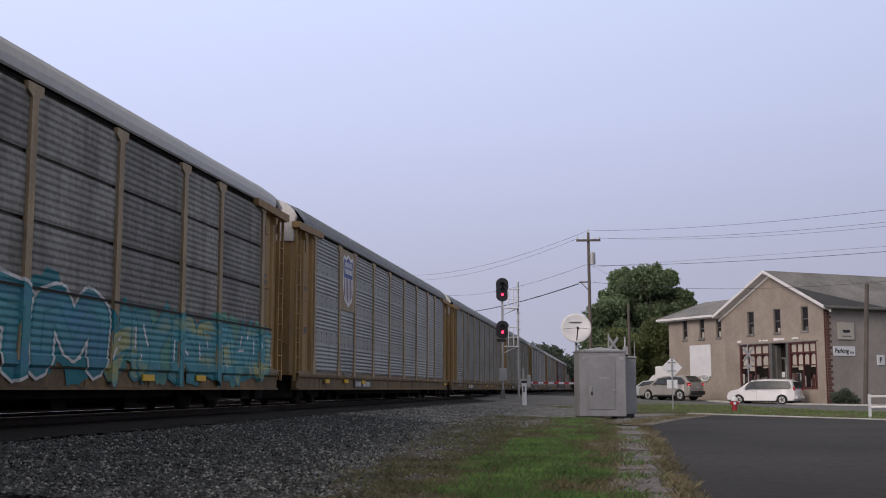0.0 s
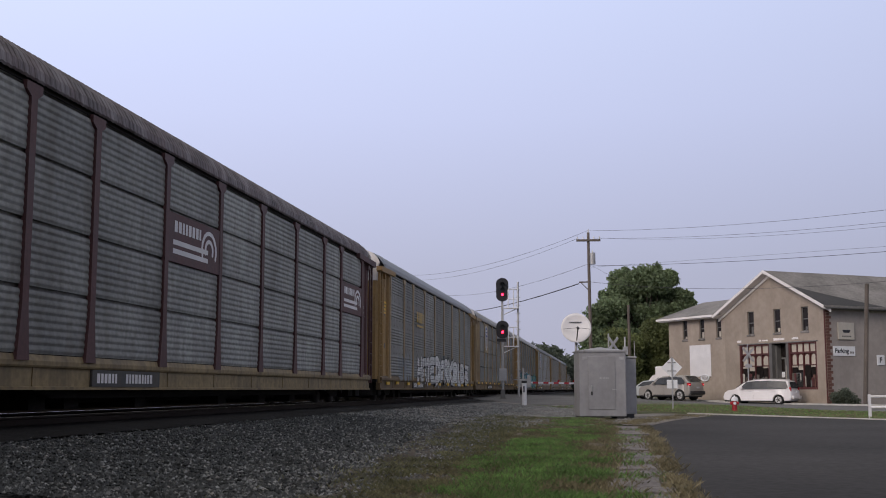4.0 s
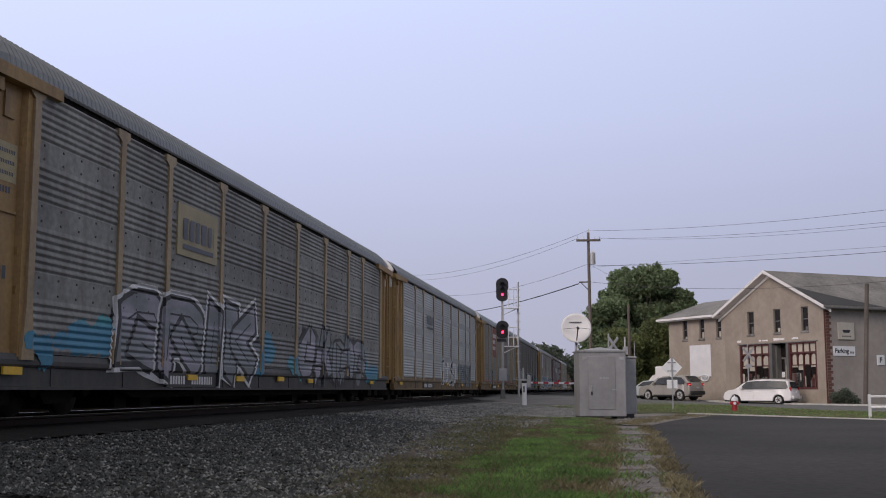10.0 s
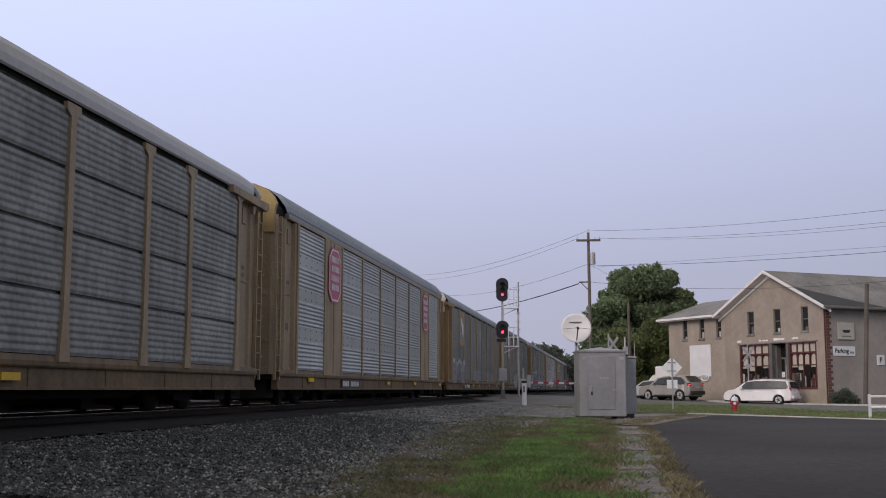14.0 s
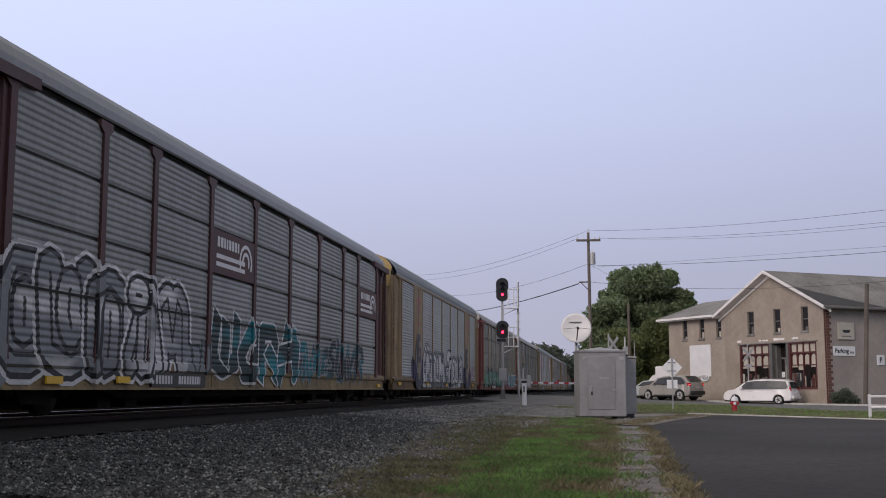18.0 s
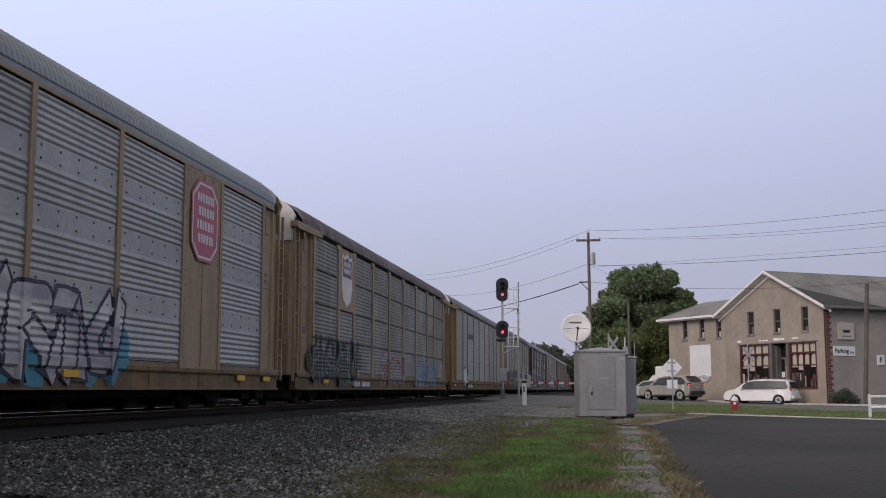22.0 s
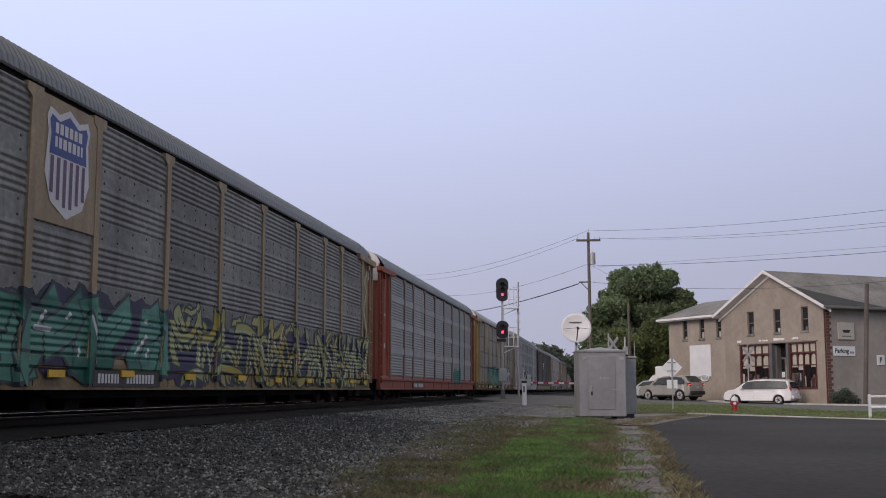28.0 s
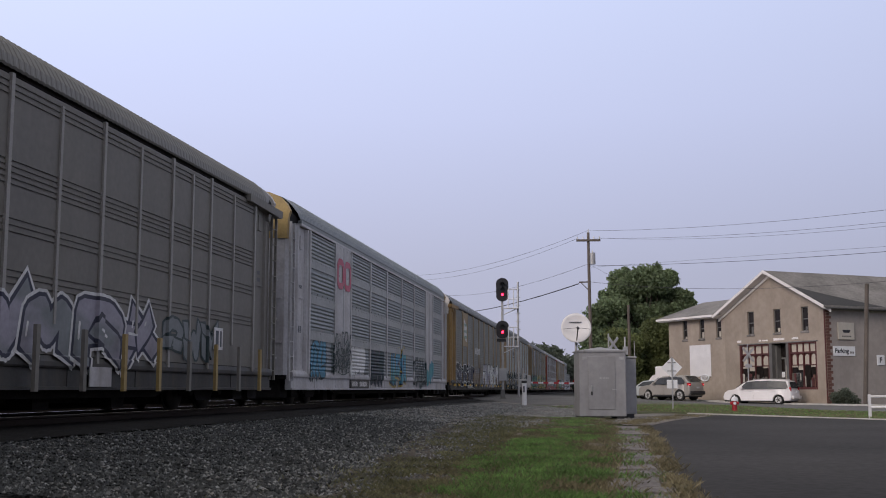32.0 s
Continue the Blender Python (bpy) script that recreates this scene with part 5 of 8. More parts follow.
# ============ plants ============
def crown_mesh(blobs, count, size, seed):
    """Many small leaf clumps spread through overlapping rounded masses."""
    rng = np.random.default_rng(seed)
    vol = np.array([b[3] ** 2 for b in blobs])
    pick = rng.choice(len(blobs), count, p=vol / vol.sum())
    bb = np.array(blobs)[pick]
    d = rng.normal(0, 1, (count, 3))
    d /= np.linalg.norm(d, axis=1)[:, None]
    r = bb[:, 3] * (0.5 + 0.5 * rng.uniform(0, 1, count) ** 0.7 + 0.35 * rng.uniform(0, 1, count) ** 7) * (1 + 0.12 * np.sin(d[:, 0] * 7 + d[:, 2] * 9))
    P = bb[:, :3] + d * r[:, None] * np.array([1, 1, 0.85])
    s = rng.uniform(size * 0.5, size * 1.2, count)
    u = rng.normal(0, 1, (count, 3))
    u /= np.linalg.norm(u, axis=1)[:, None]
    w = np.cross(u, rng.normal(0, 1, (count, 3)))
    w /= np.linalg.norm(w, axis=1)[:, None]
    v = np.stack([P - u * s[:, None], P + w * s[:, None] * 0.5, P + u * s[:, None], P - w * s[:, None] * 0.5 + np.cross(u, w) * s[:, None] * 0.3], 1)
    f = (np.array([[0, 1, 2], [0, 2, 3]])[None] + 4 * np.arange(count)[:, None, None]).reshape(-1, 3)
    return v.reshape(-1, 3).tolist(), f.tolist()


def tree(name, label, base, height, blobs, count, size, leaf, seed, trunk=0.3, group=""):
    t = thing(name, label, "tree", Matrix.Translation(base), group)
    rnd = random.Random(seed)
    bm = rod(B(), (0, 0, -0.2), (0.1, 0, height * 0.3), trunk, trunk * 0.75, 10)
    rod(bm, (0.1, 0, height * 0.3), (0, 0.2, height * 0.75), trunk * 0.75, trunk * 0.25, 8)
    for b in blobs:
        rod(bm, (0.05, 0, height * rnd.uniform(0.22, 0.4)), (b[0], b[1], b[2]), trunk * 0.4, trunk * 0.1, 6)
    part("trunk", bm, M["bark"], t)
    v, f = crown_mesh(blobs, count, size, seed)
    me = bpy.data.meshes.new("crown")
    me.from_pydata(v, [], f)
    me.materials.append(M[leaf])
    part("crown", me, None, t)
    return t


def cluster(rnd, n, rx, ry, z0, z1, r0, r1):
    out = []
    for i in range(n):
        a, k = rnd.uniform(0, 6.28), rnd.uniform(0, 1) ** 0.5
        z = rnd.uniform(z0, z1)
        taper = 1 - 0.55 * max(0, (z - (z0 + z1) / 2) / ((z1 - z0) / 2)) ** 2
        out.append((rx * k * math.cos(a) * taper, ry * k * math.sin(a), z, rnd.uniform(r0, r1)))
    return out


rt_ = random.Random(21)
def tufts(rnd, n, half, z0, z1, deep):
    """Small leafy twigs that reach past the crown's outline."""
    out = []
    for i in range(n):
        k = rnd.uniform(0.25, 1.0)
        a = rnd.uniform(0.05, 3.1)
        w = half * (1 - 0.6 * max(0.0, (k - 0.35) / 0.65) ** 1.6)
        for q in (0.0, 0.35, 0.7):
            out.append((w * (0.95 + 0.12 * q) * math.cos(a) + 0.3 * k, -0.35 * deep, z0 + (z1 - z0) * k + q * math.sin(a), 0.6 - 0.45 * q))
    return out


tree("tree", "large leafy green tree behind the shop", (1.2, 117, 0), 13.8, cluster(rt_, 110, 5.3, 3.2, 2.6, 12.7, 0.8, 1.4) + tufts(rt_, 90, 6.1, 3.0, 13.2, 3.2), 100000, 0.195, "leaf", 1, 0.35)
tree("tree", "broad leafy green tree beside the utility pole", (-2.1, 113, 0), 11.0, cluster(rt_, 48, 2.5, 2.6, 1.6, 9.3, 0.7, 1.3) + tufts(rt_, 20, 2.9, 2.5, 9.4, 2.6), 38000, 0.195, "leaf", 2, 0.3)
tree("tree", "lower yellowish green tree before the larger ones", (2.4, 103, 0.2), 7.0, cluster(rt_, 26, 2.6, 1.6, 0.6, 6.4, 0.8, 1.3), 20000, 0.16, "leaf_yellow", 3, 0.18)
tree("tree", "lower yellowish green tree before the larger ones", (-0.6, 100, 0.2), 5.4, cluster(rt_, 18, 2.2, 1.5, 0.6, 5.6, 0.8, 1.2), 14000, 0.16, "leaf_yellow", 4, 0.16)
tree("tree", "leafy green tree rising behind the roof", (5.2, 121, 0), 11.5, cluster(rt_, 22, 1.5, 2.0, 4.0, 10.4, 0.5, 1.0), 12000, 0.17, "leaf", 5, 0.3)
for i in range(11):
    k = i / 10
    tree("far_tree", "distant dull green tree along the railway", (-20.5 + 10.5 * k + rt_.uniform(-1, 1), 185 + 80 * k, 0), 9.5, cluster(rt_, 9, 3.2, 3.0, 2.6, 8.2 + rt_.uniform(-0.8, 1.0) - 1.4 * k, 1.2, 1.9), 1500, 0.5, "leaf_far", 30 + i, 0.25, "far trees along the line")
# far wood that closes the horizon all round
v_all, f_all = [], []
for i in range(90):
    a = 2 * math.pi * i / 90
    if abs(((math.degrees(a) - 82 + 180) % 360) - 180) < 14:
        continue
    cx, cy = 330 * math.cos(a), 330 * math.sin(a)
    bl_ = [(cx + rt_.uniform(-9, 9), cy + rt_.uniform(-9, 9), rt_.uniform(1.5, 5.0), rt_.uniform(3, 5)) for _ in range(5)]
    v, f = crown_mesh(bl_, 500, 1.3, 200 + i)
    o = len(v_all)
    v_all.extend(v)
    f_all.extend([[q + o for q in tri] for tri in f])
me = bpy.data.meshes.new("far_woods")
me.from_pydata(v_all, [], f_all)
me.materials.append(M["leaf_far"])
tagged(new("far_woods", me), "far dark green wood along the horizon", "woods", kind="stuff")


def bush(x, y, r, seed, label="small round green bush at the shop's wall", leaf="leaf"):
    rnd = random.Random(seed)
    b = cluster(rnd, 7, r * 0.8, r * 0.5, r * 0.25, r * 0.9, r * 0.3, r * 0.5)
    t = thing("bush", label, "bush", Matrix.Translation((x, y, 0)))
    v, f = crown_mesh(b, 1600, 0.12, seed)
    me = bpy.data.meshes.new("foliage")
    me.from_pydata(v, [], f)
    me.materials.append(M[leaf])
    part("foliage", me, None, t)
    bm = rod(B(), (0, 0, -0.1), (0, 0, r * 0.6), 0.04, n=6)
    part("stem", bm, M["bark"], t)


bush(13.6, 76.9, 0.95, 41, leaf="leaf_far")


# ============ vehicles ============
def wheel(parent, x, y, r, w=0.22):
    s = 1 if y > 0 else -1
    t = part("wheel", rod(B(), (0, -w / 2, 0), (0, w / 2, 0), r, n=24), M["tyre"], parent, at=Matrix.Translation((x, y, r)))
    part("rim", rod(B(), (0, s * (w / 2 - 0.03), 0), (0, s * (w / 2 + 0.012), 0), r * 0.66, n=20), M["rim"], t)
    bm = B()
    for i in range(5):
        a = 2 * math.pi * i / 5
        rod(bm, (0, s * (w / 2 + 0.015), 0), (r * 0.56 * math.cos(a), s * (w / 2 + 0.015), r * 0.56 * math.sin(a)), 0.035, n=5)
    part("spokes", bm, M["frame_grey"], t)


def car_body(t, side, width, paint, belt, roof_in=0.16, arches=(), wr=0.35):
    """A rounded body skinned over its side outline: (x, z) points go round from the front bumper over the roof to the tail."""
    bm = B()
    top = max(p[1] for p in side)
    rows = []
    for k, ins in ((-1.0, 0.07), (-0.985, 0.03), (-0.94, 0.008), (-0.8, 0.0), (-0.4, -0.012), (0.4, -0.012), (0.8, 0.0), (0.94, 0.008), (0.985, 0.03), (1.0, 0.07)):
        row = []
        for x, z in side:
            up_ = max(0.0, (z - belt) / (top - belt))
            low = z < 0.8 and abs(x) < 2.2
            w = width / 2 * k - roof_in * up_ * k
            xx = x * (1 - (0.0 if low else ins) / 2.4) * (1 - 0.035 * abs(k) ** 2 * (abs(x) > 2.2))
            row.append(bm.verts.new((xx, w, z if low else z - (z - 0.9) * ins / 0.8)))
        rows.append(row)
    n = len(side)
    for a, b in zip(rows, rows[1:]):
        for i in range(n):
            j = (i + 1) % n
            bm.faces.new((a[i], a[j], b[j], b[i])).smooth = True
    caps = [bm.faces.new(rows[0][::-1]), bm.faces.new(rows[-1])]
    bmesh.ops.triangulate(bm, faces=caps)
    ob = part("body", bm, paint, t)
    return ob


def glass_side(t, pts, width, belt, top, roof_in, material, lift=0.012):
    for s in (-1, 1):
        bm = B()
        vs = []
        for x, z in pts:
            up_ = max(0.0, (z - belt) / (top - belt))
            vs.append(bm.verts.new((x, s * (width / 2 - roof_in * up_ + lift * 0.6), z)))
        bm.faces.new(vs if s > 0 else vs[::-1])
        part("side_window" if lift > 0.01 else "window_band", bm, material, t)


def minivan():
    t = thing("minivan", "white minivan waiting at the crossing", "minivan", pose(*MINIVAN_AT, 0, 0, MINIVAN_TURN))
    side = [(2.52, 0.30), (2.56, 0.55), (2.45, 0.82), (2.15, 0.98), (1.60, 1.08), (1.0, 1.50), (0.6, 1.68), (-0.4, 1.75), (-1.6, 1.74), (-2.2, 1.66), (-2.42, 1.15), (-2.56, 0.95), (-2.58, 0.5), (-2.5, 0.28),
            (-1.98, 0.28), (-1.93, 0.52), (-1.76, 0.68), (-1.56, 0.73), (-1.36, 0.68), (-1.19, 0.52), (-1.14, 0.28), (1.16, 0.28), (1.21, 0.52), (1.38, 0.68), (1.58, 0.73), (1.78, 0.68), (1.95, 0.52), (2.0, 0.28)]
    b = car_body(t, side, 1.98, M["paint_white"], 1.05)
    glass_side(t, [(1.26, 1.085), (0.74, 1.59), (0.3, 1.64), (-0.8, 1.68), (-2.08, 1.62), (-2.27, 1.2), (-2.1, 1.1)], 1.98, 1.05, 1.75, 0.16, M["trim_dark"], 0.006)
    for pts in ([(1.22, 1.10), (0.72, 1.57), (0.3, 1.62), (0.26, 1.09)], [(0.22, 1.09), (0.26, 1.62), (-0.78, 1.66), (-0.80, 1.10)], [(-0.84, 1.10), (-0.82, 1.66), (-2.05, 1.6), (-2.24, 1.22), (-2.1, 1.12)]):
        glass_side(t, pts, 1.98, 1.05, 1.75, 0.16, M["car_glass"])
    bm = B()
    bm.faces.new([bm.verts.new(p) for p in ((1.56, -0.85, 1.12), (1.56, 0.85, 1.12), (0.98, 0.74, 1.54), (0.98, -0.74, 1.54))])
    part("windscreen", bm, M["car_glass"], t, at=pose(0.03, 0, 0.03))
    bm = B()
    bm.faces.new([bm.verts.new(p) for p in ((-2.46, -0.82, 1.12), (-2.46, 0.82, 1.12), (-2.27, 0.68, 1.58), (-2.27, -0.68, 1.58))])
    part("rear_window", bm, M["car_glass"], t, at=pose(-0.02, 0, 0.02))
    for s in (-1, 1):
        part("tail_lamp", box(B(), -2.48, -2.34, s * 0.955, s * 0.84, 0.9, 1.22, 0.03), M["tail_red"], t)
        part("headlamp", box(B(), 2.16, 2.36, s * 0.955, s * 0.66, 0.74, 0.88, 0.03), M["lamp_clear"], t)
        part("mirror", box(B(), 0.98, 1.15, s * 1.0, s * 1.2, 1.05, 1.22, 0.03), M["paint_white"], t)
        part("door_line", box(B(), 0.237, 0.243, s * 0.985, s * 0.991, 0.4, 1.07), M["frame_grey"], t)
        part("door_handle", box(B(), 0.38, 0.56, s * 0.99, s * 1.01, 0.93, 0.97), M["rim"], t)
        part("roof_rail", rod(B(), (0.3, s * 0.68, 1.78), (-1.9, s * 0.68, 1.78), 0.02, n=6), M["rim"], t)
        for x in (1.58, -1.56):
            wheel(t, x, s * 0.86, 0.34)
    part("rear_bumper", box(B(), -2.64, -2.5, -0.93, 0.93, 0.4, 0.62, 0.04), M["paint_white"], t)
    part("number_plate", box(B(), -2.625, -2.6, -0.2, 0.2, 0.82, 0.95), M["plate"], t)
    part("underbody", box(B(), -2.4, 2.4, -0.8, 0.8, 0.2, 0.32), M["trim_dark"], t)
    return t


MINIVAN_AT, MINIVAN_TURN = (8.62, 79.3, 0.04), 155.0
MINIVAN = minivan()
MINIVAN.scale = (0.945, 0.96, 0.955)


def suv():
    x, y = 2.78, 85.0
    t = thing("suv", "silver-beige sport utility car waiting in the queue with brake lamps lit", "car", pose(x, y, road_z(x) + 0.03, 0, 0, 143))
    t.scale = (0.94, 0.95, 1.02)
    side = [(2.46, 0.36), (2.52, 0.62), (2.42, 0.9), (2.1, 1.03), (1.35, 1.12), (0.7, 1.56), (0.2, 1.74), (-0.9, 1.80), (-1.75, 1.76), (-2.3, 1.34), (-2.46, 1.1), (-2.5, 0.55), (-2.4, 0.34),
            (-1.96, 0.34), (-1.91, 0.58), (-1.73, 0.76), (-1.5, 0.81), (-1.27, 0.76), (-1.09, 0.58), (-1.04, 0.34), (1.06, 0.34), (1.11, 0.58), (1.29, 0.76), (1.52, 0.81), (1.75, 0.76), (1.93, 0.58), (1.98, 0.34)]
    car_body(t, side, 1.96, M["paint_silver"], 1.1, 0.2)
    glass_side(t, [(0.98, 1.145), (0.54, 1.57), (0.1, 1.64), (-0.9, 1.69), (-1.62, 1.63), (-1.97, 1.31), (-1.7, 1.16)], 1.96, 1.1, 1.8, 0.2, M["trim_dark"], 0.006)
    for pts in ([(0.95, 1.16), (0.52, 1.55), (0.12, 1.62), (0.06, 1.14)], [(0.0, 1.14), (0.06, 1.63), (-0.85, 1.68), (-0.92, 1.16)], [(-0.98, 1.16), (-0.92, 1.68), (-1.6, 1.62), (-1.95, 1.32), (-1.7, 1.18)]):
        glass_side(t, pts, 1.96, 1.1, 1.8, 0.2, M["car_glass"])
    bm = B()
    bm.faces.new([bm.verts.new(p) for p in ((1.3, -0.82, 1.17), (1.3, 0.82, 1.17), (0.68, 0.7, 1.6), (0.68, -0.7, 1.6))])
    part("windscreen", bm, M["car_glass"], t, at=pose(0.03, 0, 0.03))
    bm = B()
    bm.faces.new([bm.verts.new(p) for p in ((-2.32, -0.78, 1.34), (-2.32, 0.78, 1.34), (-1.84, 0.66, 1.71), (-1.84, -0.66, 1.71))])
    part("rear_window", bm, M["car_glass"], t, at=pose(-0.03, 0, 0.04))
    for s in (-1, 1):
        lamp = part("tail_lamp", box(B(), -2.42, -2.14, s * 0.965, s * 0.76, 1.03, 1.25, 0.03), M["tail_red"], t)
        part("brake_light", box(B(), -2.44, -2.32, s * 0.975, s * 0.84, 1.1, 1.18, 0.02), M["brake_glow"], lamp, "lit red brake light")
        part("headlamp", box(B(), 2.1, 2.32, s * 0.945, s * 0.62, 0.8, 0.95, 0.03), M["lamp_clear"], t)
        part("mirror", box(B(), 0.82, 1.0, s * 0.98, s * 1.18, 1.12, 1.3, 0.03), M["paint_silver"], t)
        part("door_line", box(B(), 0.027, 0.033, s * 0.975, s * 0.981, 0.45, 1.1), M["frame_grey"], t)
        part("sill_trim", box(B(), -1.0, 1.0, s * 0.94, s * 1.0, 0.3, 0.42, 0.02), M["trim_dark"], t)
        for wx in (1.52, -1.5):
            wheel(t, wx, s * 0.85, 0.38, 0.25)
    part("rear_bumper", box(B(), -2.56, -2.4, -0.93, 0.93, 0.42, 0.68, 0.05), M["trim_dark"], t)
    part("number_plate", box(B(), -2.545, -2.5, -0.18, 0.18, 0.86, 0.98), M["plate"], t)
    part("underbody", box(B(), -2.3, 2.3, -0.8, 0.8, 0.25, 0.38), M["trim_dark"], t)


suv()


def box_truck():
    x, y = 3.3, 96
    t = thing("box_truck", "white box truck ahead in the queue, partly hidden", "truck", pose(x, y, road_z(x) + 0.03, 0, 0, 125))
    part("cargo_box", box(B(), -2.9, 1.0, -1.05, 1.05, 0.85, 2.75, 0.06), M["paint_white"], t)
    part("cab", loft(B(), [[(1.05, -0.95, 0.5), (1.05, 0.95, 0.5), (1.05, 0.85, 2.1), (1.05, -0.85, 2.1)], [(1.9, -0.95, 0.5), (1.9, 0.95, 0.5), (1.7, 0.8, 2.0), (1.7, -0.8, 2.0)], [(2.9, -0.9, 0.5), (2.9, 0.9, 0.5), (2.8, 0.85, 1.15), (2.8, -0.85, 1.15)]], True), M["paint_white"], t)
    part("chassis", box(B(), -2.9, 2.6, -0.5, 0.5, 0.5, 0.85), M["trim_dark"], t)
    for s in (-1, 1):
        for wx in (2.0, -1.7):
            wheel(t, wx, s * 0.85, 0.4, 0.26)


box_truck()


def hatchback():
    x, y = 1.55, 88.3
    t = thing("car", "pale blue-grey car standing ahead in the queue", "car", pose(x, y, road_z(x) + 0.03, 0, 0, 150))
    side = [(2.1, 0.3), (2.15, 0.6), (1.95, 0.85), (1.1, 0.98), (0.5, 1.4), (-0.4, 1.48), (-1.4, 1.42), (-2.0, 1.0), (-2.1, 0.6), (-2.05, 0.3)]
    car_body(t, side, 1.76, M["paint_pale"], 0.95)
    glass_side(t, [(0.9, 1.0), (0.45, 1.34), (-0.4, 1.4), (-1.3, 1.34), (-1.6, 1.02)], 1.76, 0.95, 1.48, 0.16, M["car_glass"])
    bm = B()
    bm.faces.new([bm.verts.new(p) for p in ((1.05, -0.75, 1.0), (1.05, 0.75, 1.0), (0.5, 0.66, 1.38), (0.5, -0.66, 1.38))])
    part("windscreen", bm, M["car_glass"], t, at=pose(0.03, 0, 0.03))
    for s in (-1, 1):
        part("headlamp", box(B(), 1.85, 2.12, s * 0.86, s * 0.5, 0.66, 0.8, 0.03), M["lamp_clear"], t)
        for wx in (1.3, -1.3):
            wheel(t, wx, s * 0.8, 0.31, 0.2)


hatchback()

# ============ the train: covered car-carrying wagons ============
# Wagon space: y along the train (front is +y), x across (+x faces the street), z up from the rail head.
RAIL_Z = RZ
HALF, SIDE = 13.6, 1.55
STRETCH, LOWER = 1.052, 0.932      # long, slightly lower-roofed build
BAYS = [-11.85, -9.05, -7.05, -4.23, -1.41, 1.41, 4.23, 7.05, 9.05, 11.85]
Z0, Z1 = 1.01, 5.2
EAVE = 5.215
CACHE = {}


def cached(key, make, material, smooth=False):
    k = (key, material.name)
    if k not in CACHE:
        CACHE[k] = mesh_of(key if isinstance(key, str) else key[0], make(), material, smooth)
    return CACHE[k]


def panel_profile(style):
    """Outline of a side panel in (out, up): rolled ribs, flat punched strips, or four stacked sheets."""
    pts = []

    def ribs(a, b, deep=0.024):
        n = max(1, round((b - a) / 0.118))
        p = (b - a) / n
        for i in range(n):
            z = a + i * p
            pts.extend([(0, z), (0.0, z + p * 0.1), (deep, z + p * 0.42), (deep * 0.94, z + p * 0.6)])

    if style == "banded":
        cuts = [Z0, 1.86, 2.3, 3.0, 3.42, 4.02, 4.4, Z1]
        for i, (a, b) in enumerate(zip(cuts, cuts[1:])):
            if i % 2 == 0:
                ribs(a, b)
            else:
                pts.extend([(0.012, a + 0.01), (0.012, b - 0.02)])
    elif style == "sheets":
        h = (Z1 - Z0) / 4
        for i in range(4):
            a = Z0 + i * h
            ribs(a, a + h - 0.07, 0.012)
            pts.extend([(0, a + h - 0.07), (-0.07, a + h - 0.065), (-0.07, a + h - 0.006), (0, a + h - 0.002)])
    elif style == "fine":
        pts.append((0, Z0))
        for a, b in ((2.0, 2.3), (2.78, 3.08), (3.5, 3.95), (4.85, 5.14)):
            n = round((b - a) / 0.09)
            for i in range(n):
                z = a + (b - a) * i / n
                pts.extend([(0, z), (-0.022, z + 0.004), (-0.022, z + 0.036), (0, z + 0.04)])
    else:
        ribs(Z0, Z1, 0.022)
    pts.append((0, Z1))
    return pts


def panel_mesh(width, style):
    bm = B()
    pr = panel_profile(style)
    w = width / 2
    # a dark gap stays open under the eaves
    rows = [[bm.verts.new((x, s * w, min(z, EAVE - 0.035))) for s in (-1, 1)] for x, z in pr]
    for a, b in zip(rows, rows[1:]):
        bm.faces.new((a[0], a[1], b[1], b[0]))
    # rusted rivet heads along the flat strips
    plain = len(bm.faces)
    if style == "banded":
        for z in (1.95, 2.2, 3.1, 3.34, 4.1, 4.32):
            n = int(width / 0.5)
            for i in range(n):
                y = -w + (i + 0.5) * width / n
                box(bm, 0.01, 0.022, y - 0.018, y + 0.018, z - 0.018, z + 0.018)
        for f in list(bm.faces)[plain:]:
            f.material_index = 1
    return bm


def post_mesh():
    bm = B()
    out = [(-0.17, 0.9), (0.17, 0.9), (0.155, 1.02), (0.085, 1.75), (0.085, 4.99), (0.22, 5.08), (0.22, EAVE),
           (-0.22, EAVE), (-0.22, 5.08), (-0.085, 4.99), (-0.085, 1.75), (-0.155, 1.02)]
    return prism(bm, out, -0.02, 0.055)


def wide_post_mesh():
    return prism(B(), [(-0.07, 0.9), (0.07, 0.9), (0.07, EAVE), (-0.07, EAVE)], -0.02, 0.05)


def blank_panel_mesh(w):
    """A smooth sheet with rivet heads down its edges and a folded seam."""
    bm = box(B(), -0.03, 0.03, -w / 2, w / 2, 0.9, EAVE)
    z = 1.1
    while z < EAVE - 0.05:
        for y in (-w / 2 + 0.14, -w / 2 + 0.5, w / 2 - 0.5, w / 2 - 0.14):
            if abs(y) > w / 2 - 0.2 or int(z * 10) % 3 == 0:
                box(bm, 0.028, 0.042, y - 0.022, y + 0.022, z - 0.022, z + 0.022)
        z += 0.31
    box(bm, 0.028, 0.045, -0.016, 0.016, 0.95, EAVE - 0.03)
    return bm


def strip_mesh(w):
    """A lighter raised strip across a panel, with rivet heads."""
    bm = box(B(), 0.0, 0.036, -w / 2 + 0.06, w / 2 - 0.06, 0.0, 0.27)
    n = int(w / 0.4)
    for i in range(n):
        y = -w / 2 + (i + 0.5) * w / n
        box(bm, 0.034, 0.046, y - 0.02, y + 0.02, 0.2, 0.24)
    return bm


ROOF = [(1.56, 5.27), (1.58, 5.31), (1.555, 5.47), (1.45, 5.67), (1.27, 5.85), (0.95, 5.985), (0.48, 6.045), (0, 6.055)]


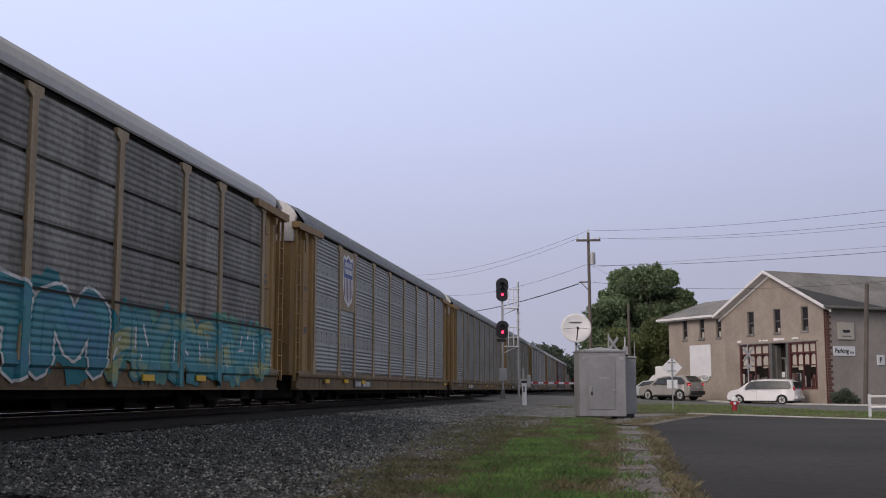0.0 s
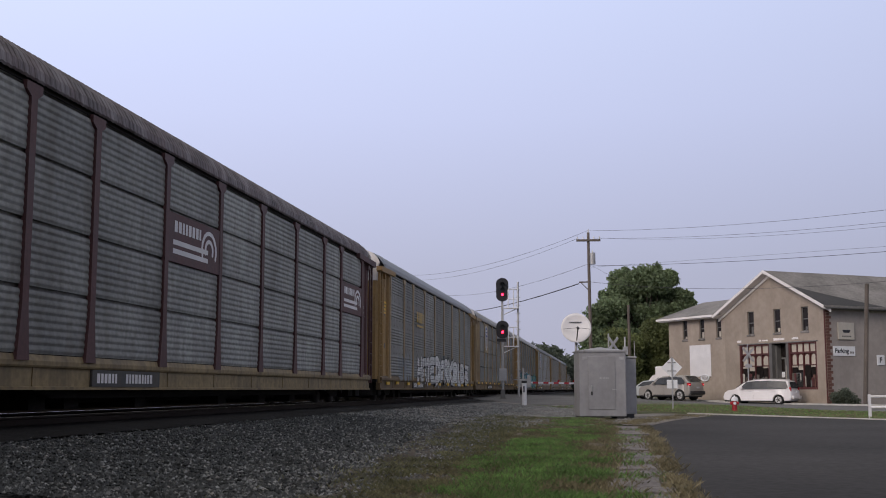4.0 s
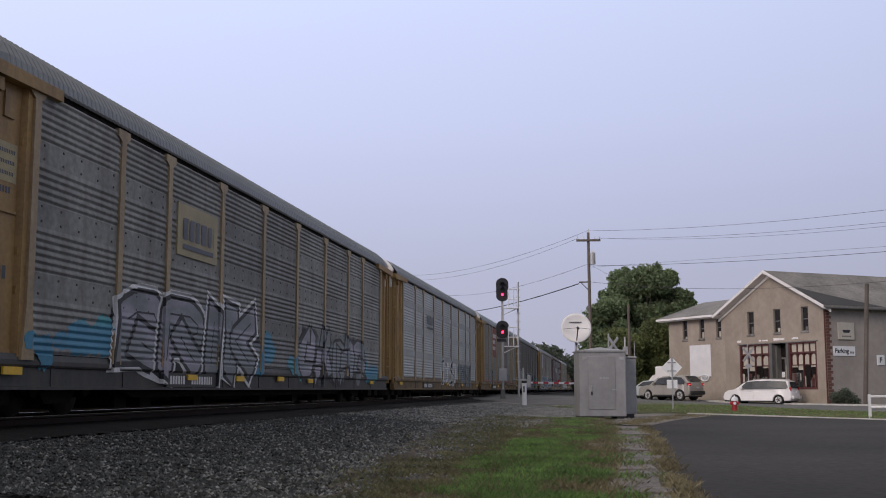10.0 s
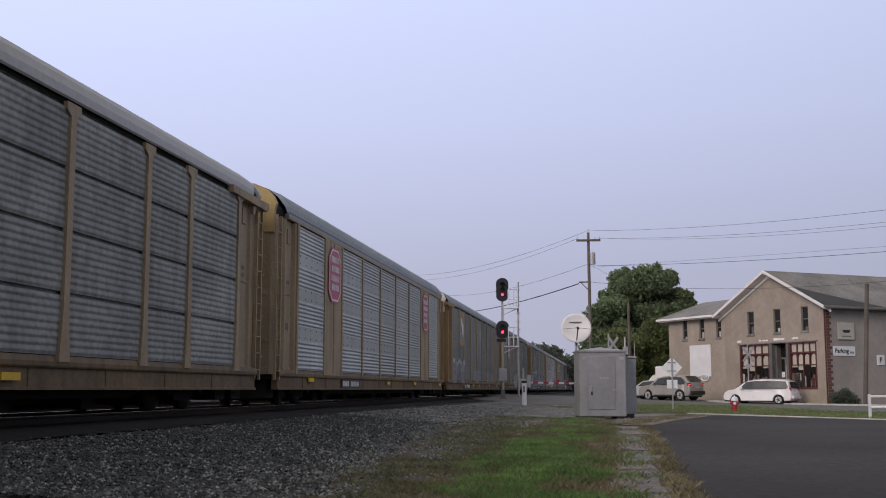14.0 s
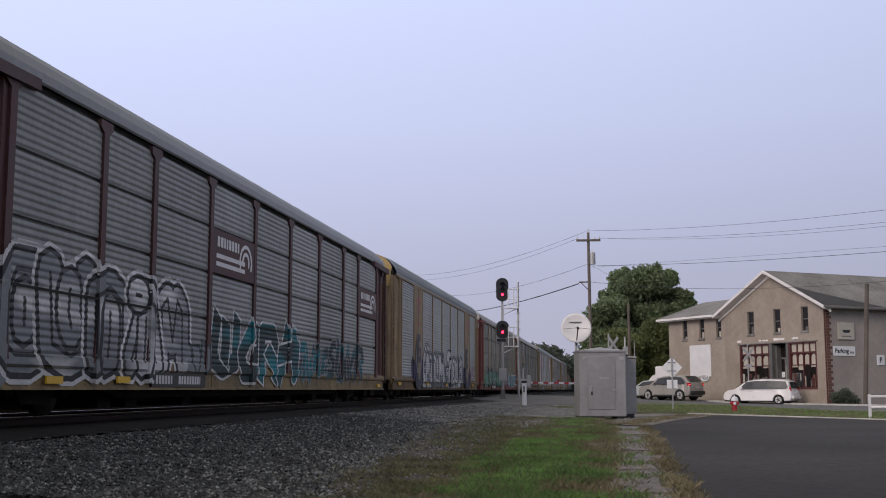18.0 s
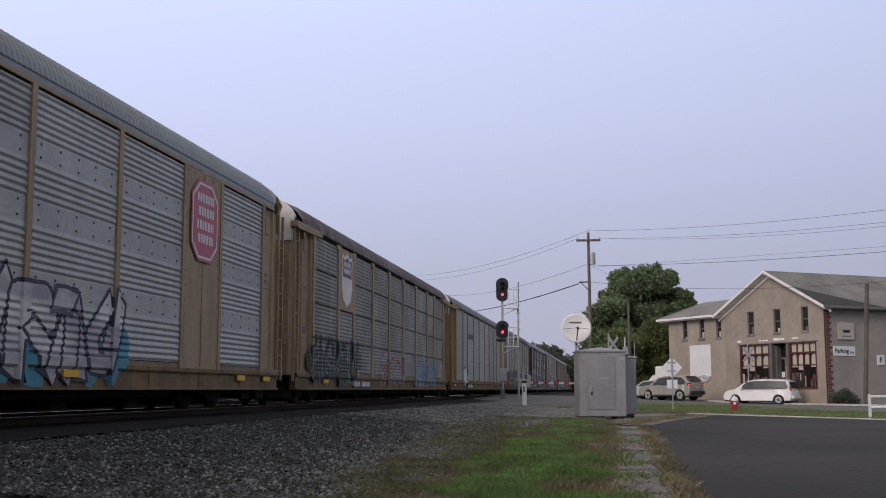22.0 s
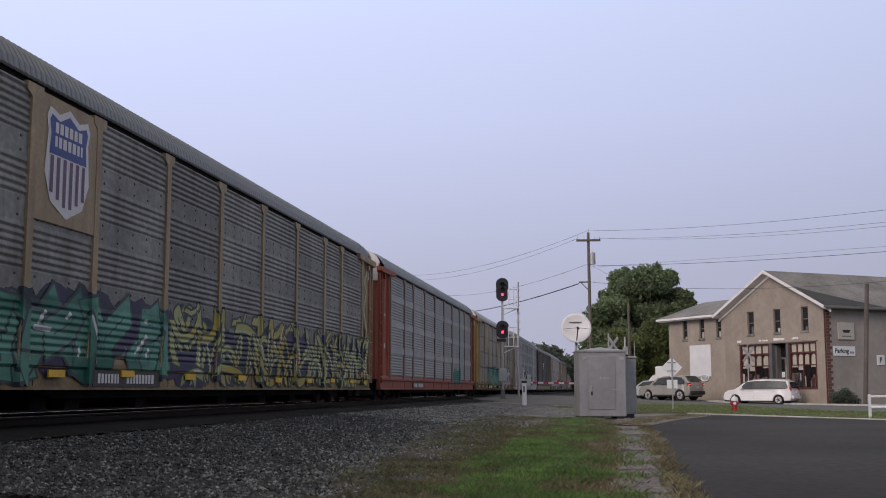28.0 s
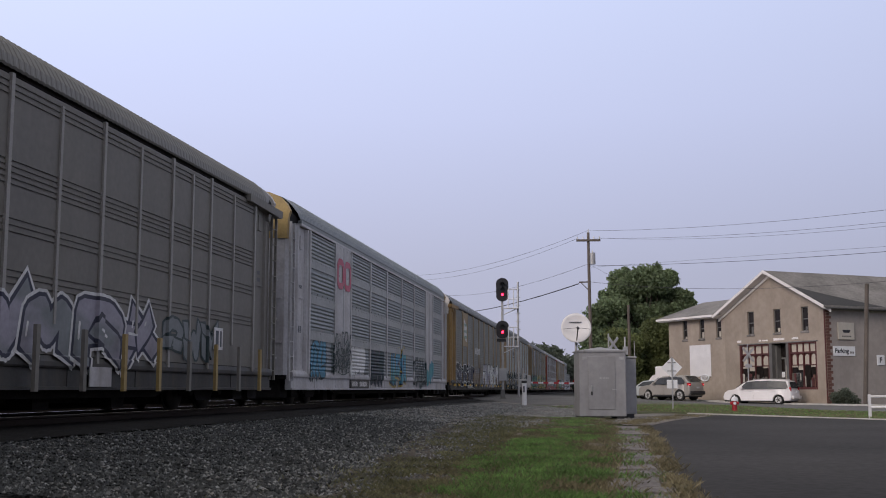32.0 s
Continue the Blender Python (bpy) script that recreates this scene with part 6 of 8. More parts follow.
def roof_mesh(ribbed):
    bm = B()
    sec = ROOF + [(-x, z) for x, z in ROOF[-2::-1]]
    ys, lift = [], []
    n = 170 if ribbed else 22
    p = 2 * (HALF - 0.95) / n
    for i in range(n):
        y = -(HALF - 0.95) + i * p
        for f, up in ((0, 0), (0.3, 0), (0.42, 1), (0.82, 1)):
            ys.append(y + f * p)
            lift.append(up * (0.010 if ribbed else 0.002))
    ys.append(HALF - 0.95)
    lift.append(0)
    cuts = [[(x * (1 + u * 0.4), y, z + u) for x, z in sec] for y, u in zip(ys, lift)]
    # the sheet is cut back at a slant towards the eaves at both ends
    def end(s):
        return [(x * 0.985, s * (HALF - 0.12 - 0.7 * min(1.0, max(0.0, (5.9 - z) / 0.6))), z - 0.02) for x, z in sec]
    return loft(bm, [end(-1)] + cuts + [end(1)])


def end_side_mesh():
    """The narrow blank wall beside an end door, with folded vertical edges; front end, street side."""
    bm = B()
    out = [(1.50, 11.85), (1.56, 11.85), (1.56, 12.06), (1.47, 12.1), (1.47, 12.72), (1.53, 12.76), (1.53, 12.84), (1.47, 12.88), (1.47, 13.2), (1.40, 13.24), (1.2, 13.24), (1.2, 11.85)]
    prism(bm, out, 0.86, 5.2, "z")
    box(bm, 1.45, 1.50, 12.14, 12.7, 1.0, 1.06)
    box(bm, 1.45, 1.50, 12.14, 12.7, 3.1, 3.14)
    box(bm, 1.46, 1.50, 12.3, 12.55, 4.55, 4.95)
    for z in (1.9, 2.5, 4.2):
        box(bm, 1.46, 1.52, 12.0, 12.1, z, z + 0.12)
    return bm


def header_mesh():
    bm = B()
    prism(bm, [(11.25, 5.12), (13.6, 5.06), (13.7, 5.1), (13.7, 5.27), (11.25, 5.3)], 1.44, 1.66)
    prism(bm, [(12.75, 5.06), (12.75, 4.86), (12.86, 4.86), (12.98, 5.06)], 1.48, 1.6)
    return bm


def door_mesh():
    """Folding end door below the pale band."""
    bm = B()
    pts = [(-1.42, 13.3), (-1.36, 13.5), (-1.0, 13.58), (-0.5, 13.58), (-0.48, 13.55), (-0.1, 13.55), (-0.08, 13.6), (0.08, 13.6), (0.1, 13.55), (0.48, 13.55), (0.5, 13.58), (1.0, 13.58), (1.36, 13.5), (1.42, 13.3)]
    prism(bm, pts, 0.86, 4.73, "z")
    for z in (1.75, 3.0):
        box(bm, -1.3, 1.3, 13.5, 13.594, z, z + 0.03)
    return bm


def door_top_mesh():
    """The upright end sheet that follows the roof's outline, with a folded seam and bolts."""
    half = [(1.43, 4.73), (1.46, 5.3)] + [(x * 0.975, 4.3 + (z - 4.3) * 0.992) for x, z in ROOF[2:]]
    bm = prism(B(), half + [(-x, z) for x, z in half[-2::-1]], 13.42, 13.565, "y")
    for x in (-0.72, 0.72):
        box(bm, x - 0.012, x + 0.012, 13.56, 13.585, 4.75, 5.93)
    for x in (-1.3, -0.6, 0.6, 1.3):
        for z in (4.85, 5.3):
            box(bm, x - 0.02, x + 0.02, 13.56, 13.58, z - 0.02, z + 0.02)
    return bm


def inner_mesh():
    """Near-black filling of the wagon, arched under the roof; the unlit inside is put into its colour."""
    bm = box(B(), -1.44, 1.44, -HALF + 0.5, HALF - 0.5, 0.87, 5.2)
    half = [(1.40, 5.2)] + [(x * 0.94, 5.2 + (z - 5.2) * 0.93) for x, z in ROOF[2:]]
    prism(bm, half + [(-x, z) for x, z in half[-2::-1]], -HALF + 0.25, HALF - 0.25, "y")
    return bm


def ladder_mesh():
    bm = B()
    for y in (13.22, 13.56):
        box(bm, 1.50, 1.56, y - 0.025, y + 0.025, 0.7, 5.2)
    z = 0.95
    while z < 5.1:
        rod(bm, (1.55, 13.22, z), (1.55, 13.56, z), 0.016, n=6)
        z += 0.42
    return bm


def sill_mesh():
    bm = B()
    out = [(1.36, 0.995), (1.545, 0.995), (1.575, 0.90), (1.575, 0.83), (1.56, 0.80), (1.52, 0.79), (1.52, 0.50), (1.56, 0.49), (1.56, 0.445), (1.36, 0.445)]
    prism(bm, out, -13.3, 13.3, "y")
    y = -11.0
    while y < 11.5:
        box(bm, 1.52, 1.533, y - 0.05, y + 0.05, 0.49, 0.80)
        y += 2.4
    return bm


def under_mesh():
    bm = B()
    box(bm, -1.4, 1.4, -13.4, 13.4, 0.74, 0.86)
    prism(bm, [(-13.0, 0.74), (-8.0, 0.5), (-7.0, 0.2), (7.0, 0.2), (8.0, 0.5), (13.0, 0.74)], -0.35, 0.35)
    for s in (-1, 1):
        prism(bm, [(-8.2, 0.5), (-7.4, 0.3), (7.4, 0.3), (8.2, 0.5)], s * 1.1, s * 1.16)
    # brake rigging, tanks and cross bearers hang low between the bogies
    prism(bm, [(-8.6, 0.74), (-8.2, 0.2), (-7.6, 0.06), (7.6, 0.06), (8.2, 0.2), (8.6, 0.74)], -0.5, -0.42)
    for y in (-7.2, -6.1, -3.4, 1.0, 3.9, 6.6):
        box(bm, -0.9, 0.8, y - 0.25, y + 0.25, 0.1, 0.74)
    for y in (-12.9, -11.9, 11.9, 12.9):
        box(bm, -1.2, 1.2, y - 0.3, y + 0.3, 0.22, 0.8)
    for y in (-5, -2.4, 0.2, 2.8, 5.2):
        box(bm, -1.36, 1.36, y - 0.06, y + 0.06, 0.5, 0.75)
    rod(bm, (0.75, -3.2, 0.45), (0.75, -1.4, 0.45), 0.22, n=12)
    box(bm, 0.55, 0.95, 1.4, 2.0, 0.3, 0.7)
    rod(bm, (1.1, -9, 0.6), (1.1, 9, 0.6), 0.03, n=6)
    return bm


def bogie_frame_mesh():
    bm = B()
    for s in (-1, 1):
        pts = [(-1.2, 0.5), (-1.1, 0.62), (-0.5, 0.62), (-0.35, 0.78), (0.35, 0.78), (0.5, 0.62), (1.1, 0.62), (1.2, 0.5), (1.05, 0.36),
               (0.62, 0.42), (0.42, 0.2), (-0.42, 0.2), (-0.62, 0.42), (-1.05, 0.36)]
        prism(bm, pts, s * 0.93, s * 1.10)
        for y in (-0.86, 0.86):
            rod(bm, (s * 0.9, y, 0.42), (s * 1.16, y, 0.42), 0.13, n=10)
        for y in (-0.17, 0, 0.17):
            rod(bm, (s * 1.0, y, 0.24), (s * 1.0, y, 0.6), 0.07, n=8)
    box(bm, -1.1, 1.1, -0.2, 0.2, 0.5, 0.72)
    box(bm, -0.6, 0.6, -1.25, 1.25, 0.12, 0.6)
    return bm


def wheelset_mesh():
    bm = B()
    rod(bm, (-1.0, 0, 0), (1.0, 0, 0), 0.08, n=8)
    for s in (-1, 1):
        rod(bm, (s * 0.68, 0, 0), (s * 0.80, 0, 0), 0.42, n=24)
        rod(bm, (s * 0.66, 0, 0), (s * 0.69, 0, 0), 0.45, n=24)
        rod(bm, (s * 0.79, 0, 0), (s * 0.82, 0, 0), 0.17, n=12)
    return bm


def brake_wheel_mesh():
    bm = B()
    for i in range(12):
        a, b = 2 * math.pi * i / 12, 2 * math.pi * (i + 1) / 12
        rod(bm, (0.9 + 0.24 * math.cos(a), 13.72, 2.0 + 0.24 * math.sin(a)), (0.9 + 0.24 * math.cos(b), 13.72, 2.0 + 0.24 * math.sin(b)), 0.018, n=5)
    for a in (0, 2.1, 4.2):
        rod(bm, (0.9, 13.7, 2.0), (0.9 + 0.24 * math.cos(a), 13.72, 2.0 + 0.24 * math.sin(a)), 0.014, n=5)
    rod(bm, (0.9, 13.55, 2.0), (0.9, 13.74, 2.0), 0.04, n=8)
    return bm


def coupler_mesh():
    bm = B()
    box(bm, -0.1, 0.1, 13.2, 14.05, 0.62, 0.84, 0.02)
    box(bm, -0.16, 0.14, 13.95, 14.3, 0.56, 0.9, 0.04)
    rod(bm, (0.35, 13.5, 0.7), (0.4, 14.1, 0.35), 0.03, n=6)
    return bm


def relief(car):
    """The side's outline as two lists, heights and depths, without the open slots: sill, then the panel."""
    pts = [(0.016, 0.44), (0.016, 0.49), (-0.02, 0.5), (-0.02, 0.785), (0.032, 0.835), (0.032, 0.985)] + [(max(0.0, d), z) for d, z in panel_profile(car["panel_style"])]
    if car["strips"]:
        pts = [(0.048 if any(a - 0.01 < z < a + 0.28 for a in (1.94, 3.02, 4.1)) else d, z) for d, z in pts]
    return [z for d, z in pts], [d for d, z in pts]


def coat(name, bm, material, parent, car):
    """A film of paint laid over the ribs and posts of a wagon's side."""
    zs, ds = relief(car)
    for v in bm.verts:
        v.co.z = max(v.co.z, 0.475)
    top, low = max(v.co.z for v in bm.verts), min(v.co.z for v in bm.verts)
    fore, aft = max(v.co.y for v in bm.verts), min(v.co.y for v in bm.verts)
    blank = car["blank"]
    raised = [(y - 0.105, y + 0.105, 0.058) for y in BAYS] + [(BAYS[k], BAYS[k + 1], 0.046) for k in (1, 7) if blank]
    for z in sorted(set(round(q, 3) for q in zs)):
        if low < z < top:
            bmesh.ops.bisect_plane(bm, geom=bm.verts[:] + bm.edges[:] + bm.faces[:], dist=1e-5, plane_co=(0, 0, z), plane_no=(0, 0, 1))
    for a, b, d in raised:
        for y in (a - 0.012, a, b, b + 0.012):
            if aft < y < fore:
                bmesh.ops.bisect_plane(bm, geom=bm.verts[:] + bm.edges[:] + bm.faces[:], dist=1e-5, plane_co=(0, y, 0), plane_no=(0, 1, 0))
    for v in bm.verts:
        d = float(np.interp(v.co.z, zs, ds))
        for a, b, up in raised:
            if a - 0.003 <= v.co.y <= b + 0.003:
                d = max(d, up)
        v.co.x += d
    return part(name, bm, material, parent)


def ribbon(bm, pts, w, x, chisel=0.0):
    """A thick brush stroke along pts (y, z) with round or chiselled ends, at distance x from the wagon's middle."""
    pts = [Vector(p) for p in pts]
    for k, (a, b) in enumerate(zip(pts, pts[1:])):
        d = b - a
        if d.length < 1e-4:
            continue
        d.normalize()
        nrm = Vector((-d.y, d.x)) * w / 2
        ring = [a + nrm]
        if chisel and k == 0:
            ring += [a + nrm - d * max(0.0, w / 2 - chisel), a - nrm - d * (w / 2 + chisel)]
        else:
            ring += [a + nrm * math.cos(math.pi * i / 4) - d * (w / 2) * math.sin(math.pi * i / 4) for i in (1, 2, 3)]
        ring += [a - nrm, b - nrm]
        if chisel and k == len(pts) - 2:
            ring += [b - nrm + d * max(0.0, w / 2 - chisel), b + nrm + d * (w / 2 + chisel)]
        else:
            ring += [b - nrm * math.cos(math.pi * i / 4) + d * (w / 2) * math.sin(math.pi * i / 4) for i in (1, 2, 3)]
        ring.append(b + nrm)
        bm.faces.new([bm.verts.new((x + k * 0.00004, p.x, p.y)) for p in ring])


def blot(bm, y, z, ry, rz, x, rnd, n=18, rough=0.16):
    ring = []
    for i in range(n):
        a = 2 * math.pi * i / n
        k = 1 + rnd.uniform(-rough, rough)
        ring.append(bm.verts.new((x, y + ry * k * math.cos(a), max(0.47, z + rz * k * math.sin(a)))))
    bm.faces.new(ring)


def blend(first, second, third):
    """Spray paint that fades between three colours in soft level bands."""
    key = "_".join(("fade", first, second, third))
    if key not in M:
        M[key] = spray("spray_fade_" + first[2:] + "_" + second[2:] + "_" + third[2:], PAINT[first], PAINT[second], PAINT[third])
    return M[key]


# Strokes on a grid 4 wide and 6 high: capitals where words can be read, small letters for bent forms that spell nothing.
GLYPH = {"H": "00-06 03-43 40-46", "A": "00-16-36-40 12-32", "T": "06-46 26-20", "E": "46-06-00-40 03-33", "D": "00-06-26-44-42-20-00", "R": "00-06-36-45-44-33-03 23-40",
         "K": "00-06 46-13-40", "S": "45-36-16-05-04-13-33-42-41-30-10-01", "I": "20-26", "C": "45-36-16-05-01-10-30-41", "N": "00-06-40-46", "O": "10-01-05-16-36-45-41-30-10",
         "U": "06-01-10-30-41-46", "P": "00-06-36-45-44-33-03", "a": "00-05-26-45-40 24-20", "b": "06-01-20-41-46 25-22", "c": "16-00 03-33-41 36-23", "d": "46-16-04-13-32-20-00 41-46",
         "e": "00-06-36-44-13 23-41-40", "f": "06-12-20-32-46 24-36", "g": "26-03-10-30-43 33-43-46", "h": "00-26-40 20-24 06-16", "i": "06-20-23-46 00-03", "j": "00-16 03-34 36-40-44",
         "m": "00-05-16-22-36-45-40", "o": "10-01-04-16-36-44-41-30-10 24-22", "q": "05-16-36-44-32-02 22-41", "w": "06-10-24-30-46 00-02"}


def forms(rnd, text, y0, y1, z0, z1, slant, wob):
    """Each sign of the text as lists of bent strokes on the wagon's side."""
    n, h = len(text), z1 - z0
    step = (y1 - y0) / n
    for i, ch in enumerate(text):
        yc, w = y0 + (i + 0.5) * step + wob * step * rnd.uniform(-0.15, 0.15), step * (0.40 + wob * rnd.uniform(-0.06, 0.06))
        zb, hh = z0 + h * wob * rnd.uniform(0.0, 0.12), h * (1 - wob * rnd.uniform(0.0, 0.2))
        lean, out = slant + wob * rnd.uniform(-0.18, 0.18), []
        for run in GLYPH[ch].split():
            pts = [(int(q[0]) / 2 - 1, int(q[1]) / 6) for q in run.split("-")]
            if len(pts) == 2:
                # straight strokes get a slight bow
                (a, b), (p, q) = pts
                bow = wob * rnd.uniform(-0.16, 0.16)
                pts = [(a, b), ((a + p) / 2 + bow, (b + q) / 2 + bow * 0.3), (p, q)]
            out.append([(yc + w * (u + wob * rnd.uniform(-0.1, 0.1)) + lean * hh * (v - 0.5), max(0.56, zb + hh * min(1.0, max(0.0, v + wob * rnd.uniform(-0.05, 0.05))))) for u, v in pts])
        yield step, out


def cloud(car, rnd, y0, y1, z0, z1, colours, x):
    """Soft-edged sprayed ground behind the letters."""
    h, bm = z1 - z0, B()
    n = max(4, int((y1 - y0) / h * 4))
    for i in range(n):
        blot(bm, y0 + (y1 - y0) * (i + 0.5) / n + rnd.uniform(-0.2, 0.2), z0 + h * rnd.uniform(0.3, 0.72), h * rnd.uniform(0.22, 0.4), h * rnd.uniform(0.22, 0.42), x - (i % 9) * 0.0003, rnd, 22, 0.14)
    coat("painted_cloud", bm, blend(*colours), car, car)


def tag(car, seed, y0, y1, z0, z1, fill, fat=0.1):
    """A quick thin signature of bent strokes with a sweep under it."""
    rnd, bm = random.Random(seed), B()
    h = z1 - z0
    n = max(2, round((y1 - y0) / (h * 0.5)))
    text = "".join(rnd.choice("abcdefghijmoqw") for _ in range(n))
    for k, (step, runs) in enumerate(forms(rnd, text, y0, y1, z0, z1, 0.15, 1.2)):
        for p in runs:
            ribbon(bm, p, 0.035 + 0.3 * fat * rnd.uniform(0.3, 0.6), SIDE + 0.006 + 0.0006 * k)
    ribbon(bm, [(y0 + (y1 - y0) * k / 6, max(0.55, z0 + 0.04 + 0.06 * math.sin(k * 1.3))) for k in range(2, 7)], 0.03, SIDE + 0.0052)
    coat("painted_outline", bm, M[fill], car, car)


def slots(car, y0, y1, z1, x):
    """Near-black strips laid over the paint between stacked sheets: the open slots' shade as colour."""
    if car["panel_style"] == "sheets":
        for k in (1, 2):
            z = Z0 + (Z1 - Z0) / 4 * k
            if z < z1:
                part("sheet_slot", box(B(), x, x + 0.002, y0 - 0.1, y1 + 0.1, z - 0.062, z - 0.014), M["core"], car)


def piece(car, seed, y0, y1, z0, z1, text, fill, line, back="", shine="", lower="", w=0.2, rim=0.05, halo="", slant=0.1, wob=1.0, seam=0.0, over=0.0):
    """A painted row of fat signs: halo, outline, fill, inner seams and glints. w is the stroke's width as a share of a sign's width."""
    rnd = random.Random(seed)
    h, x = z1 - z0, SIDE + 0.0062 + over
    if back:
        cloud(car, rnd, y0, y1, z0, z1, (back, line if line != "g_white" else back, back), x - 0.0005)
    paint = blend(fill, lower or fill, fill)
    tw = min((y1 - y0) / len(text) * w, h * 0.36)
    rim = 0.022 + rim if rim > 0.015 else rim
    inset = tw * 0.5 + rim
    for i, (step, runs) in enumerate(forms(rnd, text, y0, y1, z0 + inset, z1 - inset, slant, wob)):
        bh, bl, bf, bs = B(), B(), B(), B()
        lx = x + (i % 4) * 0.0048
        for k, p in enumerate(runs):
            ww = tw * rnd.uniform(0.85, 1.1)
            ch = 0.0 if seam >= 0.05 else min(0.09, ww * rnd.uniform(0.18, 0.42))
            if halo:
                ribbon(bh, p, ww + 3.6 * rim, lx, ch)
            ribbon(bl, p, ww + 2 * rim, lx + 0.0008 + 0.0012 * k, ch)
            ribbon(bf, p, ww, lx + 0.0014 + 0.0012 * k, ch)
            if seam and ww > 0.2:
                ribbon(bl, p, seam, lx + 0.0018 + 0.0012 * k)
            if shine and ww > 0.1:
                (a, b), (e, f) = p[0], p[1]
                ribbon(bs, [(a + (e - a) * q - ww * 0.22, b + (f - b) * q + ww * 0.1) for q in (0.15, 0.6)], ww * 0.13, lx + 0.0046)
        if halo:
            coat("painted_halo", bh, M[halo], car, car)
        else:
            bh.free()
        outline = coat("painted_outline", bl, M[line], car, car)
        coat("painted_letter", bf, paint, outline, car)
        if shine:
            coat("painted_highlight", bs, M[shine], outline, car)
        else:
            bs.free()
    slots(car, y0, y1, z1, SIDE + 0.062)


def bubbles(car, seed, cells, z0, z1, fill, line, thin=0.04):
    """Dark swelling signs with thin pale outlines: a round foot, and a horned or arched head over it. cells are (start, end)."""
    rnd, h = random.Random(seed), z1 - z0
    for i, (a, b) in enumerate(cells):
        w, yc = (b - a) / 2, (a + b) / 2
        x = SIDE + 0.0062 + (i % 3) * 0.004
        mid = z0 + h * rnd.uniform(0.5, 0.6)
        foot = [(yc - w, z0), (yc - w * 0.98, z0 + h * 0.25)]
        foot += [(yc - w * 0.92 * math.cos(math.pi * k / 6), z0 + h * 0.3 + (mid - z0 - h * 0.3) * math.sin(math.pi * k / 6)) for k in range(7)]
        foot += [(yc + w * 0.98, z0 + h * 0.25), (yc + w, z0)]
        top, lo = z1 - h * rnd.uniform(0, 0.08), z0 + h * 0.42
        if i % 3 == 1:
            head = [(yc - w * 0.7, lo)] + [(yc - w * 0.75 * math.cos(math.pi * k / 6), top - h * 0.2 + h * 0.2 * math.sin(math.pi * k / 6)) for k in range(7)] + [(yc + w * 0.62, lo)]
        else:
            head = [(yc - w * 0.72, lo), (yc - w * 0.84, top), (yc - w * 0.6, top - h * 0.12), (yc + w * 0.1, top - h * 0.15), (yc + w * 0.4, top - h * 0.02), (yc + w * 0.5, top - h * 0.2), (yc + w * 0.8, top - h * 0.14), (yc + w * 0.66, lo)]
        bl, bf = B(), B()
        flat(bf, head, x)
        flat(bf, foot, x + 0.0012)
        ribbon(bl, head, thin, x + 0.0006)
        ribbon(bl, foot, thin, x + 0.0018)
        lean = rnd.uniform(-0.1, 0.1) * w
        ribbon(bl, [(yc - 0.2 * w, mid - 0.03 * h), (yc + 0.12 * w + lean, z0 + h * 0.3), (yc + 0.3 * w, mid - 0.06 * h)], thin * 0.8, x + 0.0024)
        if i % 3 == 1:
            ribbon(bl, [(yc + 0.1 * w, top - 0.1 * h), (yc + 0.06 * w, mid + 0.05 * h)], thin * 0.8, x + 0.0024)
        shape = coat("painted_letter", bf, blend(fill, "g_black", fill), car, car)
        coat("painted_outline", bl, M[line], shape, car)


def wild(car, seed, y0, y1, z0, z1, fill, line, back="", shine="", lower=""):
    """A dense painted piece of interwoven curved bands over a sprayed cloud."""
    rnd = random.Random(seed)
    h = z1 - z0
    x = SIDE + 0.0062
    if back:
        bm = B()
        n = int((y1 - y0) / h * 5)
        for i in range(n):
            blot(bm, y0 + (y1 - y0) * i / n + rnd.uniform(-0.2, 0.2), z0 + h * rnd.uniform(0.3, 0.75), h * rnd.uniform(0.2, 0.36), h * rnd.uniform(0.2, 0.4), x - 0.005 - (i % 9) * 0.0003, rnd, 20, 0.3)
        coat("painted_cloud", bm, blend(back, line, back), car, car)
    n = int((y1 - y0) / h * 8.5)
    bl, bf, bs = B(), B(), B()
    for i in range(n):
        u, v = y0 + (y1 - y0) * (i + rnd.random()) / n, z0 + h * rnd.choice((0.06, 0.1, 0.9, 0.5)) * rnd.uniform(0.8, 1.1)
        d = rnd.choice((1.2, 1.9, 0.2, 2.8)) if v < z0 + h * 0.6 else rnd.choice((-1.2, -1.9, -0.3))
        bend, p = rnd.uniform(-0.45, 0.45), [(u, v)]
        ln = h * rnd.uniform(0.12, 0.19)
        for k in range(rnd.choice((5, 6, 7))):
            d += bend + rnd.uniform(-0.12, 0.12)
            u, v = u + ln * math.cos(d), v + ln * math.sin(d)
            if not z0 + 0.04 < v < z1 + 0.1 * h or not y0 - 0.3 < u < y1 + 0.3:
                bend, d = -bend, d + 1.4
                u, v = p[-1][0] + ln * 0.5 * math.cos(d), min(max(p[-1][1] + ln * 0.5 * math.sin(d), z0 + 0.04), z1)
            p.append((u, v))
        w = h * rnd.uniform(0.05, 0.14)
        p = [(a, max(0.5 + w * 0.7, b)) for a, b in p]
        lx = x + 0.0004 * i
        ribbon(bl, p, w + 0.07 * h, lx, w * 0.45)
        ribbon(bf, p, w, lx + 0.0003, w * 0.45)
        if i % 2:
            ribbon(bs, [(a + w * 0.2, b + w * 0.2) for a, b in p[1:4]], w * 0.22, lx + 0.0006)
    outline = coat("painted_outline", bl, M[line], car, car)
    coat("painted_letter", bf, blend(fill, lower or fill, fill), outline, car)
    if shine:
        coat("painted_highlight", bs, M[shine], outline, car)
    else:
        bs.free()
    slots(car, y0, y1, z1, x + 0.0004 * n + 0.036)


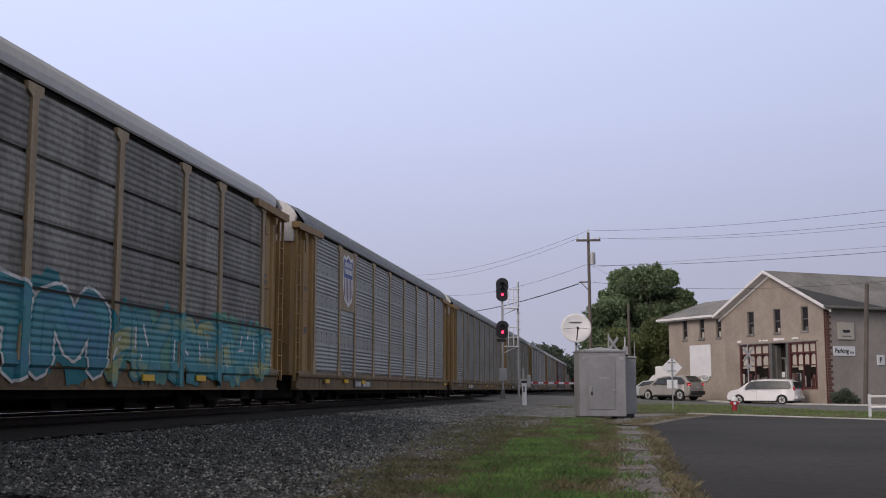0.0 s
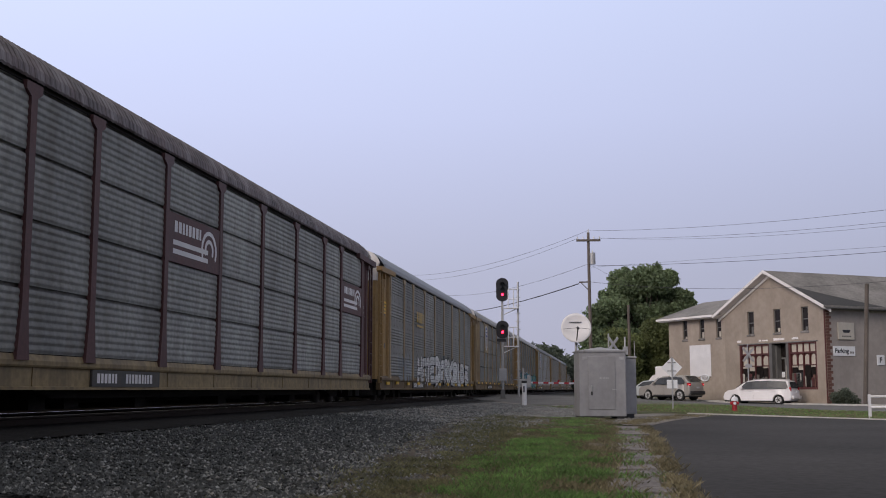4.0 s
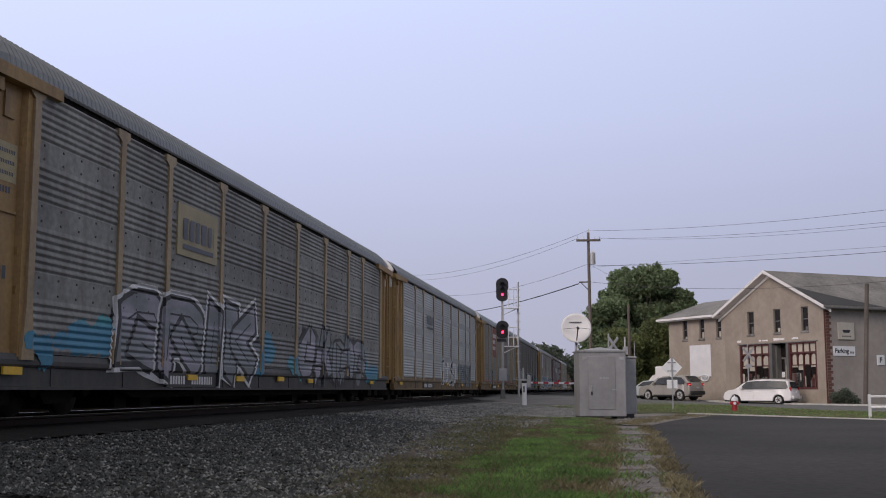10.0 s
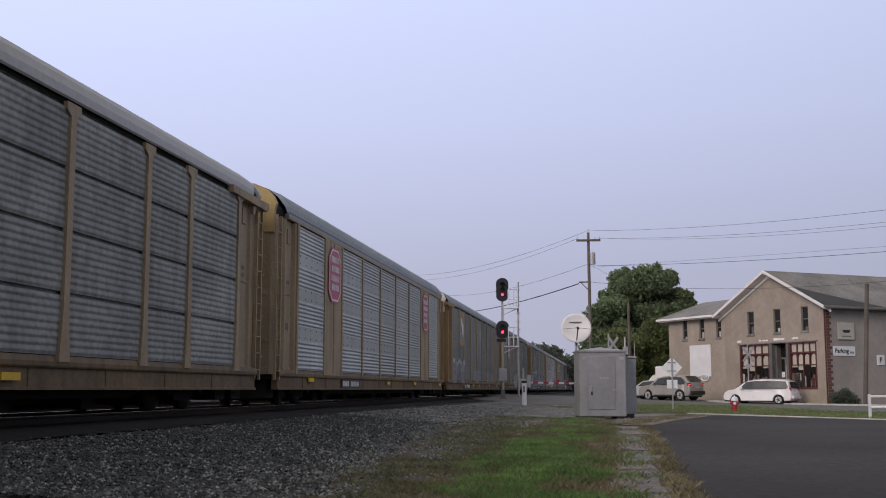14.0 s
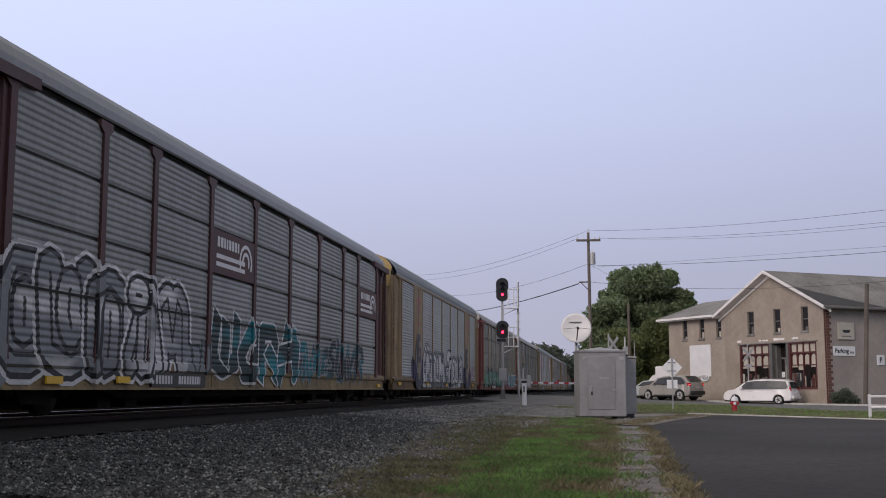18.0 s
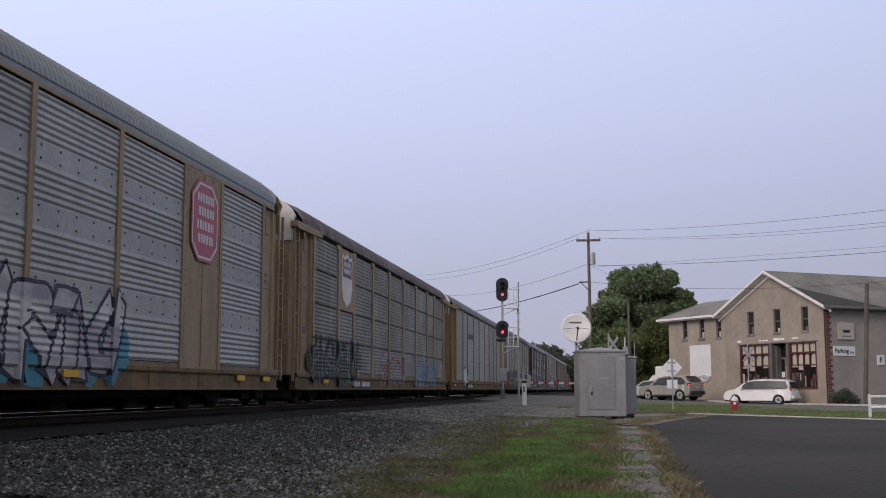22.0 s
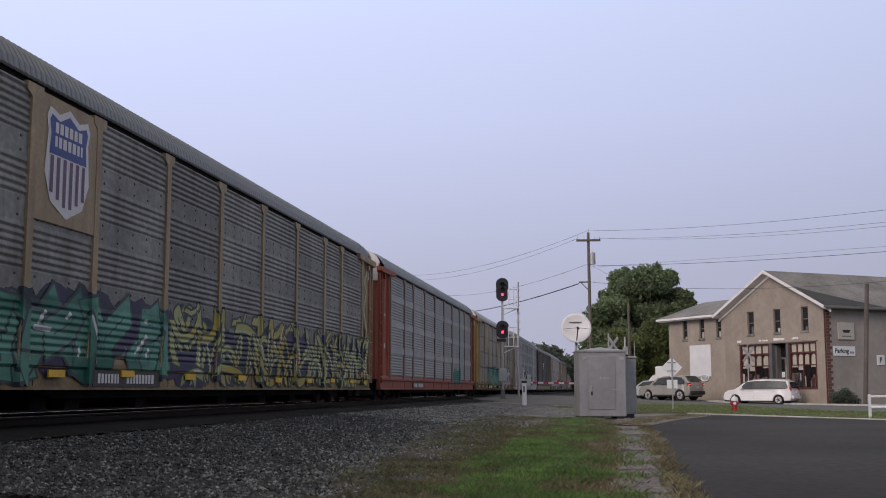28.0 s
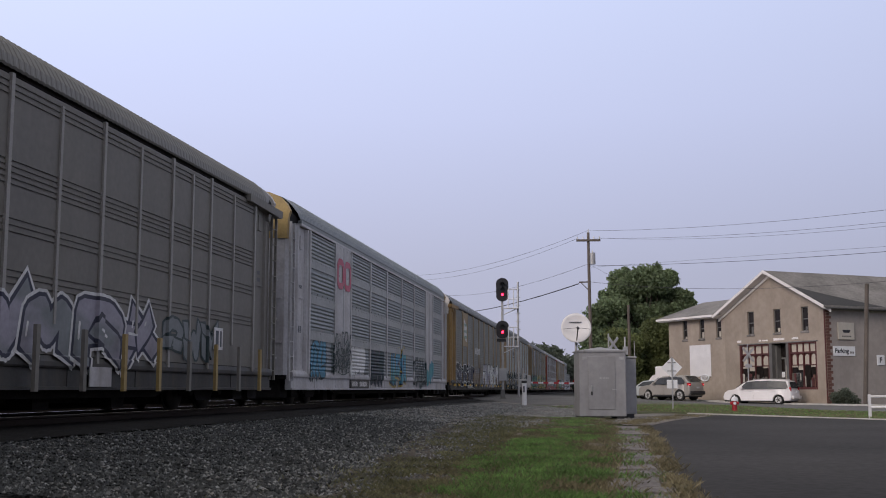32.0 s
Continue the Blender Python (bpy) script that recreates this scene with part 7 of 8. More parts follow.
def flat(bm, pts, x):
    bm.faces.new([bm.verts.new((x, y, z)) for y, z in pts])


def bars(bm, y0, y1, z0, z1, x, rnd, gap=0.5):
    """Unreadable writing as a row of small upright bars."""
    y = y0
    while y < y1 - 0.02:
        w = (z1 - z0) * rnd.uniform(0.4, 0.62)
        flat(bm, [(y, z0), (min(y + w, y1), z0), (min(y + w, y1), z1), (y, z1)], x)
        y += w + (z1 - z0) * 0.22
    return bm


def placard(car, bay, z0, z1, material):
    a, b = BAYS[bay] + 0.07, BAYS[bay + 1] - 0.07
    bm = B()
    box(bm, SIDE + 0.0, SIDE + 0.045, a, b, z0, z1, 0.01)
    return part("placard", bm, M[material], car), (a + b) / 2, b - a


def shield(car, bay, faded=False, small=False, material="tan"):
    p, c, w = placard(car, bay, 3.1, 5.17, material)
    s = 0.64 if not small else 0.43
    zc = 4.14 if not small else 4.42
    x = SIDE + 0.05
    out = [(0, 1.0), (0.45, 0.84), (0.85, 0.93), (0.98, 0.75), (0.9, 0.5), (1.0, -0.25), (0.72, -0.75), (0.0, -1.0)]
    out = out + [(-a, b) for a, b in out[-2:0:-1]]
    def ring(k):
        return [(c + a * s * k, zc + b * s * 1.35 * k) for a, b in out]
    bm = B()
    prism(bm, ring(1.06), x, x + 0.004)
    part("shield_border", bm, M["logo_white"], p)
    bm = B()
    half_ = [(0.0, 0.93), (0.45, 0.76), (0.83, 0.85), (0.91, 0.73), (0.83, 0.48), (0.89, 0.1)]
    top_ring = [(c + p_ * s, zc + q_ * s * 1.35) for p_, q_ in half_ + [(-p_, q_) for p_, q_ in half_[:0:-1]]]
    flat(bm, top_ring, x + 0.007)
    part("shield_field", bm, M["logo_blue" if not faded else "logo_plum"], p)
    bm, rnd = B(), random.Random(5)
    for z in (0.72, 0.36):
        bars(bm, c - 0.66 * s, c + 0.66 * s, zc + s * (z - 0.02), zc + s * (z + 0.26), x + 0.011, rnd)
    part("shield_lettering", bm, M["logo_white"], p)
    if not faded:
        bm = B()
        for i in range(6):
            y = c + (i - 2.5) * 0.3 * s
            lo = -1.22 + abs(i - 2.5) * 0.15
            flat(bm, [(y - 0.075 * s, zc + lo * s), (y + 0.075 * s, zc + lo * s), (y + 0.075 * s, zc + 0.1 * s), (y - 0.075 * s, zc + 0.1 * s)], x + 0.009)
        part("shield_striping", bm, M["logo_plum"], p)
    if small:
        bm = bars(B(), c - 0.8, c + 0.8, 3.5, 3.64, x + 0.008, random.Random(7))
        part("placard_lettering", bm, M["logo_dark"], p)


def octagon(car, bay, yc=None, scale=1.0):
    a, b = BAYS[bay], BAYS[bay + 1]
    c = (a + b) / 2 if yc is None else yc
    x = SIDE + 0.062
    w, h = 0.74 * scale, 0.9 * scale
    def ring(k):
        return [(c + s * w * k, 4.14 + t * h * k) for s, t in ((1, 0.62), (0.5, 1), (-0.5, 1), (-1, 0.62), (-1, -0.62), (-0.5, -1), (0.5, -1), (1, -0.62))]
    bm = prism(B(), ring(1.0), x, x + 0.004)
    p = part("octagon_sign", bm, M["logo_pink"], car)
    bm = B()
    outer, inner = ring(0.93), ring(0.87)
    for i in range(8):
        j = (i + 1) % 8
        flat(bm, [outer[i], outer[j], inner[j], inner[i]], x + 0.008)
    rnd = random.Random(3)
    for i, z in enumerate((0.45, 0.12, -0.22, -0.55)):
        bars(bm, c - 0.6 * w + 0.1 * w * (i % 2), c + 0.62 * w, 4.14 + (z - 0.0) * h, 4.14 + (z + 0.22) * h, x + 0.008, rnd)
    part("octagon_lettering", bm, M["logo_white"], p)


def rail_logo(car, bay, z0=3.05, z1=4.3):
    """A dark brown board with two pale lines that curl up into a ring."""
    p, c, w = placard(car, bay, z0, z1, "brown")
    x = SIDE + 0.05
    h = z1 - z0
    bm = B()
    for k in (0.18, 0.36):
        flat(bm, [(c - w * 0.42, z0 + h * k), (c + w * 0.25, z0 + h * k), (c + w * 0.25, z0 + h * (k + 0.1)), (c - w * 0.42, z0 + h * (k + 0.1))], x)
    bars(bm, c - w * 0.4, c + w * 0.1, z0 + h * 0.62, z0 + h * 0.85, x, random.Random(2))
    for r in (h * 0.38, h * 0.2):
        ribbon(bm, [(c + w * 0.27 + r * math.cos(a * math.pi / 8), z0 + h * 0.46 + r * math.sin(a * math.pi / 8)) for a in range(-1, 10)], h * 0.09, x + 0.001)
    part("logo_lines", bm, M["logo_white"], p)


def end_label(car, y, z, w, h, material):
    """A small coloured plate with unreadable lines on the blank wall beside an end door."""
    p = part("warning_label", box(B(), 1.465, 1.477, y - w / 2, y + w / 2, z - h / 2, z + h / 2), M[material], car)
    bm = B()
    for k in (-0.28, 0.0, 0.28):
        bars(bm, y - w * 0.4, y + w * 0.4, z + k * h - 0.03, z + k * h + 0.03, 1.4775, random.Random(k))
    part("label_lettering", bm, M["logo_dark"], p)


def block_rings(car, yc, zc, s, material):
    """Two bold squared rings side by side."""
    bm, x = B(), SIDE + 0.048
    for y, h in ((yc - 0.85 * s, 0.8 * s), (yc + 0.95 * s, 0.8 * s)):
        ring = [(y - 0.68 * s, zc - 0.5 * s), (y - 0.68 * s, zc + 0.5 * s), (y - 0.4 * s, zc + h), (y + 0.4 * s, zc + h), (y + 0.68 * s, zc + 0.5 * s), (y + 0.68 * s, zc - 0.5 * s), (y + 0.4 * s, zc - h), (y - 0.4 * s, zc - h)]
        ribbon(bm, ring + ring[:1], 0.42 * s, x)
    part("block_logo", bm, M[material], car)


def side_logo(car, y0, y1, z0, z1, material, back=""):
    if back:
        bm = box(B(), SIDE + 0.0, SIDE + 0.045, y0 - 0.25, y1 + 0.25, z0 - 0.35, z1 + 0.3)
        part("logo_board", bm, M[back], car)
    bm = bars(B(), y0, y1, z0, z1, SIDE + 0.06, random.Random(9))
    flat(bm, [(y0, z0 - 0.2), (y1, z0 - 0.2), (y1, z0 - 0.1), (y0, z0 - 0.1)], SIDE + 0.06)
    part("logo_lettering", bm, M[material], car)


def flag(car, bay, faded=False):
    p, c, w = placard(car, bay, 3.1, 5.17, "tan")
    x = SIDE + 0.05
    bm = prism(B(), [(c - 0.52, 3.73), (c - 0.1, 3.60), (c + 0.2, 3.42), (c + 0.52, 3.40), (c + 0.58, 4.38), (c + 0.2, 4.48), (c - 0.15, 4.68), (c - 0.5, 4.76)], x, x + 0.004)
    f = part("flag", bm, M["logo_white"], p)
    bm = B()
    if not faded:
        flat(bm, [(c - 0.52, 3.75), (c - 0.1, 3.62), (c + 0.2, 3.44), (c + 0.5, 3.42), (c + 0.45, 3.63), (c + 0.1, 3.78), (c - 0.1, 4.13), (c - 0.5, 4.58)], x + 0.007)
    else:
        for z in (3.58, 3.93, 4.33):
            bars(bm, c - 0.5, c + 0.5, z, z + 0.18, x + 0.007, random.Random(4))
    part("flag_field", bm, M["logo_green" if not faded else "g_mint"], f)


def wagon(name_label, panel="banded", skin="silver", post="tan", end="yellow", sill="yellow", roof="roof_grey", ribbed=True, cap="white", style="rack", marks="some", mark_z=0.72, seed=0, widebay=(), strips="", tall=False, bolts=False):
    """One covered car-carrier with all its parts; front is +y."""
    rnd = random.Random(seed + 100)
    car = new("autorack_wagon")
    car["panel_style"], car["blank"], car["strips"] = panel, bool(widebay), bool(strips)
    car.scale = (1.0, STRETCH, LOWER)
    tagged(car, name_label, "railway wagon", "wagons of the train")
    flip = Matrix.Rotation(math.pi, 4, "Z")
    wide = style == "wide"
    tall = tall or wide
    for s, rot in ((1, Matrix.Identity(4)), (-1, flip)):
        for i in range(9):
            a, b = BAYS[i], BAYS[i + 1]
            w, c = b - a, (a + b) / 2
            if i in widebay:
                me = cached(("blank_panel", w), lambda: blank_panel_mesh(w), M[post])
                part("blank_panel", me, None, car, at=rot @ Matrix.Translation((SIDE, c, 0)))
            else:
                me = cached(("side_panel", round(w, 2), panel), lambda: panel_mesh(w, panel), M[skin])
                if len(me.materials) < 2:
                    me.materials.append(M["rivet"])
                part("side_panel", me, None, car, at=rot @ Matrix.Translation((SIDE, c, 0)))
                if strips:
                    for z in (1.94, 3.02, 4.1):
                        me = cached(("panel_strip", round(w, 2)), lambda: strip_mesh(w), M[strips])
                        part("panel_strip", me, None, car, at=rot @ Matrix.Translation((SIDE, c, z)))
        for y in BAYS:
            if panel == "fine":
                me = cached("slim_side_post", lambda: prism(B(), [(-0.04, 0.9), (0.04, 0.9), (0.04, EAVE), (-0.04, EAVE)], -0.02, 0.035), M[post])
            else:
                me = cached("wide_post" if wide or style == "plain" else "post", wide_post_mesh if wide or style == "plain" else post_mesh, M[post])
            part("post", me, None, car, at=rot @ Matrix.Translation((SIDE, y, 0)))
            if bolts and s > 0:
                for z in (1.9, 2.98, 4.06):
                    plate = part("splice_plate", cached("splice_plate", lambda: box(B(), 0.05, 0.062, -0.13, 0.13, 0.0, 0.4), M[post]), None, car, at=Matrix.Translation((SIDE, y, z)))
                    for u, v in ((-0.11, 0.06), (0.11, 0.06), (-0.11, 0.34), (0.11, 0.34)):
                        part("bolt", cached("bolt", lambda: rod(B(), (0.06, 0, 0), (0.085, 0, 0), 0.022, n=8), M["pale"]), None, plate, at=Matrix.Translation((0, u, v)))
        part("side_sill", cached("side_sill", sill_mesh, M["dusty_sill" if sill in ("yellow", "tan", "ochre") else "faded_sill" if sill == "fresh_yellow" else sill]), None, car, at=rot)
        # the narrow rail is set back and coloured dark as shade under the eaves
        me = cached("top_rail_wide" if wide else "top_rail", lambda: box(B(), SIDE - 0.13, SIDE + (0.03 if wide else -0.05), -HALF + 0.9, HALF - 0.9, EAVE + 0.006, 5.29), M[post if wide else "under"])
        part("top_rail", me, None, car, at=rot)
        if tall:
            part("roof_rail", cached("roof_rail", lambda: box(B(), SIDE - 0.09, SIDE + 0.02, -HALF + 0.9, HALF - 0.9, 5.29, 5.385), M[roof]), None, car, at=rot)
        for e, turn in ((1, Matrix.Identity(4)), (-1, Matrix.Scale(-1, 4, (0, 1, 0)))):
            for nm, mk, mt in (("end_wall", end_side_mesh, end), ("header_beam", header_mesh, end if not wide else post), ("ladder", ladder_mesh, end)):
                key = nm + ("_front" if e > 0 else "_rear")
                def make(mk=mk, turn=turn):
                    bm = mk()
                    bmesh.ops.transform(bm, matrix=turn, verts=bm.verts)
                    return bm
                if wide and nm == "header_beam":
                    continue
                part(nm, cached(key, make, M[mt]), None, car, at=rot)
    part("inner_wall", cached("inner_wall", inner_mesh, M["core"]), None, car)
    part("roof", cached("roof_ribbed" if ribbed else "roof_plain", lambda: roof_mesh(ribbed), M[roof], False), None, car, at=Matrix.Translation((0, 0, 0.1 if tall else 0.0)))
    for e, turn in ((1, Matrix.Identity(4)), (-1, flip)):
        dr = part("end_door", cached("end_door", door_mesh, M[end]), None, car, at=turn)
        for z in (1.3, 2.4, 3.5):
            part("door_bar", cached("door_bar", lambda: box(B(), -1.2, 1.2, 13.56, 13.62, 0, 0.06), M[end]), None, dr, at=Matrix.Translation((0, 0, z)))
        part("brake_wheel", cached("brake_wheel", brake_wheel_mesh, M["under"]), None, dr)
        part("end_door_top", cached("end_door_top", door_top_mesh, M[cap]), None, car, at=turn @ Matrix.Translation((0, 0, 4.73)) @ Matrix.Diagonal((1, 1, 1.077 if tall else 1.0, 1)) @ Matrix.Translation((0, 0, -4.73)))
        part("coupler", cached("coupler", coupler_mesh, M["under"]), None, car, at=turn)
        bog = part("bogie", cached("bogie", bogie_frame_mesh, M["under"]), None, car, at=Matrix.Translation((0, e * 10.05, 0)) @ Matrix.Diagonal((1, 1 / STRETCH, 1 / LOWER, 1)))
        for y in (-0.86, 0.86):
            part("wheelset", cached("wheelset", wheelset_mesh, M["wheel"], True), None, bog, at=Matrix.Translation((0, y, 0.42)))
    part("underframe", cached("underframe", under_mesh, M["under"]), None, car)
    if marks:
        for y in (-12.2, -10.4, -8.1, -5.7, -2.9, 0.1, 2.8, 5.6, 8.1, 10.5, 12.3):
            if marks == "row" or rnd.random() < 0.3:
                part("reflector", cached("reflector", lambda: box(B(), 0, 0.03, -0.24, 0.24, -0.06, 0.06), M["reflector"]), None, car, at=Matrix.Translation((1.57, y, mark_z + rnd.uniform(-0.02, 0.02))))
    bm = box(B(), 1.52, 1.568, -6.9, -4.3, 0.5, 0.79)
    p = part("number_board", bm, M["black_sill"], car)
    bm = bars(B(), -6.75, -6.0, 0.56, 0.73, 1.573, rnd)
    bars(bm, -5.7, -4.6, 0.56, 0.73, 1.573, rnd)
    part("number_lettering", bm, M["logo_white"], p)
    # small stencils on the blank end walls
    bm = bars(B(), 12.25, 12.55, 3.4, 3.5, 1.475, rnd)
    bars(bm, 12.25, 12.55, 3.22, 3.32, 1.475, rnd)
    bars(bm, -12.55, -12.25, 3.4, 3.5, 1.475, rnd)
    bars(bm, -12.55, -12.25, 2.1, 2.3, 1.475, rnd)
    part("stencil_lettering", bm, M["logo_white" if end in ("brown", "maroon", "orange") else "logo_dark"], car)
    return car


TRAIN = {}


def rack(n, *args, **kw):
    TRAIN[n] = wagon(*args, seed=n, **kw)
    return TRAIN[n]


for n in (-9, -8, -7, -6, -5, -4, -3):
    k = (n * 7) % 4
    rack(n, "weathered grey covered car-carrying railway wagon with tan posts on the track", ("banded", "sheets", "ribbed", "banded")[k], ("silver", "dull", "grime", "dull")[k],
         ("tan", "tan", "brown", "tan")[k], ("yellow", "yellow", "brown", "yellow")[k], ("yellow", "yellow", "brown", "yellow")[k], ("roof_grey", "roof_light", "roof_light", "roof_blue")[k])
c = rack(-2, "dull grey car-carrying wagon with yellow ends and a white tag", "banded", "dull", "tan", "yellow", "yellow", "roof_grey")
tag(c, 1, -11.6, -9.4, 0.7, 1.9, "g_white")
c = rack(-1, "silver car-carrying wagon with yellow ends and a shield placard", "banded", "silver", "tan", "yellow", "yellow", "roof_grey")
shield(c, 1)
tag(c, 101, -8.8, -7.3, 0.9, 2.0, "g_grey")
c = rack(0, "dark grey car-carrying wagon with teal and green graffiti", "sheets", "grime", "tan", "yellow", "tan", "roof_light", ribbed=False, mark_z=0.68)
piece(c, 2, -11.8, -4.5, 0.56, 2.25, "dchecd", "g_green", "g_dark", "g_dark", "g_mint", "g_teal", w=0.34, rim=0.045, halo="g_rose", slant=0.05)
tag(c, 102, -4.6, -3.3, 1.0, 1.9, "g_white", 0.18)
piece(c, 3, -3.4, 3.8, 0.56, 2.3, "bam", "g_aqua", "g_teal", "g_teal", "", "g_sky", w=0.46, rim=0.05, halo="g_white", wob=0.7, seam=0.05)
piece(c, 4, 4.2, 12.5, 0.56, 2.1, "jieahcb", "g_aqua", "g_teal", "g_mint", "g_white", "g_lime", w=0.4, rim=0.04, slant=0.1)
tag(c, 103, 11.6, 12.7, 1.0, 1.9, "g_white", 0.2)
c = rack(1, "grimy car-carrying wagon with tan posts, shield placard and faint tags", "sheets", "grime", "tan", "tan", "tan", "roof_light", ribbed=True, marks="row", mark_z=0.9)
shield(c, 1)
piece(c, 5, -11.6, -9.2, 1.05, 2.25, "gcwi", "g_grey", "grime", w=0.16, rim=0.02)
tag(c, 6, -3.7, -1.8, 1.1, 1.7, "g_grey", 0.035)
piece(c, 106, -0.6, 6.4, 0.6, 1.8, "ejhwcidjh", "g_grey", "grime", w=0.1, rim=0.0)
tag(c, 7, 9.3, 11.6, 1.0, 1.9, "g_lilac", 0.1)
c = rack(2, "grey car-carrying wagon with yellow lettering and big white graffiti", "banded", "dull", "tan", "yellow", "yellow", "roof_grey", ribbed=False, marks="row")
end_label(c, -12.4, 3.74, 0.5, 0.5, "reflector")
side_logo(c, -6.3, -4.7, 3.55, 4.05, "logo_yellow")
piece(c, 8, -10.0, -7.5, 0.75, 2.05, "bgw", "g_grey", "dull", w=0.3, rim=0.02)
tag(c, 81, -7.0, -6.1, 1.0, 1.9, "g_grey")
piece(c, 82, -5.8, -1.4, 0.6, 2.1, "HATE", "g_white", "g_black", w=0.34, rim=0.045, wob=0.8, seam=0.03)
piece(c, 83, -1.1, 4.2, 0.56, 2.2, "DARK", "g_white", "g_black", "g_grey", w=0.36, rim=0.05, wob=0.8, seam=0.03)
piece(c, 84, 4.5, 10.6, 0.56, 2.1, "SIDE", "g_white", "g_black", "", w=0.36, rim=0.045, wob=0.8, seam=0.03)
c = rack(3, "dark brown car-carrying wagon with grey sheet sides and streaked roof", "sheets", "sheet_grey", "brown", "brown", "fresh_yellow", "roof_brown", marks="")
rail_logo(c, 8, 3.05, 4.08)
rail_logo(c, 3, 3.05, 4.08)
c = rack(4, "silver car-carrying wagon with shield placard and outlined white graffiti", "banded", "dull", "tan", "yellow", "black_sill", "roof_grey", marks="row")
shield(c, 1)
piece(c, 9, -11.7, -9.7, 0.7, 1.9, "iw", "g_sky", "g_mint", w=0.3, rim=0.03)
piece(c, 10, -9.5, -5.4, 0.56, 2.2, "DONT", "g_grey", "g_dark", "g_dark", w=0.3, rim=0.06, halo="g_white", wob=0.9, seam=0.03)
piece(c, 110, -5.0, 12.0, 0.56, 2.2, "cjhdaoegbmdic", "g_grey", "g_dark", "g_dark", "g_sky", "g_sky", w=0.32, rim=0.05, halo="g_white", wob=1.2)
c = rack(5, "rust-brown car-carrying wagon with white and green graffiti on its side", "banded", "rusty", "rusty", "brown", "black_sill", "roof_grey", style="plain", marks="row")
piece(c, 11, -12.6, -7.2, 0.6, 2.25, "bgm", "g_grey", "g_dark", "g_white", w=0.5, rim=0.06, halo="g_white", seam=0.06)
tag(c, 111, -6.9, -5.2, 0.9, 2.0, "g_grey", 0.2)
piece(c, 12, -4.4, 4.4, 0.58, 2.25, "qeodab", "g_dark", "g_white", "g_dark", "g_grey", "g_navy", w=0.44, rim=0.018, halo="g_black", seam=0.0)
piece(c, 13, 6.2, 12.4, 0.56, 2.0, "hcjqde", "g_green", "g_black", "g_dark", "g_white", "g_teal", w=0.36, rim=0.05)
c = rack(6, "silver car-carrying wagon with a red placard and striped lower edge", "banded", "dull", "tan", "yellow", "yellow", "roof_blue")
p, pc, pw = placard(c, 2, 2.95, 5.17, "maroon")
bm = B()
for z, a in ((4.42, 1.0), (3.95, 0.5), (3.48, 0.55)):
    bars(bm, pc - 1.05, pc + a, z, z + 0.27, SIDE + 0.052, random.Random(int(z * 10)))
part("placard_lettering", bm, M["logo_white"], p)
bm = B()
for i in range(34):
    y = -11.7 + i * 0.68
    flat(bm, [(y, 1.02), (y + 0.3, 1.02), (y + 0.3, 1.13), (y, 1.13)], SIDE + 0.062)
part("striped_edge", bm, M["logo_red"], c)
piece(c, 14, -8.2, -6.0, 0.7, 2.0, "gh", "g_grey", "g_dark", w=0.3, rim=0.05)
tag(c, 114, -3.8, -2.2, 1.1, 1.9, "g_grey", 0.04)
piece(c, 15, 3.4, 6.6, 0.8, 1.85, "jahbm", "g_dark", "g_grey", w=0.1, rim=0.03)
c = rack(7, "clean silver car-carrying wagon with yellow sill and white-black graffiti", "banded", "bright", "tan", "yellow", "yellow", "roof_grey", strips="strip_pale")
side_logo(c, -6.3, -4.5, 3.62, 4.05, "logo_dark")
piece(c, 16, -1.7, 3.0, 0.62, 2.15, "eahdc", "g_dark", "g_white", "g_white", w=0.14, rim=0.05, wob=1.3)
piece(c, 17, 4.2, 9.2, 0.56, 2.1, "cjhqw", "g_dark", "g_grey", "g_grey", w=0.14, rim=0.05, wob=1.3)
c = rack(8, "dull car-carrying wagon with a yellow letter board and blue graffiti", "banded", "dull", "tan", "yellow", "black_sill", "roof_grey")
end_label(c, -12.4, 3.87, 0.5, 0.6, "letter_board")
side_logo(c, -6.4, -4.8, 3.6, 4.05, "logo_dark", "letter_board")
rnd8 = random.Random(180)
cloud(c, rnd8, -11.7, -10.9, 0.8, 1.5, ("g_sky", "g_aqua", "g_sky"), SIDE + 0.0055)
cloud(c, rnd8, -10.5, -9.0, 0.8, 1.75, ("g_sky", "g_aqua", "g_sky"), SIDE + 0.0055)
cloud(c, rnd8, -3.6, -0.6, 0.7, 2.0, ("g_sky", "g_aqua", "g_sky"), SIDE + 0.0055)
cloud(c, rnd8, 0.9, 3.0, 0.7, 1.5, ("g_sky", "g_aqua", "g_sky"), SIDE + 0.0055)
cloud(c, rnd8, 9.4, 11.4, 0.7, 1.4, ("g_sky", "g_aqua", "g_sky"), SIDE + 0.0055)
piece(c, 19, -9.0, -2.1, 0.56, 2.5, "qRIK", "g_grey", "g_black", "g_grey", "", "g_lilac", w=0.4, rim=0.085, halo="g_white", wob=0.8, seam=0.04)
piece(c, 20, 1.9, 9.6, 0.62, 2.35, "gcajq", "g_grey", "g_black", "g_grey", "", "g_lilac", w=0.3, rim=0.08, wob=1.1)
c = rack(9, "silver car-carrying wagon with shield placard and pale violet graffiti", "banded", "dull", "tan", "yellow", "tan", "roof_grey")
shield(c, 1)
tag(c, 22, -6.4, -5.3, 1.0, 2.0, "g_lilac", 0.06)
piece(c, 21, -2.9, 3.3, 0.56, 1.95, "hwcfih", "g_lilac", "g_white", "g_lilac", "", "g_grey", w=0.22, rim=0.03, wob=1.6)
tag(c, 122, 4.4, 5.6, 1.0, 1.8, "g_lilac", 0.04)
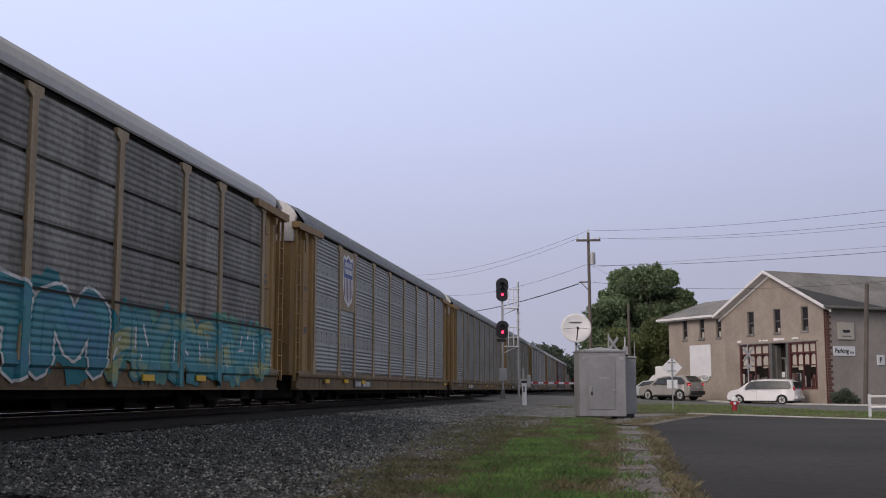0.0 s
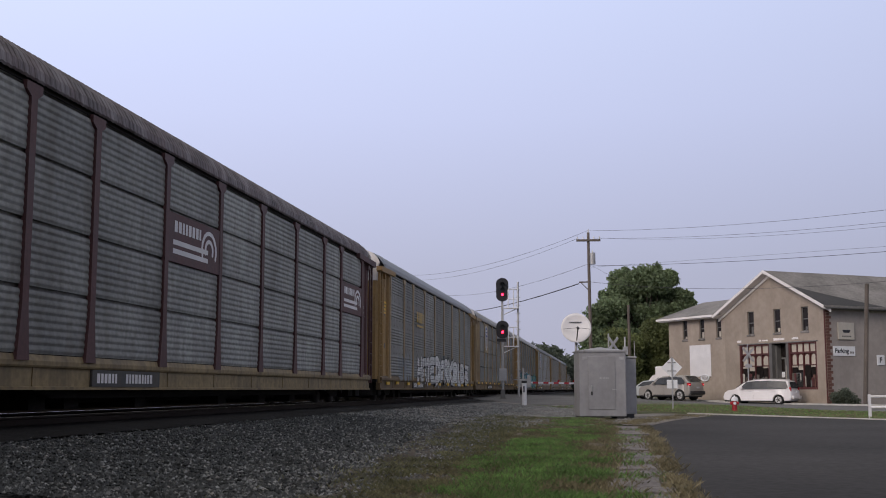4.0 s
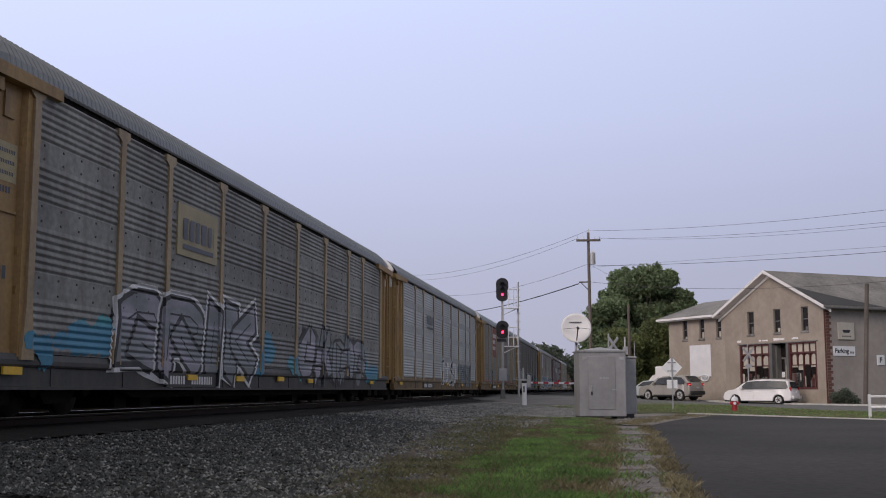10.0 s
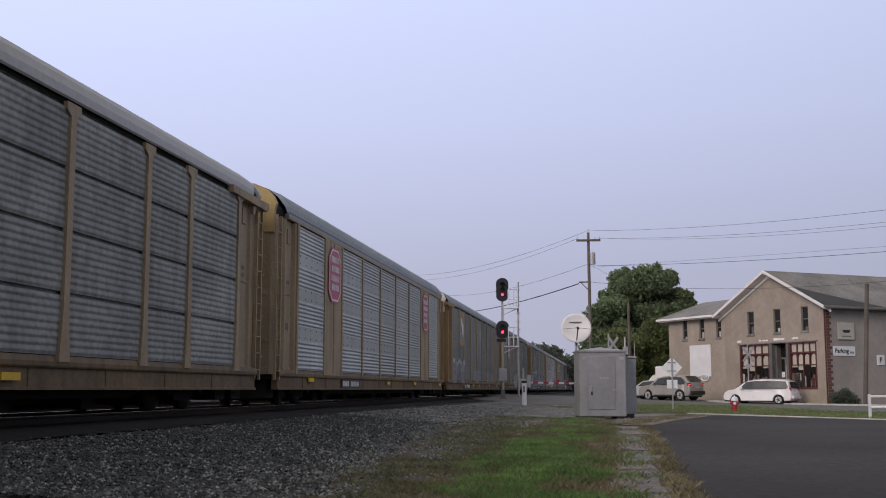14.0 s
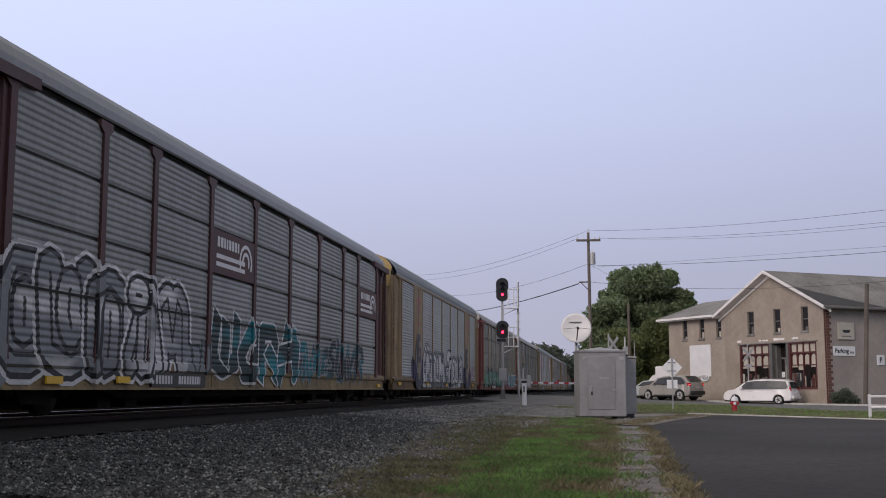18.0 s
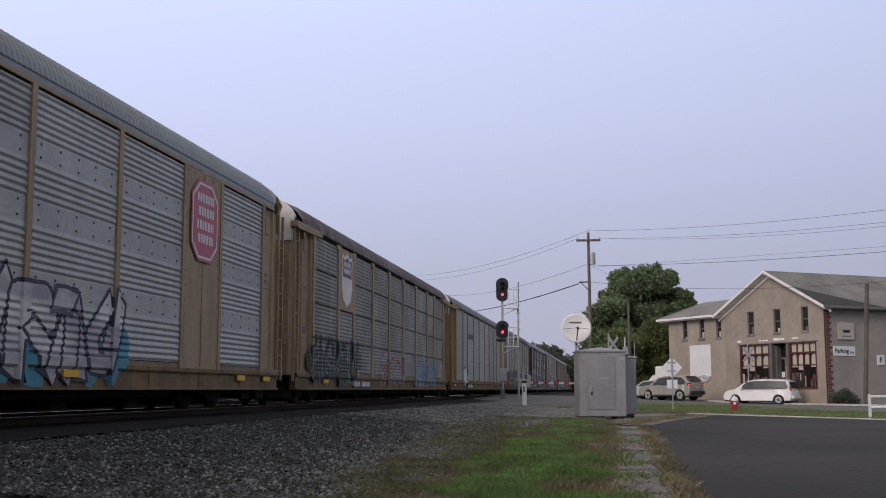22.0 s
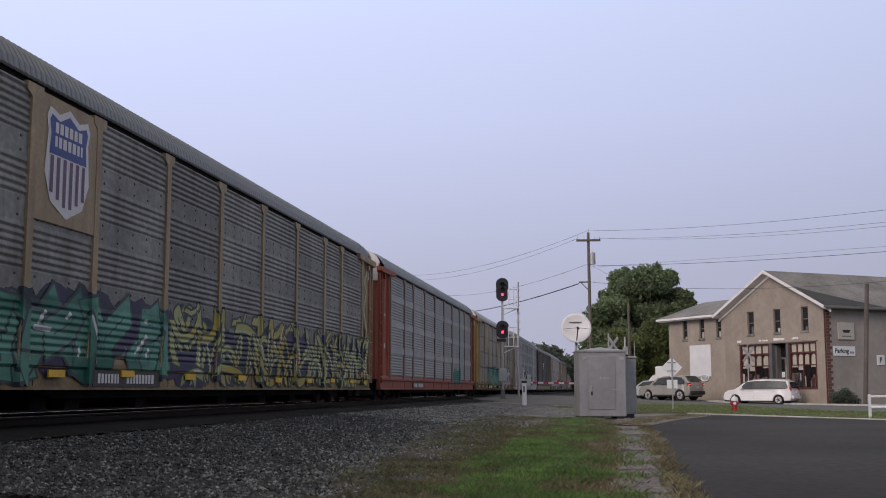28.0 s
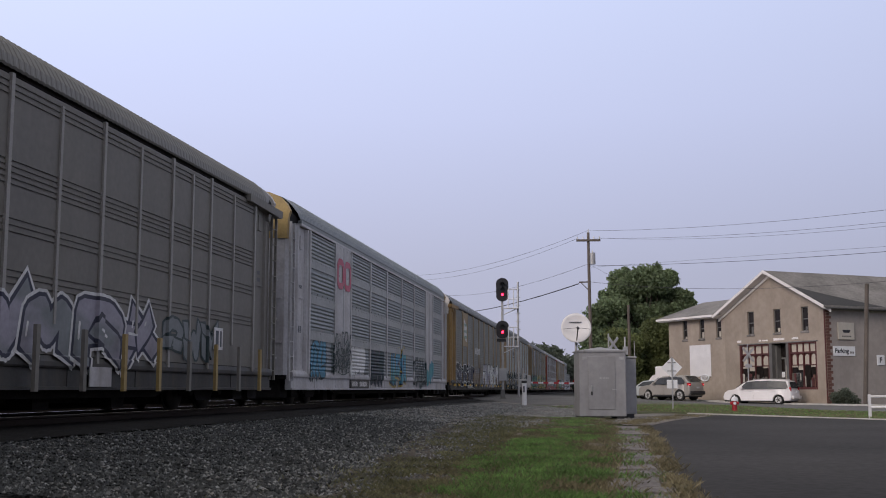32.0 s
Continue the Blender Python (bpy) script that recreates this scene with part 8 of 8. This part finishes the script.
piece(c, 23, 9.4, 12.0, 0.7, 1.8, "cwh", "g_lilac", "dull", w=0.14, rim=0.0)
c = rack(10, "silver car-carrying wagon with a green-white flag placard and white tags", "banded", "dull", "tan", "yellow", "tan", "roof_blue")
flag(c, 1)
rnd10 = random.Random(24)
cloud(c, rnd10, -11.2, -6.9, 1.45, 2.2, ("g_white", "g_grey", "g_white"), SIDE + 0.0055)
piece(c, 24, -11.4, -6.9, 0.7, 2.1, "whbhw", "g_lilac", "g_grey", w=0.16, rim=0.0, wob=1.3)
tag(c, 25, -3.2, 0.7, 1.0, 1.8, "g_lilac", 0.03)
tag(c, 125, 2.0, 7.8, 1.0, 1.75, "g_lilac", 0.03)
piece(c, 26, 10.5, 12.0, 0.6, 1.6, "o", "g_grey", "g_dark", w=0.2, rim=0.05)
c = rack(11, "bright silver car-carrying wagon with tan frame and red octagon signs", "banded", "bright", "tan", "tan", "yellow", "roof_blue", ribbed=True, cap="fresh_yellow", style="wide", widebay=(1, 7))
octagon(c, 1)
octagon(c, 7)
c = rack(12, "grey sheet-sided car-carrying wagon with shield board and bright graffiti", "sheets", "sheet_grey", "tan", "tan", "yellow", "roof_light", ribbed=False, cap="white", mark_z=0.66)
shield(c, 1, small=True)
cloud(c, random.Random(27), -4.2, -2.6, 0.56, 1.7, ("g_red", "g_rose", "g_red"), SIDE + 0.0055)
piece(c, 27, -3.9, 1.9, 0.56, 2.0, "whjwiahw", "g_lime", "g_red", "g_lime", "g_yellow", "g_green", w=0.2, rim=0.025, wob=1.6, slant=0.2)
c = rack(13, "faded red-ended car-carrying wagon with streaky roof and mixed graffiti", "sheets", "sheet_grey", "tan", "maroon", "maroon", "roof_light", marks="")
piece(c, 28, -11.6, -1.0, 0.56, 1.9, "abqedcjh", "g_mint", "g_dark", "g_green", "g_white", "g_grey", w=0.34, rim=0.04)
piece(c, 29, 0.0, 4.6, 0.6, 1.7, "jid", "g_grey", "g_red", "g_red", w=0.36)
piece(c, 30, 5.4, 12.4, 0.6, 1.8, "cdhoe", "g_sky", "g_white", "g_grey", "", "g_grey", w=0.34)
c = rack(14, "bright silver car-carrying wagon with tan frame and blackletter graffiti", "banded", "bright", "ochre", "ochre", "ochre", "roof_blue", style="wide", widebay=(1, 7), cap="fresh_yellow")
for k, bay in enumerate((1, 7)):
    yc = (BAYS[bay] + BAYS[bay + 1]) / 2
    bm = B()
    for q in (-0.42, 0.0, 0.42):
        ribbon(bm, [(yc + q, 4.02), (yc + q + 0.12, 4.62)], 0.15, SIDE + 0.045)
    ribbon(bm, [(yc - 0.5, 4.62), (yc + 0.5, 4.62)], 0.12, SIDE + 0.052)
    bars(bm, yc - 0.6, yc + 0.5, 3.45, 3.6, SIDE + 0.045, random.Random(k))
    part("faded_logo", bm, M["faded_pink"], c)
cloud(c, random.Random(8), -9.4, 9.2, 0.5, 1.85, ("g_purple", "g_navy", "g_purple"), SIDE + 0.0055)
for word, a, b, k in (("gmhabmh", -6.9, -0.5, 140), ("qaobmj", 0.1, 5.9, 141)):
    piece(c, k, a, b, 0.62, 2.35, word, "g_white", "g_navy", w=0.26, rim=0.09, wob=0.35, slant=0.06, halo="g_grey", seam=0.0)
    piece(c, k + 2, a, a + 1.5, 0.7, 2.7, word[0], "g_white", "g_navy", w=0.24, rim=0.08, wob=0.4, slant=0.1)
tag(c, 144, -7.0, -4.8, 0.6, 1.0, "g_white", 0.3)
tag(c, 145, 0.3, 5.4, 0.55, 0.95, "g_white", 0.25)
for yy in (-8.1, 7.6):
    rnd = random.Random(6)
    bm = B()
    blot(bm, yy, 2.0, 0.66, 1.1, SIDE + 0.028, rnd, rough=0.03)
    coat("painted_halo", bm, M["g_lilac"], c, c)
    bm = B()
    blot(bm, yy, 2.1, 0.56, 0.95, SIDE + 0.030, rnd, rough=0.03)
    blot(bm, yy, 0.85, 0.8, 0.4, SIDE + 0.0305, rnd, rough=0.06)
    coat("painted_shape", bm, M["g_navy"], c, c)
    bm = B()
    blot(bm, yy + 0.12, 1.6, 0.36, 0.72, SIDE + 0.033, rnd, rough=0.04)
    blot(bm, yy + 0.18, 2.55, 0.3, 0.18, SIDE + 0.0335, rnd, rough=0.05)
    coat("painted_oval", bm, M["g_flesh"], c, c)
    bm = box(B(), SIDE + 0.088, SIDE + 0.089, yy - 0.18, yy + 0.46, 1.72, 1.98)
    part("painted_bar", bm, M["g_navy"], c)
tag(c, 31, 9.3, 11.5, 1.1, 2.0, "g_rose", 0.2)
c = rack(15, "grey sheet-sided car-carrying wagon with brown posts, brown logo boards and graffiti", "sheets", "silver", "brown", "brown", "fresh_yellow", "roof_grey", ribbed=False, cap="white", mark_z=0.62)
rail_logo(c, 3, 3.08, 4.1)
rail_logo(c, 8, 3.08, 4.1)
piece(c, 32, -11.9, -5.4, 0.56, 2.75, "obahm", "g_grey", "g_black", "g_grey", "", "g_white", w=0.49, rim=0.08, halo="g_white", wob=0.6, seam=0.08, slant=0.0)
piece(c, 132, -5.4, -4.2, 0.7, 1.5, "b", "g_grey", "g_dark", w=0.4)
piece(c, 33, -4.0, 2.2, 0.56, 2.25, "bgej", "g_dark", "g_white", "", "", "g_teal", w=0.3, rim=0.04, wob=0.7)
piece(c, 34, 2.4, 9.6, 0.56, 2.0, "hcqdwie", "g_dark", "g_grey", "", "g_rose", "g_teal", w=0.3, rim=0.035, wob=1.3)
c = rack(16, "silver car-carrying wagon with red-brown lower band and blue-yellow graffiti", "banded", "bright", "tan", "tan", "brown", "roof_grey", marks="")
coat("painted_band", box(B(), SIDE - 0.02, SIDE + 0.003, -11.8, 11.8, 0.9, 1.98), M["band_brown"], c, c)
part("band_sill", box(B(), 1.577, 1.582, -12.6, 12.6, 0.46, 0.98), M["band_brown"], c)
cloud(c, random.Random(35), -9.5, -1.6, 0.5, 2.1, ("g_blue", "g_sky", "g_blue"), SIDE + 0.0055)
piece(c, 35, -9.6, -1.4, 0.52, 2.2, "hamjd", "g_blue", "g_navy", "", "g_white", "g_sky", w=0.5, rim=0.01, wob=0.9)
piece(c, 135, -9.3, -1.5, 0.5, 2.15, "whjhoqi", "g_yellow", "g_brown", w=0.13, rim=0.0, wob=1.5, slant=0.12, over=0.02)
piece(c, 36, -0.6, 0.9, 0.95, 1.65, "cd", "g_yellow", "band_brown", w=0.36, rim=0.02)
piece(c, 37, 1.7, 8.7, 0.56, 2.0, "hajgm", "g_blue", "g_navy", "g_blue", "g_white", "g_sky", w=0.46, rim=0.01, wob=1.0)
piece(c, 137, 1.8, 8.6, 0.5, 1.95, "iwhojh", "g_yellow", "g_brown", w=0.12, rim=0.0, wob=1.5, slant=0.12, over=0.02)
bm = B()
for z in (3.4, 3.6):
    bars(bm, 5.0, 7.2, z, z + 0.12, SIDE + 0.06, random.Random(1))
part("logo_lettering", bm, M["logo_red"], c)
c = rack(17, "clean silver car-carrying wagon with yellow sill and small white tag", "banded", "bright", "tan", "yellow", "yellow", "roof_grey")
bm = bars(B(), -6.8, -4.5, 3.62, 3.98, SIDE + 0.06, random.Random(9))
part("logo_lettering", bm, M["logo_dark"], c)
rnd = random.Random(38)
bm = B()
blot(bm, -7.9, 1.25, 0.98, 0.62, SIDE + 0.006, rnd, 18, 0.3)
blot(bm, -7.6, 0.75, 0.8, 0.22, SIDE + 0.0064, rnd, 14, 0.2)
outline = coat("painted_outline", bm, M["g_dark"], c, c)
bm = B()
blot(bm, -7.9, 1.25, 0.9, 0.55, SIDE + 0.008, rnd, 18, 0.25)
coat("painted_letter", bm, M["g_white"], outline, c)
tag(c, 138, -8.6, -7.2, 0.9, 1.6, "g_dark", 0.08)
c = rack(18, "grimy sheet-sided car-carrying wagon with faded shield and rusty streaked roof", "sheets", "sheet_grey", "tan", "ochre", "ochre", "roof_brown", ribbed=True)
shield(c, 1, faded=True, material="ochre")
piece(c, 39, -12.0, -6.4, 0.56, 2.2, "jgchb", "g_dark", "g_grey", "g_dark", "", "g_black", w=0.26, rim=0.02, slant=0.15)
piece(c, 40, -2.5, 1.8, 0.62, 1.9, "jghed", "g_rust", "g_lilac", "g_dark", "", "g_grey", w=0.2, rim=0.03, slant=0.2)
piece(c, 41, 4.2, 9.3, 0.56, 1.9, "chwdqb", "g_sky", "g_lilac", "g_grey", "", "g_grey", w=0.2, rim=0.03)
tag(c, 141, 10.7, 12.0, 1.0, 1.8, "g_white", 0.06)
c = rack(19, "bright silver car-carrying wagon with tan frame, red octagons and blue-white graffiti", "banded", "bright", "tan", "tan", "yellow", "roof_blue", style="wide", widebay=(1, 7), cap="fresh_yellow")
octagon(c, 1)
octagon(c, 7)
cloud(c, random.Random(42), -1.3, 4.6, 0.5, 1.5, ("g_aqua", "g_sky", "g_mint"), SIDE + 0.0055)
piece(c, 42, -1.1, 4.4, 0.56, 2.2, "jcehg", "g_white", "g_navy", "", "", "g_lilac", w=0.34, rim=0.05, wob=0.7, slant=0.12)
c = rack(20, "dark brown car-carrying wagon with a brown logo board and yellow sill", "banded", "dark_panel", "brown", "brown", "fresh_yellow", "roof_grey", bolts=True)
rail_logo(c, 3, 3.05, 4.1)
c = rack(21, "pale grey car-carrying wagon with dark mesh panels and black graffiti", "banded", "bluish", "pale", "pale", "pale", "roof_blue", style="wide", widebay=(1, 7), cap="fresh_yellow", marks="", strips="strip_pale")
block_rings(c, -8.05, 4.28, 0.5, "logo_pink")
tag(c, 143, -11.4, -8.9, 0.9, 2.2, "g_dark", 0.1)
cloud(c, random.Random(43), -7.6, 6.4, 0.5, 2.1, ("g_lilac", "g_white", "g_lilac"), SIDE + 0.0055)
piece(c, 43, -6.7, -0.2, 0.56, 2.55, "qahhoj", "g_black", "g_white", "", "", "g_navy", w=0.42, rim=0.03, wob=1.0)
piece(c, 44, 0.0, 6.3, 0.6, 2.15, "dhcoqaw", "g_black", "g_white", "", "g_rose", "g_navy", w=0.3, rim=0.03, wob=1.4)
c = rack(22, "grey sheet-sided car-carrying wagon with pale posts and outlined white graffiti", "sheets", "sheet_grey", "tan", "fresh_yellow", "yellow", "roof_light", ribbed=False, cap="white", marks="row", mark_z=0.68)
end_label(c, 12.42, 3.52, 0.5, 0.42, "fresh_yellow")
end_label(c, 12.42, 2.3, 0.4, 0.3, "reflector")
placard(c, 1, 3.4, 5.17, "tan")
piece(c, 45, -7.2, 0.5, 0.56, 2.2, "bhqa", "g_mint", "g_dark", "g_green", "", "g_green", w=0.44, rim=0.07, wob=0.7)
piece(c, 145, 3.2, 8.1, 0.56, 2.2, "SACK", "g_lilac", "g_black", "", "", "g_white", w=0.46, rim=0.04, wob=0.5, halo="g_grey")
tag(c, 46, 9.5, 11.5, 1.0, 1.5, "g_purple", 0.16)
c = rack(23, "silver car-carrying wagon with red-orange ends and a teal tag", "ribbed", "silver", "post_rust", "orange", "orange", "roof_blue", marks="", strips="strip_pale")
piece(c, 47, 4.6, 7.4, 0.7, 1.7, "gd", "g_green", "g_teal", w=0.4)
c = rack(24, "grimy car-carrying wagon with shield placard and yellow-green graffiti", "banded", "dull", "tan", "tan", "fresh_yellow", "roof_grey", marks="row")
shield(c, 1)
cloud(c, random.Random(248), -12.0, 12.4, 0.5, 2.2, ("g_purple", "g_dark", "g_purple"), SIDE + 0.0055)
piece(c, 48, -12.0, -3.9, 0.5, 2.15, "dhcih", "g_mint", "g_dark", "", "g_white", "g_green", w=0.46, rim=0.035, slant=0.35, wob=1.2, seam=0.03)
wild(c, 49, -3.6, 12.5, 0.56, 2.15, "g_lime", "g_dark", "", "g_white", "g_yellow")
bm = B()
ribbon(bm, [(12.4, 4.5), (12.62, 4.0), (12.3, 3.3), (12.7, 2.6), (12.4, 1.9), (12.75, 1.2)], 0.14, 1.545)
ribbon(bm, [(12.62, 4.7), (12.35, 4.3)], 0.16, 1.546)
part("painted_letter", bm, M["g_lime"], c)
c = rack(25, "silver car-carrying wagon with dark letter logo and black-white graffiti row", "banded", "bright", "tan", "tan", "tan", "roof_grey", cap="fresh_yellow", tall=True)
side_logo(c, -6.1, -4.8, 3.55, 3.95, "logo_dark")
cloud(c, random.Random(50), -12.0, -4.0, 0.5, 2.0, ("g_dark", "g_black", "g_navy"), SIDE + 0.0055)
bubbles(c, 50, [(-12.0, -10.5), (-10.5, -9.3), (-9.2, -7.4), (-7.0, -5.4), (-5.3, -3.95)], 0.5, 2.2, "g_dark", "g_white", 0.05)
cloud(c, random.Random(51), -3.7, 11.8, 0.55, 1.7, ("g_dark", "g_brown", "g_dark"), SIDE + 0.0050)
bubbles(c, 51, [(-3.68, -2.5), (-2.52, -1.63), (-1.66, -0.64), (-0.49, 0.86), (0.84, 1.9), (1.91, 3.03), (3.2, 4.5), (4.5, 5.58), (5.6, 6.7), (6.8, 8.2), (8.2, 9.4), (9.5, 10.6), (10.6, 11.9)], 0.5, 2.15, "g_dark", "g_white")
c = rack(26, "grey car-carrying wagon with a faded flag placard and white-black graffiti", "banded", "dull", "tan", "yellow", "black_sill", "roof_grey", cap="white", marks="row")
flag(c, 1, faded=True)
tag(c, 151, -3.3, -0.9, 2.8, 3.2, "g_white", 0.14)
piece(c, 51, -11.6, -4.2, 0.56, 2.05, "ebqcm", "g_navy", "g_white", "g_black", "", "g_black", w=0.42, rim=0.035, wob=0.7)
piece(c, 52, -4.2, 0.6, 0.62, 2.0, "icjwd", "g_flesh", "g_brown", "g_brown", "g_lilac", "g_grey", w=0.34, rim=0.03)
piece(c, 53, 0.8, 10.2, 0.5, 2.3, "jheghif", "g_white", "g_navy", "", "", "g_lilac", w=0.4, rim=0.035, wob=0.8)
c = rack(27, "pale grey car-carrying wagon with a red block logo and blue graffiti", "banded", "bluish", "pale", "pale", "pale", "roof_blue", style="wide", widebay=(1, 7), cap="fresh_yellow", marks="", strips="strip_pale")
block_rings(c, -8.05, 4.28, 0.5, "logo_pink")
piece(c, 54, -11.7, -10.0, 0.7, 2.1, "ag", "g_sky", "g_dark", w=0.34)
for k, (z, h_) in enumerate(((1.55, 0.75), (1.2, 0.6), (0.95, 0.5))):
    tag(c, 55 + 3 * k, -9.4, -7.2, z, z + h_, "g_dark", 0.16)
piece(c, 56, -7.0, -5.0, 0.95, 2.1, "hbo", "g_white", "g_grey", "g_white", w=0.44, rim=0.0)
piece(c, 57, -3.9, -2.0, 0.56, 2.15, "bem", "g_dark", "g_navy", w=0.5, rim=0.05, wob=0.7)
piece(c, 58, -0.5, 2.3, 0.56, 2.25, "aqd", "g_sky", "g_navy", "", "", "g_aqua", w=0.5, rim=0.05, halo="g_yellow", wob=0.7)
piece(c, 59, 4.5, 7.0, 0.56, 1.95, "jcwd", "g_dark", "g_grey", "g_dark", w=0.34)
cloud(c, random.Random(590), 7.5, 9.1, 0.56, 1.9, ("g_aqua", "g_sky", "g_aqua"), SIDE + 0.0055)
c = rack(28, "matt grey smooth-sided car-carrying wagon with white graffiti and open sill", "fine", "smooth_grey", "post_pale", "smooth_grey", "black_sill", "roof_dun", style="plain", cap="white", marks="")
for i in range(9):
    part("post", cached("slim_post", lambda: prism(B(), [(-0.035, 1.5), (0.035, 1.5), (0.035, 5.1), (-0.035, 5.1)], -0.02, 0.03), M["post_pale"]), None, c, at=Matrix.Translation((SIDE, (BAYS[i] + BAYS[i + 1]) / 2, 0)))
piece(c, 60, -6.5, 6.4, 0.85, 2.05, "bodahwmec", "g_lilac", "g_navy", "", "g_white", "g_grey", w=0.41, rim=0.05, halo="g_white", wob=0.9)
piece(c, 61, 6.8, 9.6, 1.0, 1.95, "qwi", "g_grey", "g_dark", "", "", "", w=0.24, rim=0.03)
for i in range(18):
    y = -12.0 + 1.41 * i
    part("stanchion", cached("stanchion_" + ("yellow" if i in (3, 7, 12, 13, 15, 17) else "grey"), lambda: box(B(), 0, 0.06, -0.05, 0.05, 0.42, 1.45), M["fresh_yellow" if i in (3, 7, 12, 13, 15, 17) else "smooth_grey"]), None, c, at=Matrix.Translation((1.68, y, 0)))
for y, w in ((-5.2, 0.9), (4.3, 0.75), (-9.5, 0.8)):
    part("white_board", box(B(), 1.59, 1.61, y - w / 2, y + w / 2, 0.5, 0.84), M["pale"], c)
part("stencil_board", box(B(), 1.59, 1.605, 9.3, 9.8, 1.35, 1.85), M["logo_white"], c)
part("stencil_lettering", bars(B(), 9.38, 9.72, 1.42, 1.78, 1.61, random.Random(3)), M["logo_dark"], c)
c = rack(29, "weathered grey covered car-carrying railway wagon with tan posts on the track", "banded", "dull", "tan", "yellow", "yellow", "roof_grey")

OFFSET = {0: 0.0, 1: 0.1, 2: 0.38, 3: 0.27, 4: 0.92, 5: -0.25, 6: -0.39, 7: -0.27, 8: 0.05, 9: 0.03, 10: 0.03, 11: 0.1, 12: 0.1, 13: 0.08, 14: 0.07, 15: 0.01,
          16: 0.07, 17: -0.08, 18: 0.05, 19: 0.18, 20: 0.18, 21: 0.28, 22: 0.32, 23: 0.28, 24: 0.18, 25: 0.18, 26: 0.08, 27: -0.05, 28: -0.1}


def progress(t):
    """How far the train has run, in wagon lengths; it gathers speed slightly."""
    return 0.971536 + t * (0.837373 + t * (2.18581e-4 + t * (1.10047e-4 + t * (-4.10254e-6 + t * 4.94568e-8))))


def motions():
    for n, car in TRAIN.items():
        rows = []
        for i in range(17):
            t = 2.0 * i
            front = 29.8 * (progress(t) - n) - 1.257 + OFFSET.get(n, 0.0)
            rows.append((t, LINE @ pose(TRACK_X, front - HALF * STRETCH, RAIL_Z)))
        walk(car, rows)
    # the minivan rolls the last step up to the queue
    a, h = MINIVAN_AT, MINIVAN_TURN
    d = Vector((math.cos(radians(h)), math.sin(radians(h)), 0))
    rows = []
    for t, back in ((0.0, 0.24), (0.3, 0.10), (0.6, 0.03), (1.0, 0.0), (32.0, 0.0)):
        rows.append((t, pose(a[0] - d.x * back, a[1] - d.y * back, a[2], 0, 0, h)))
    walk(MINIVAN, rows)


motions()
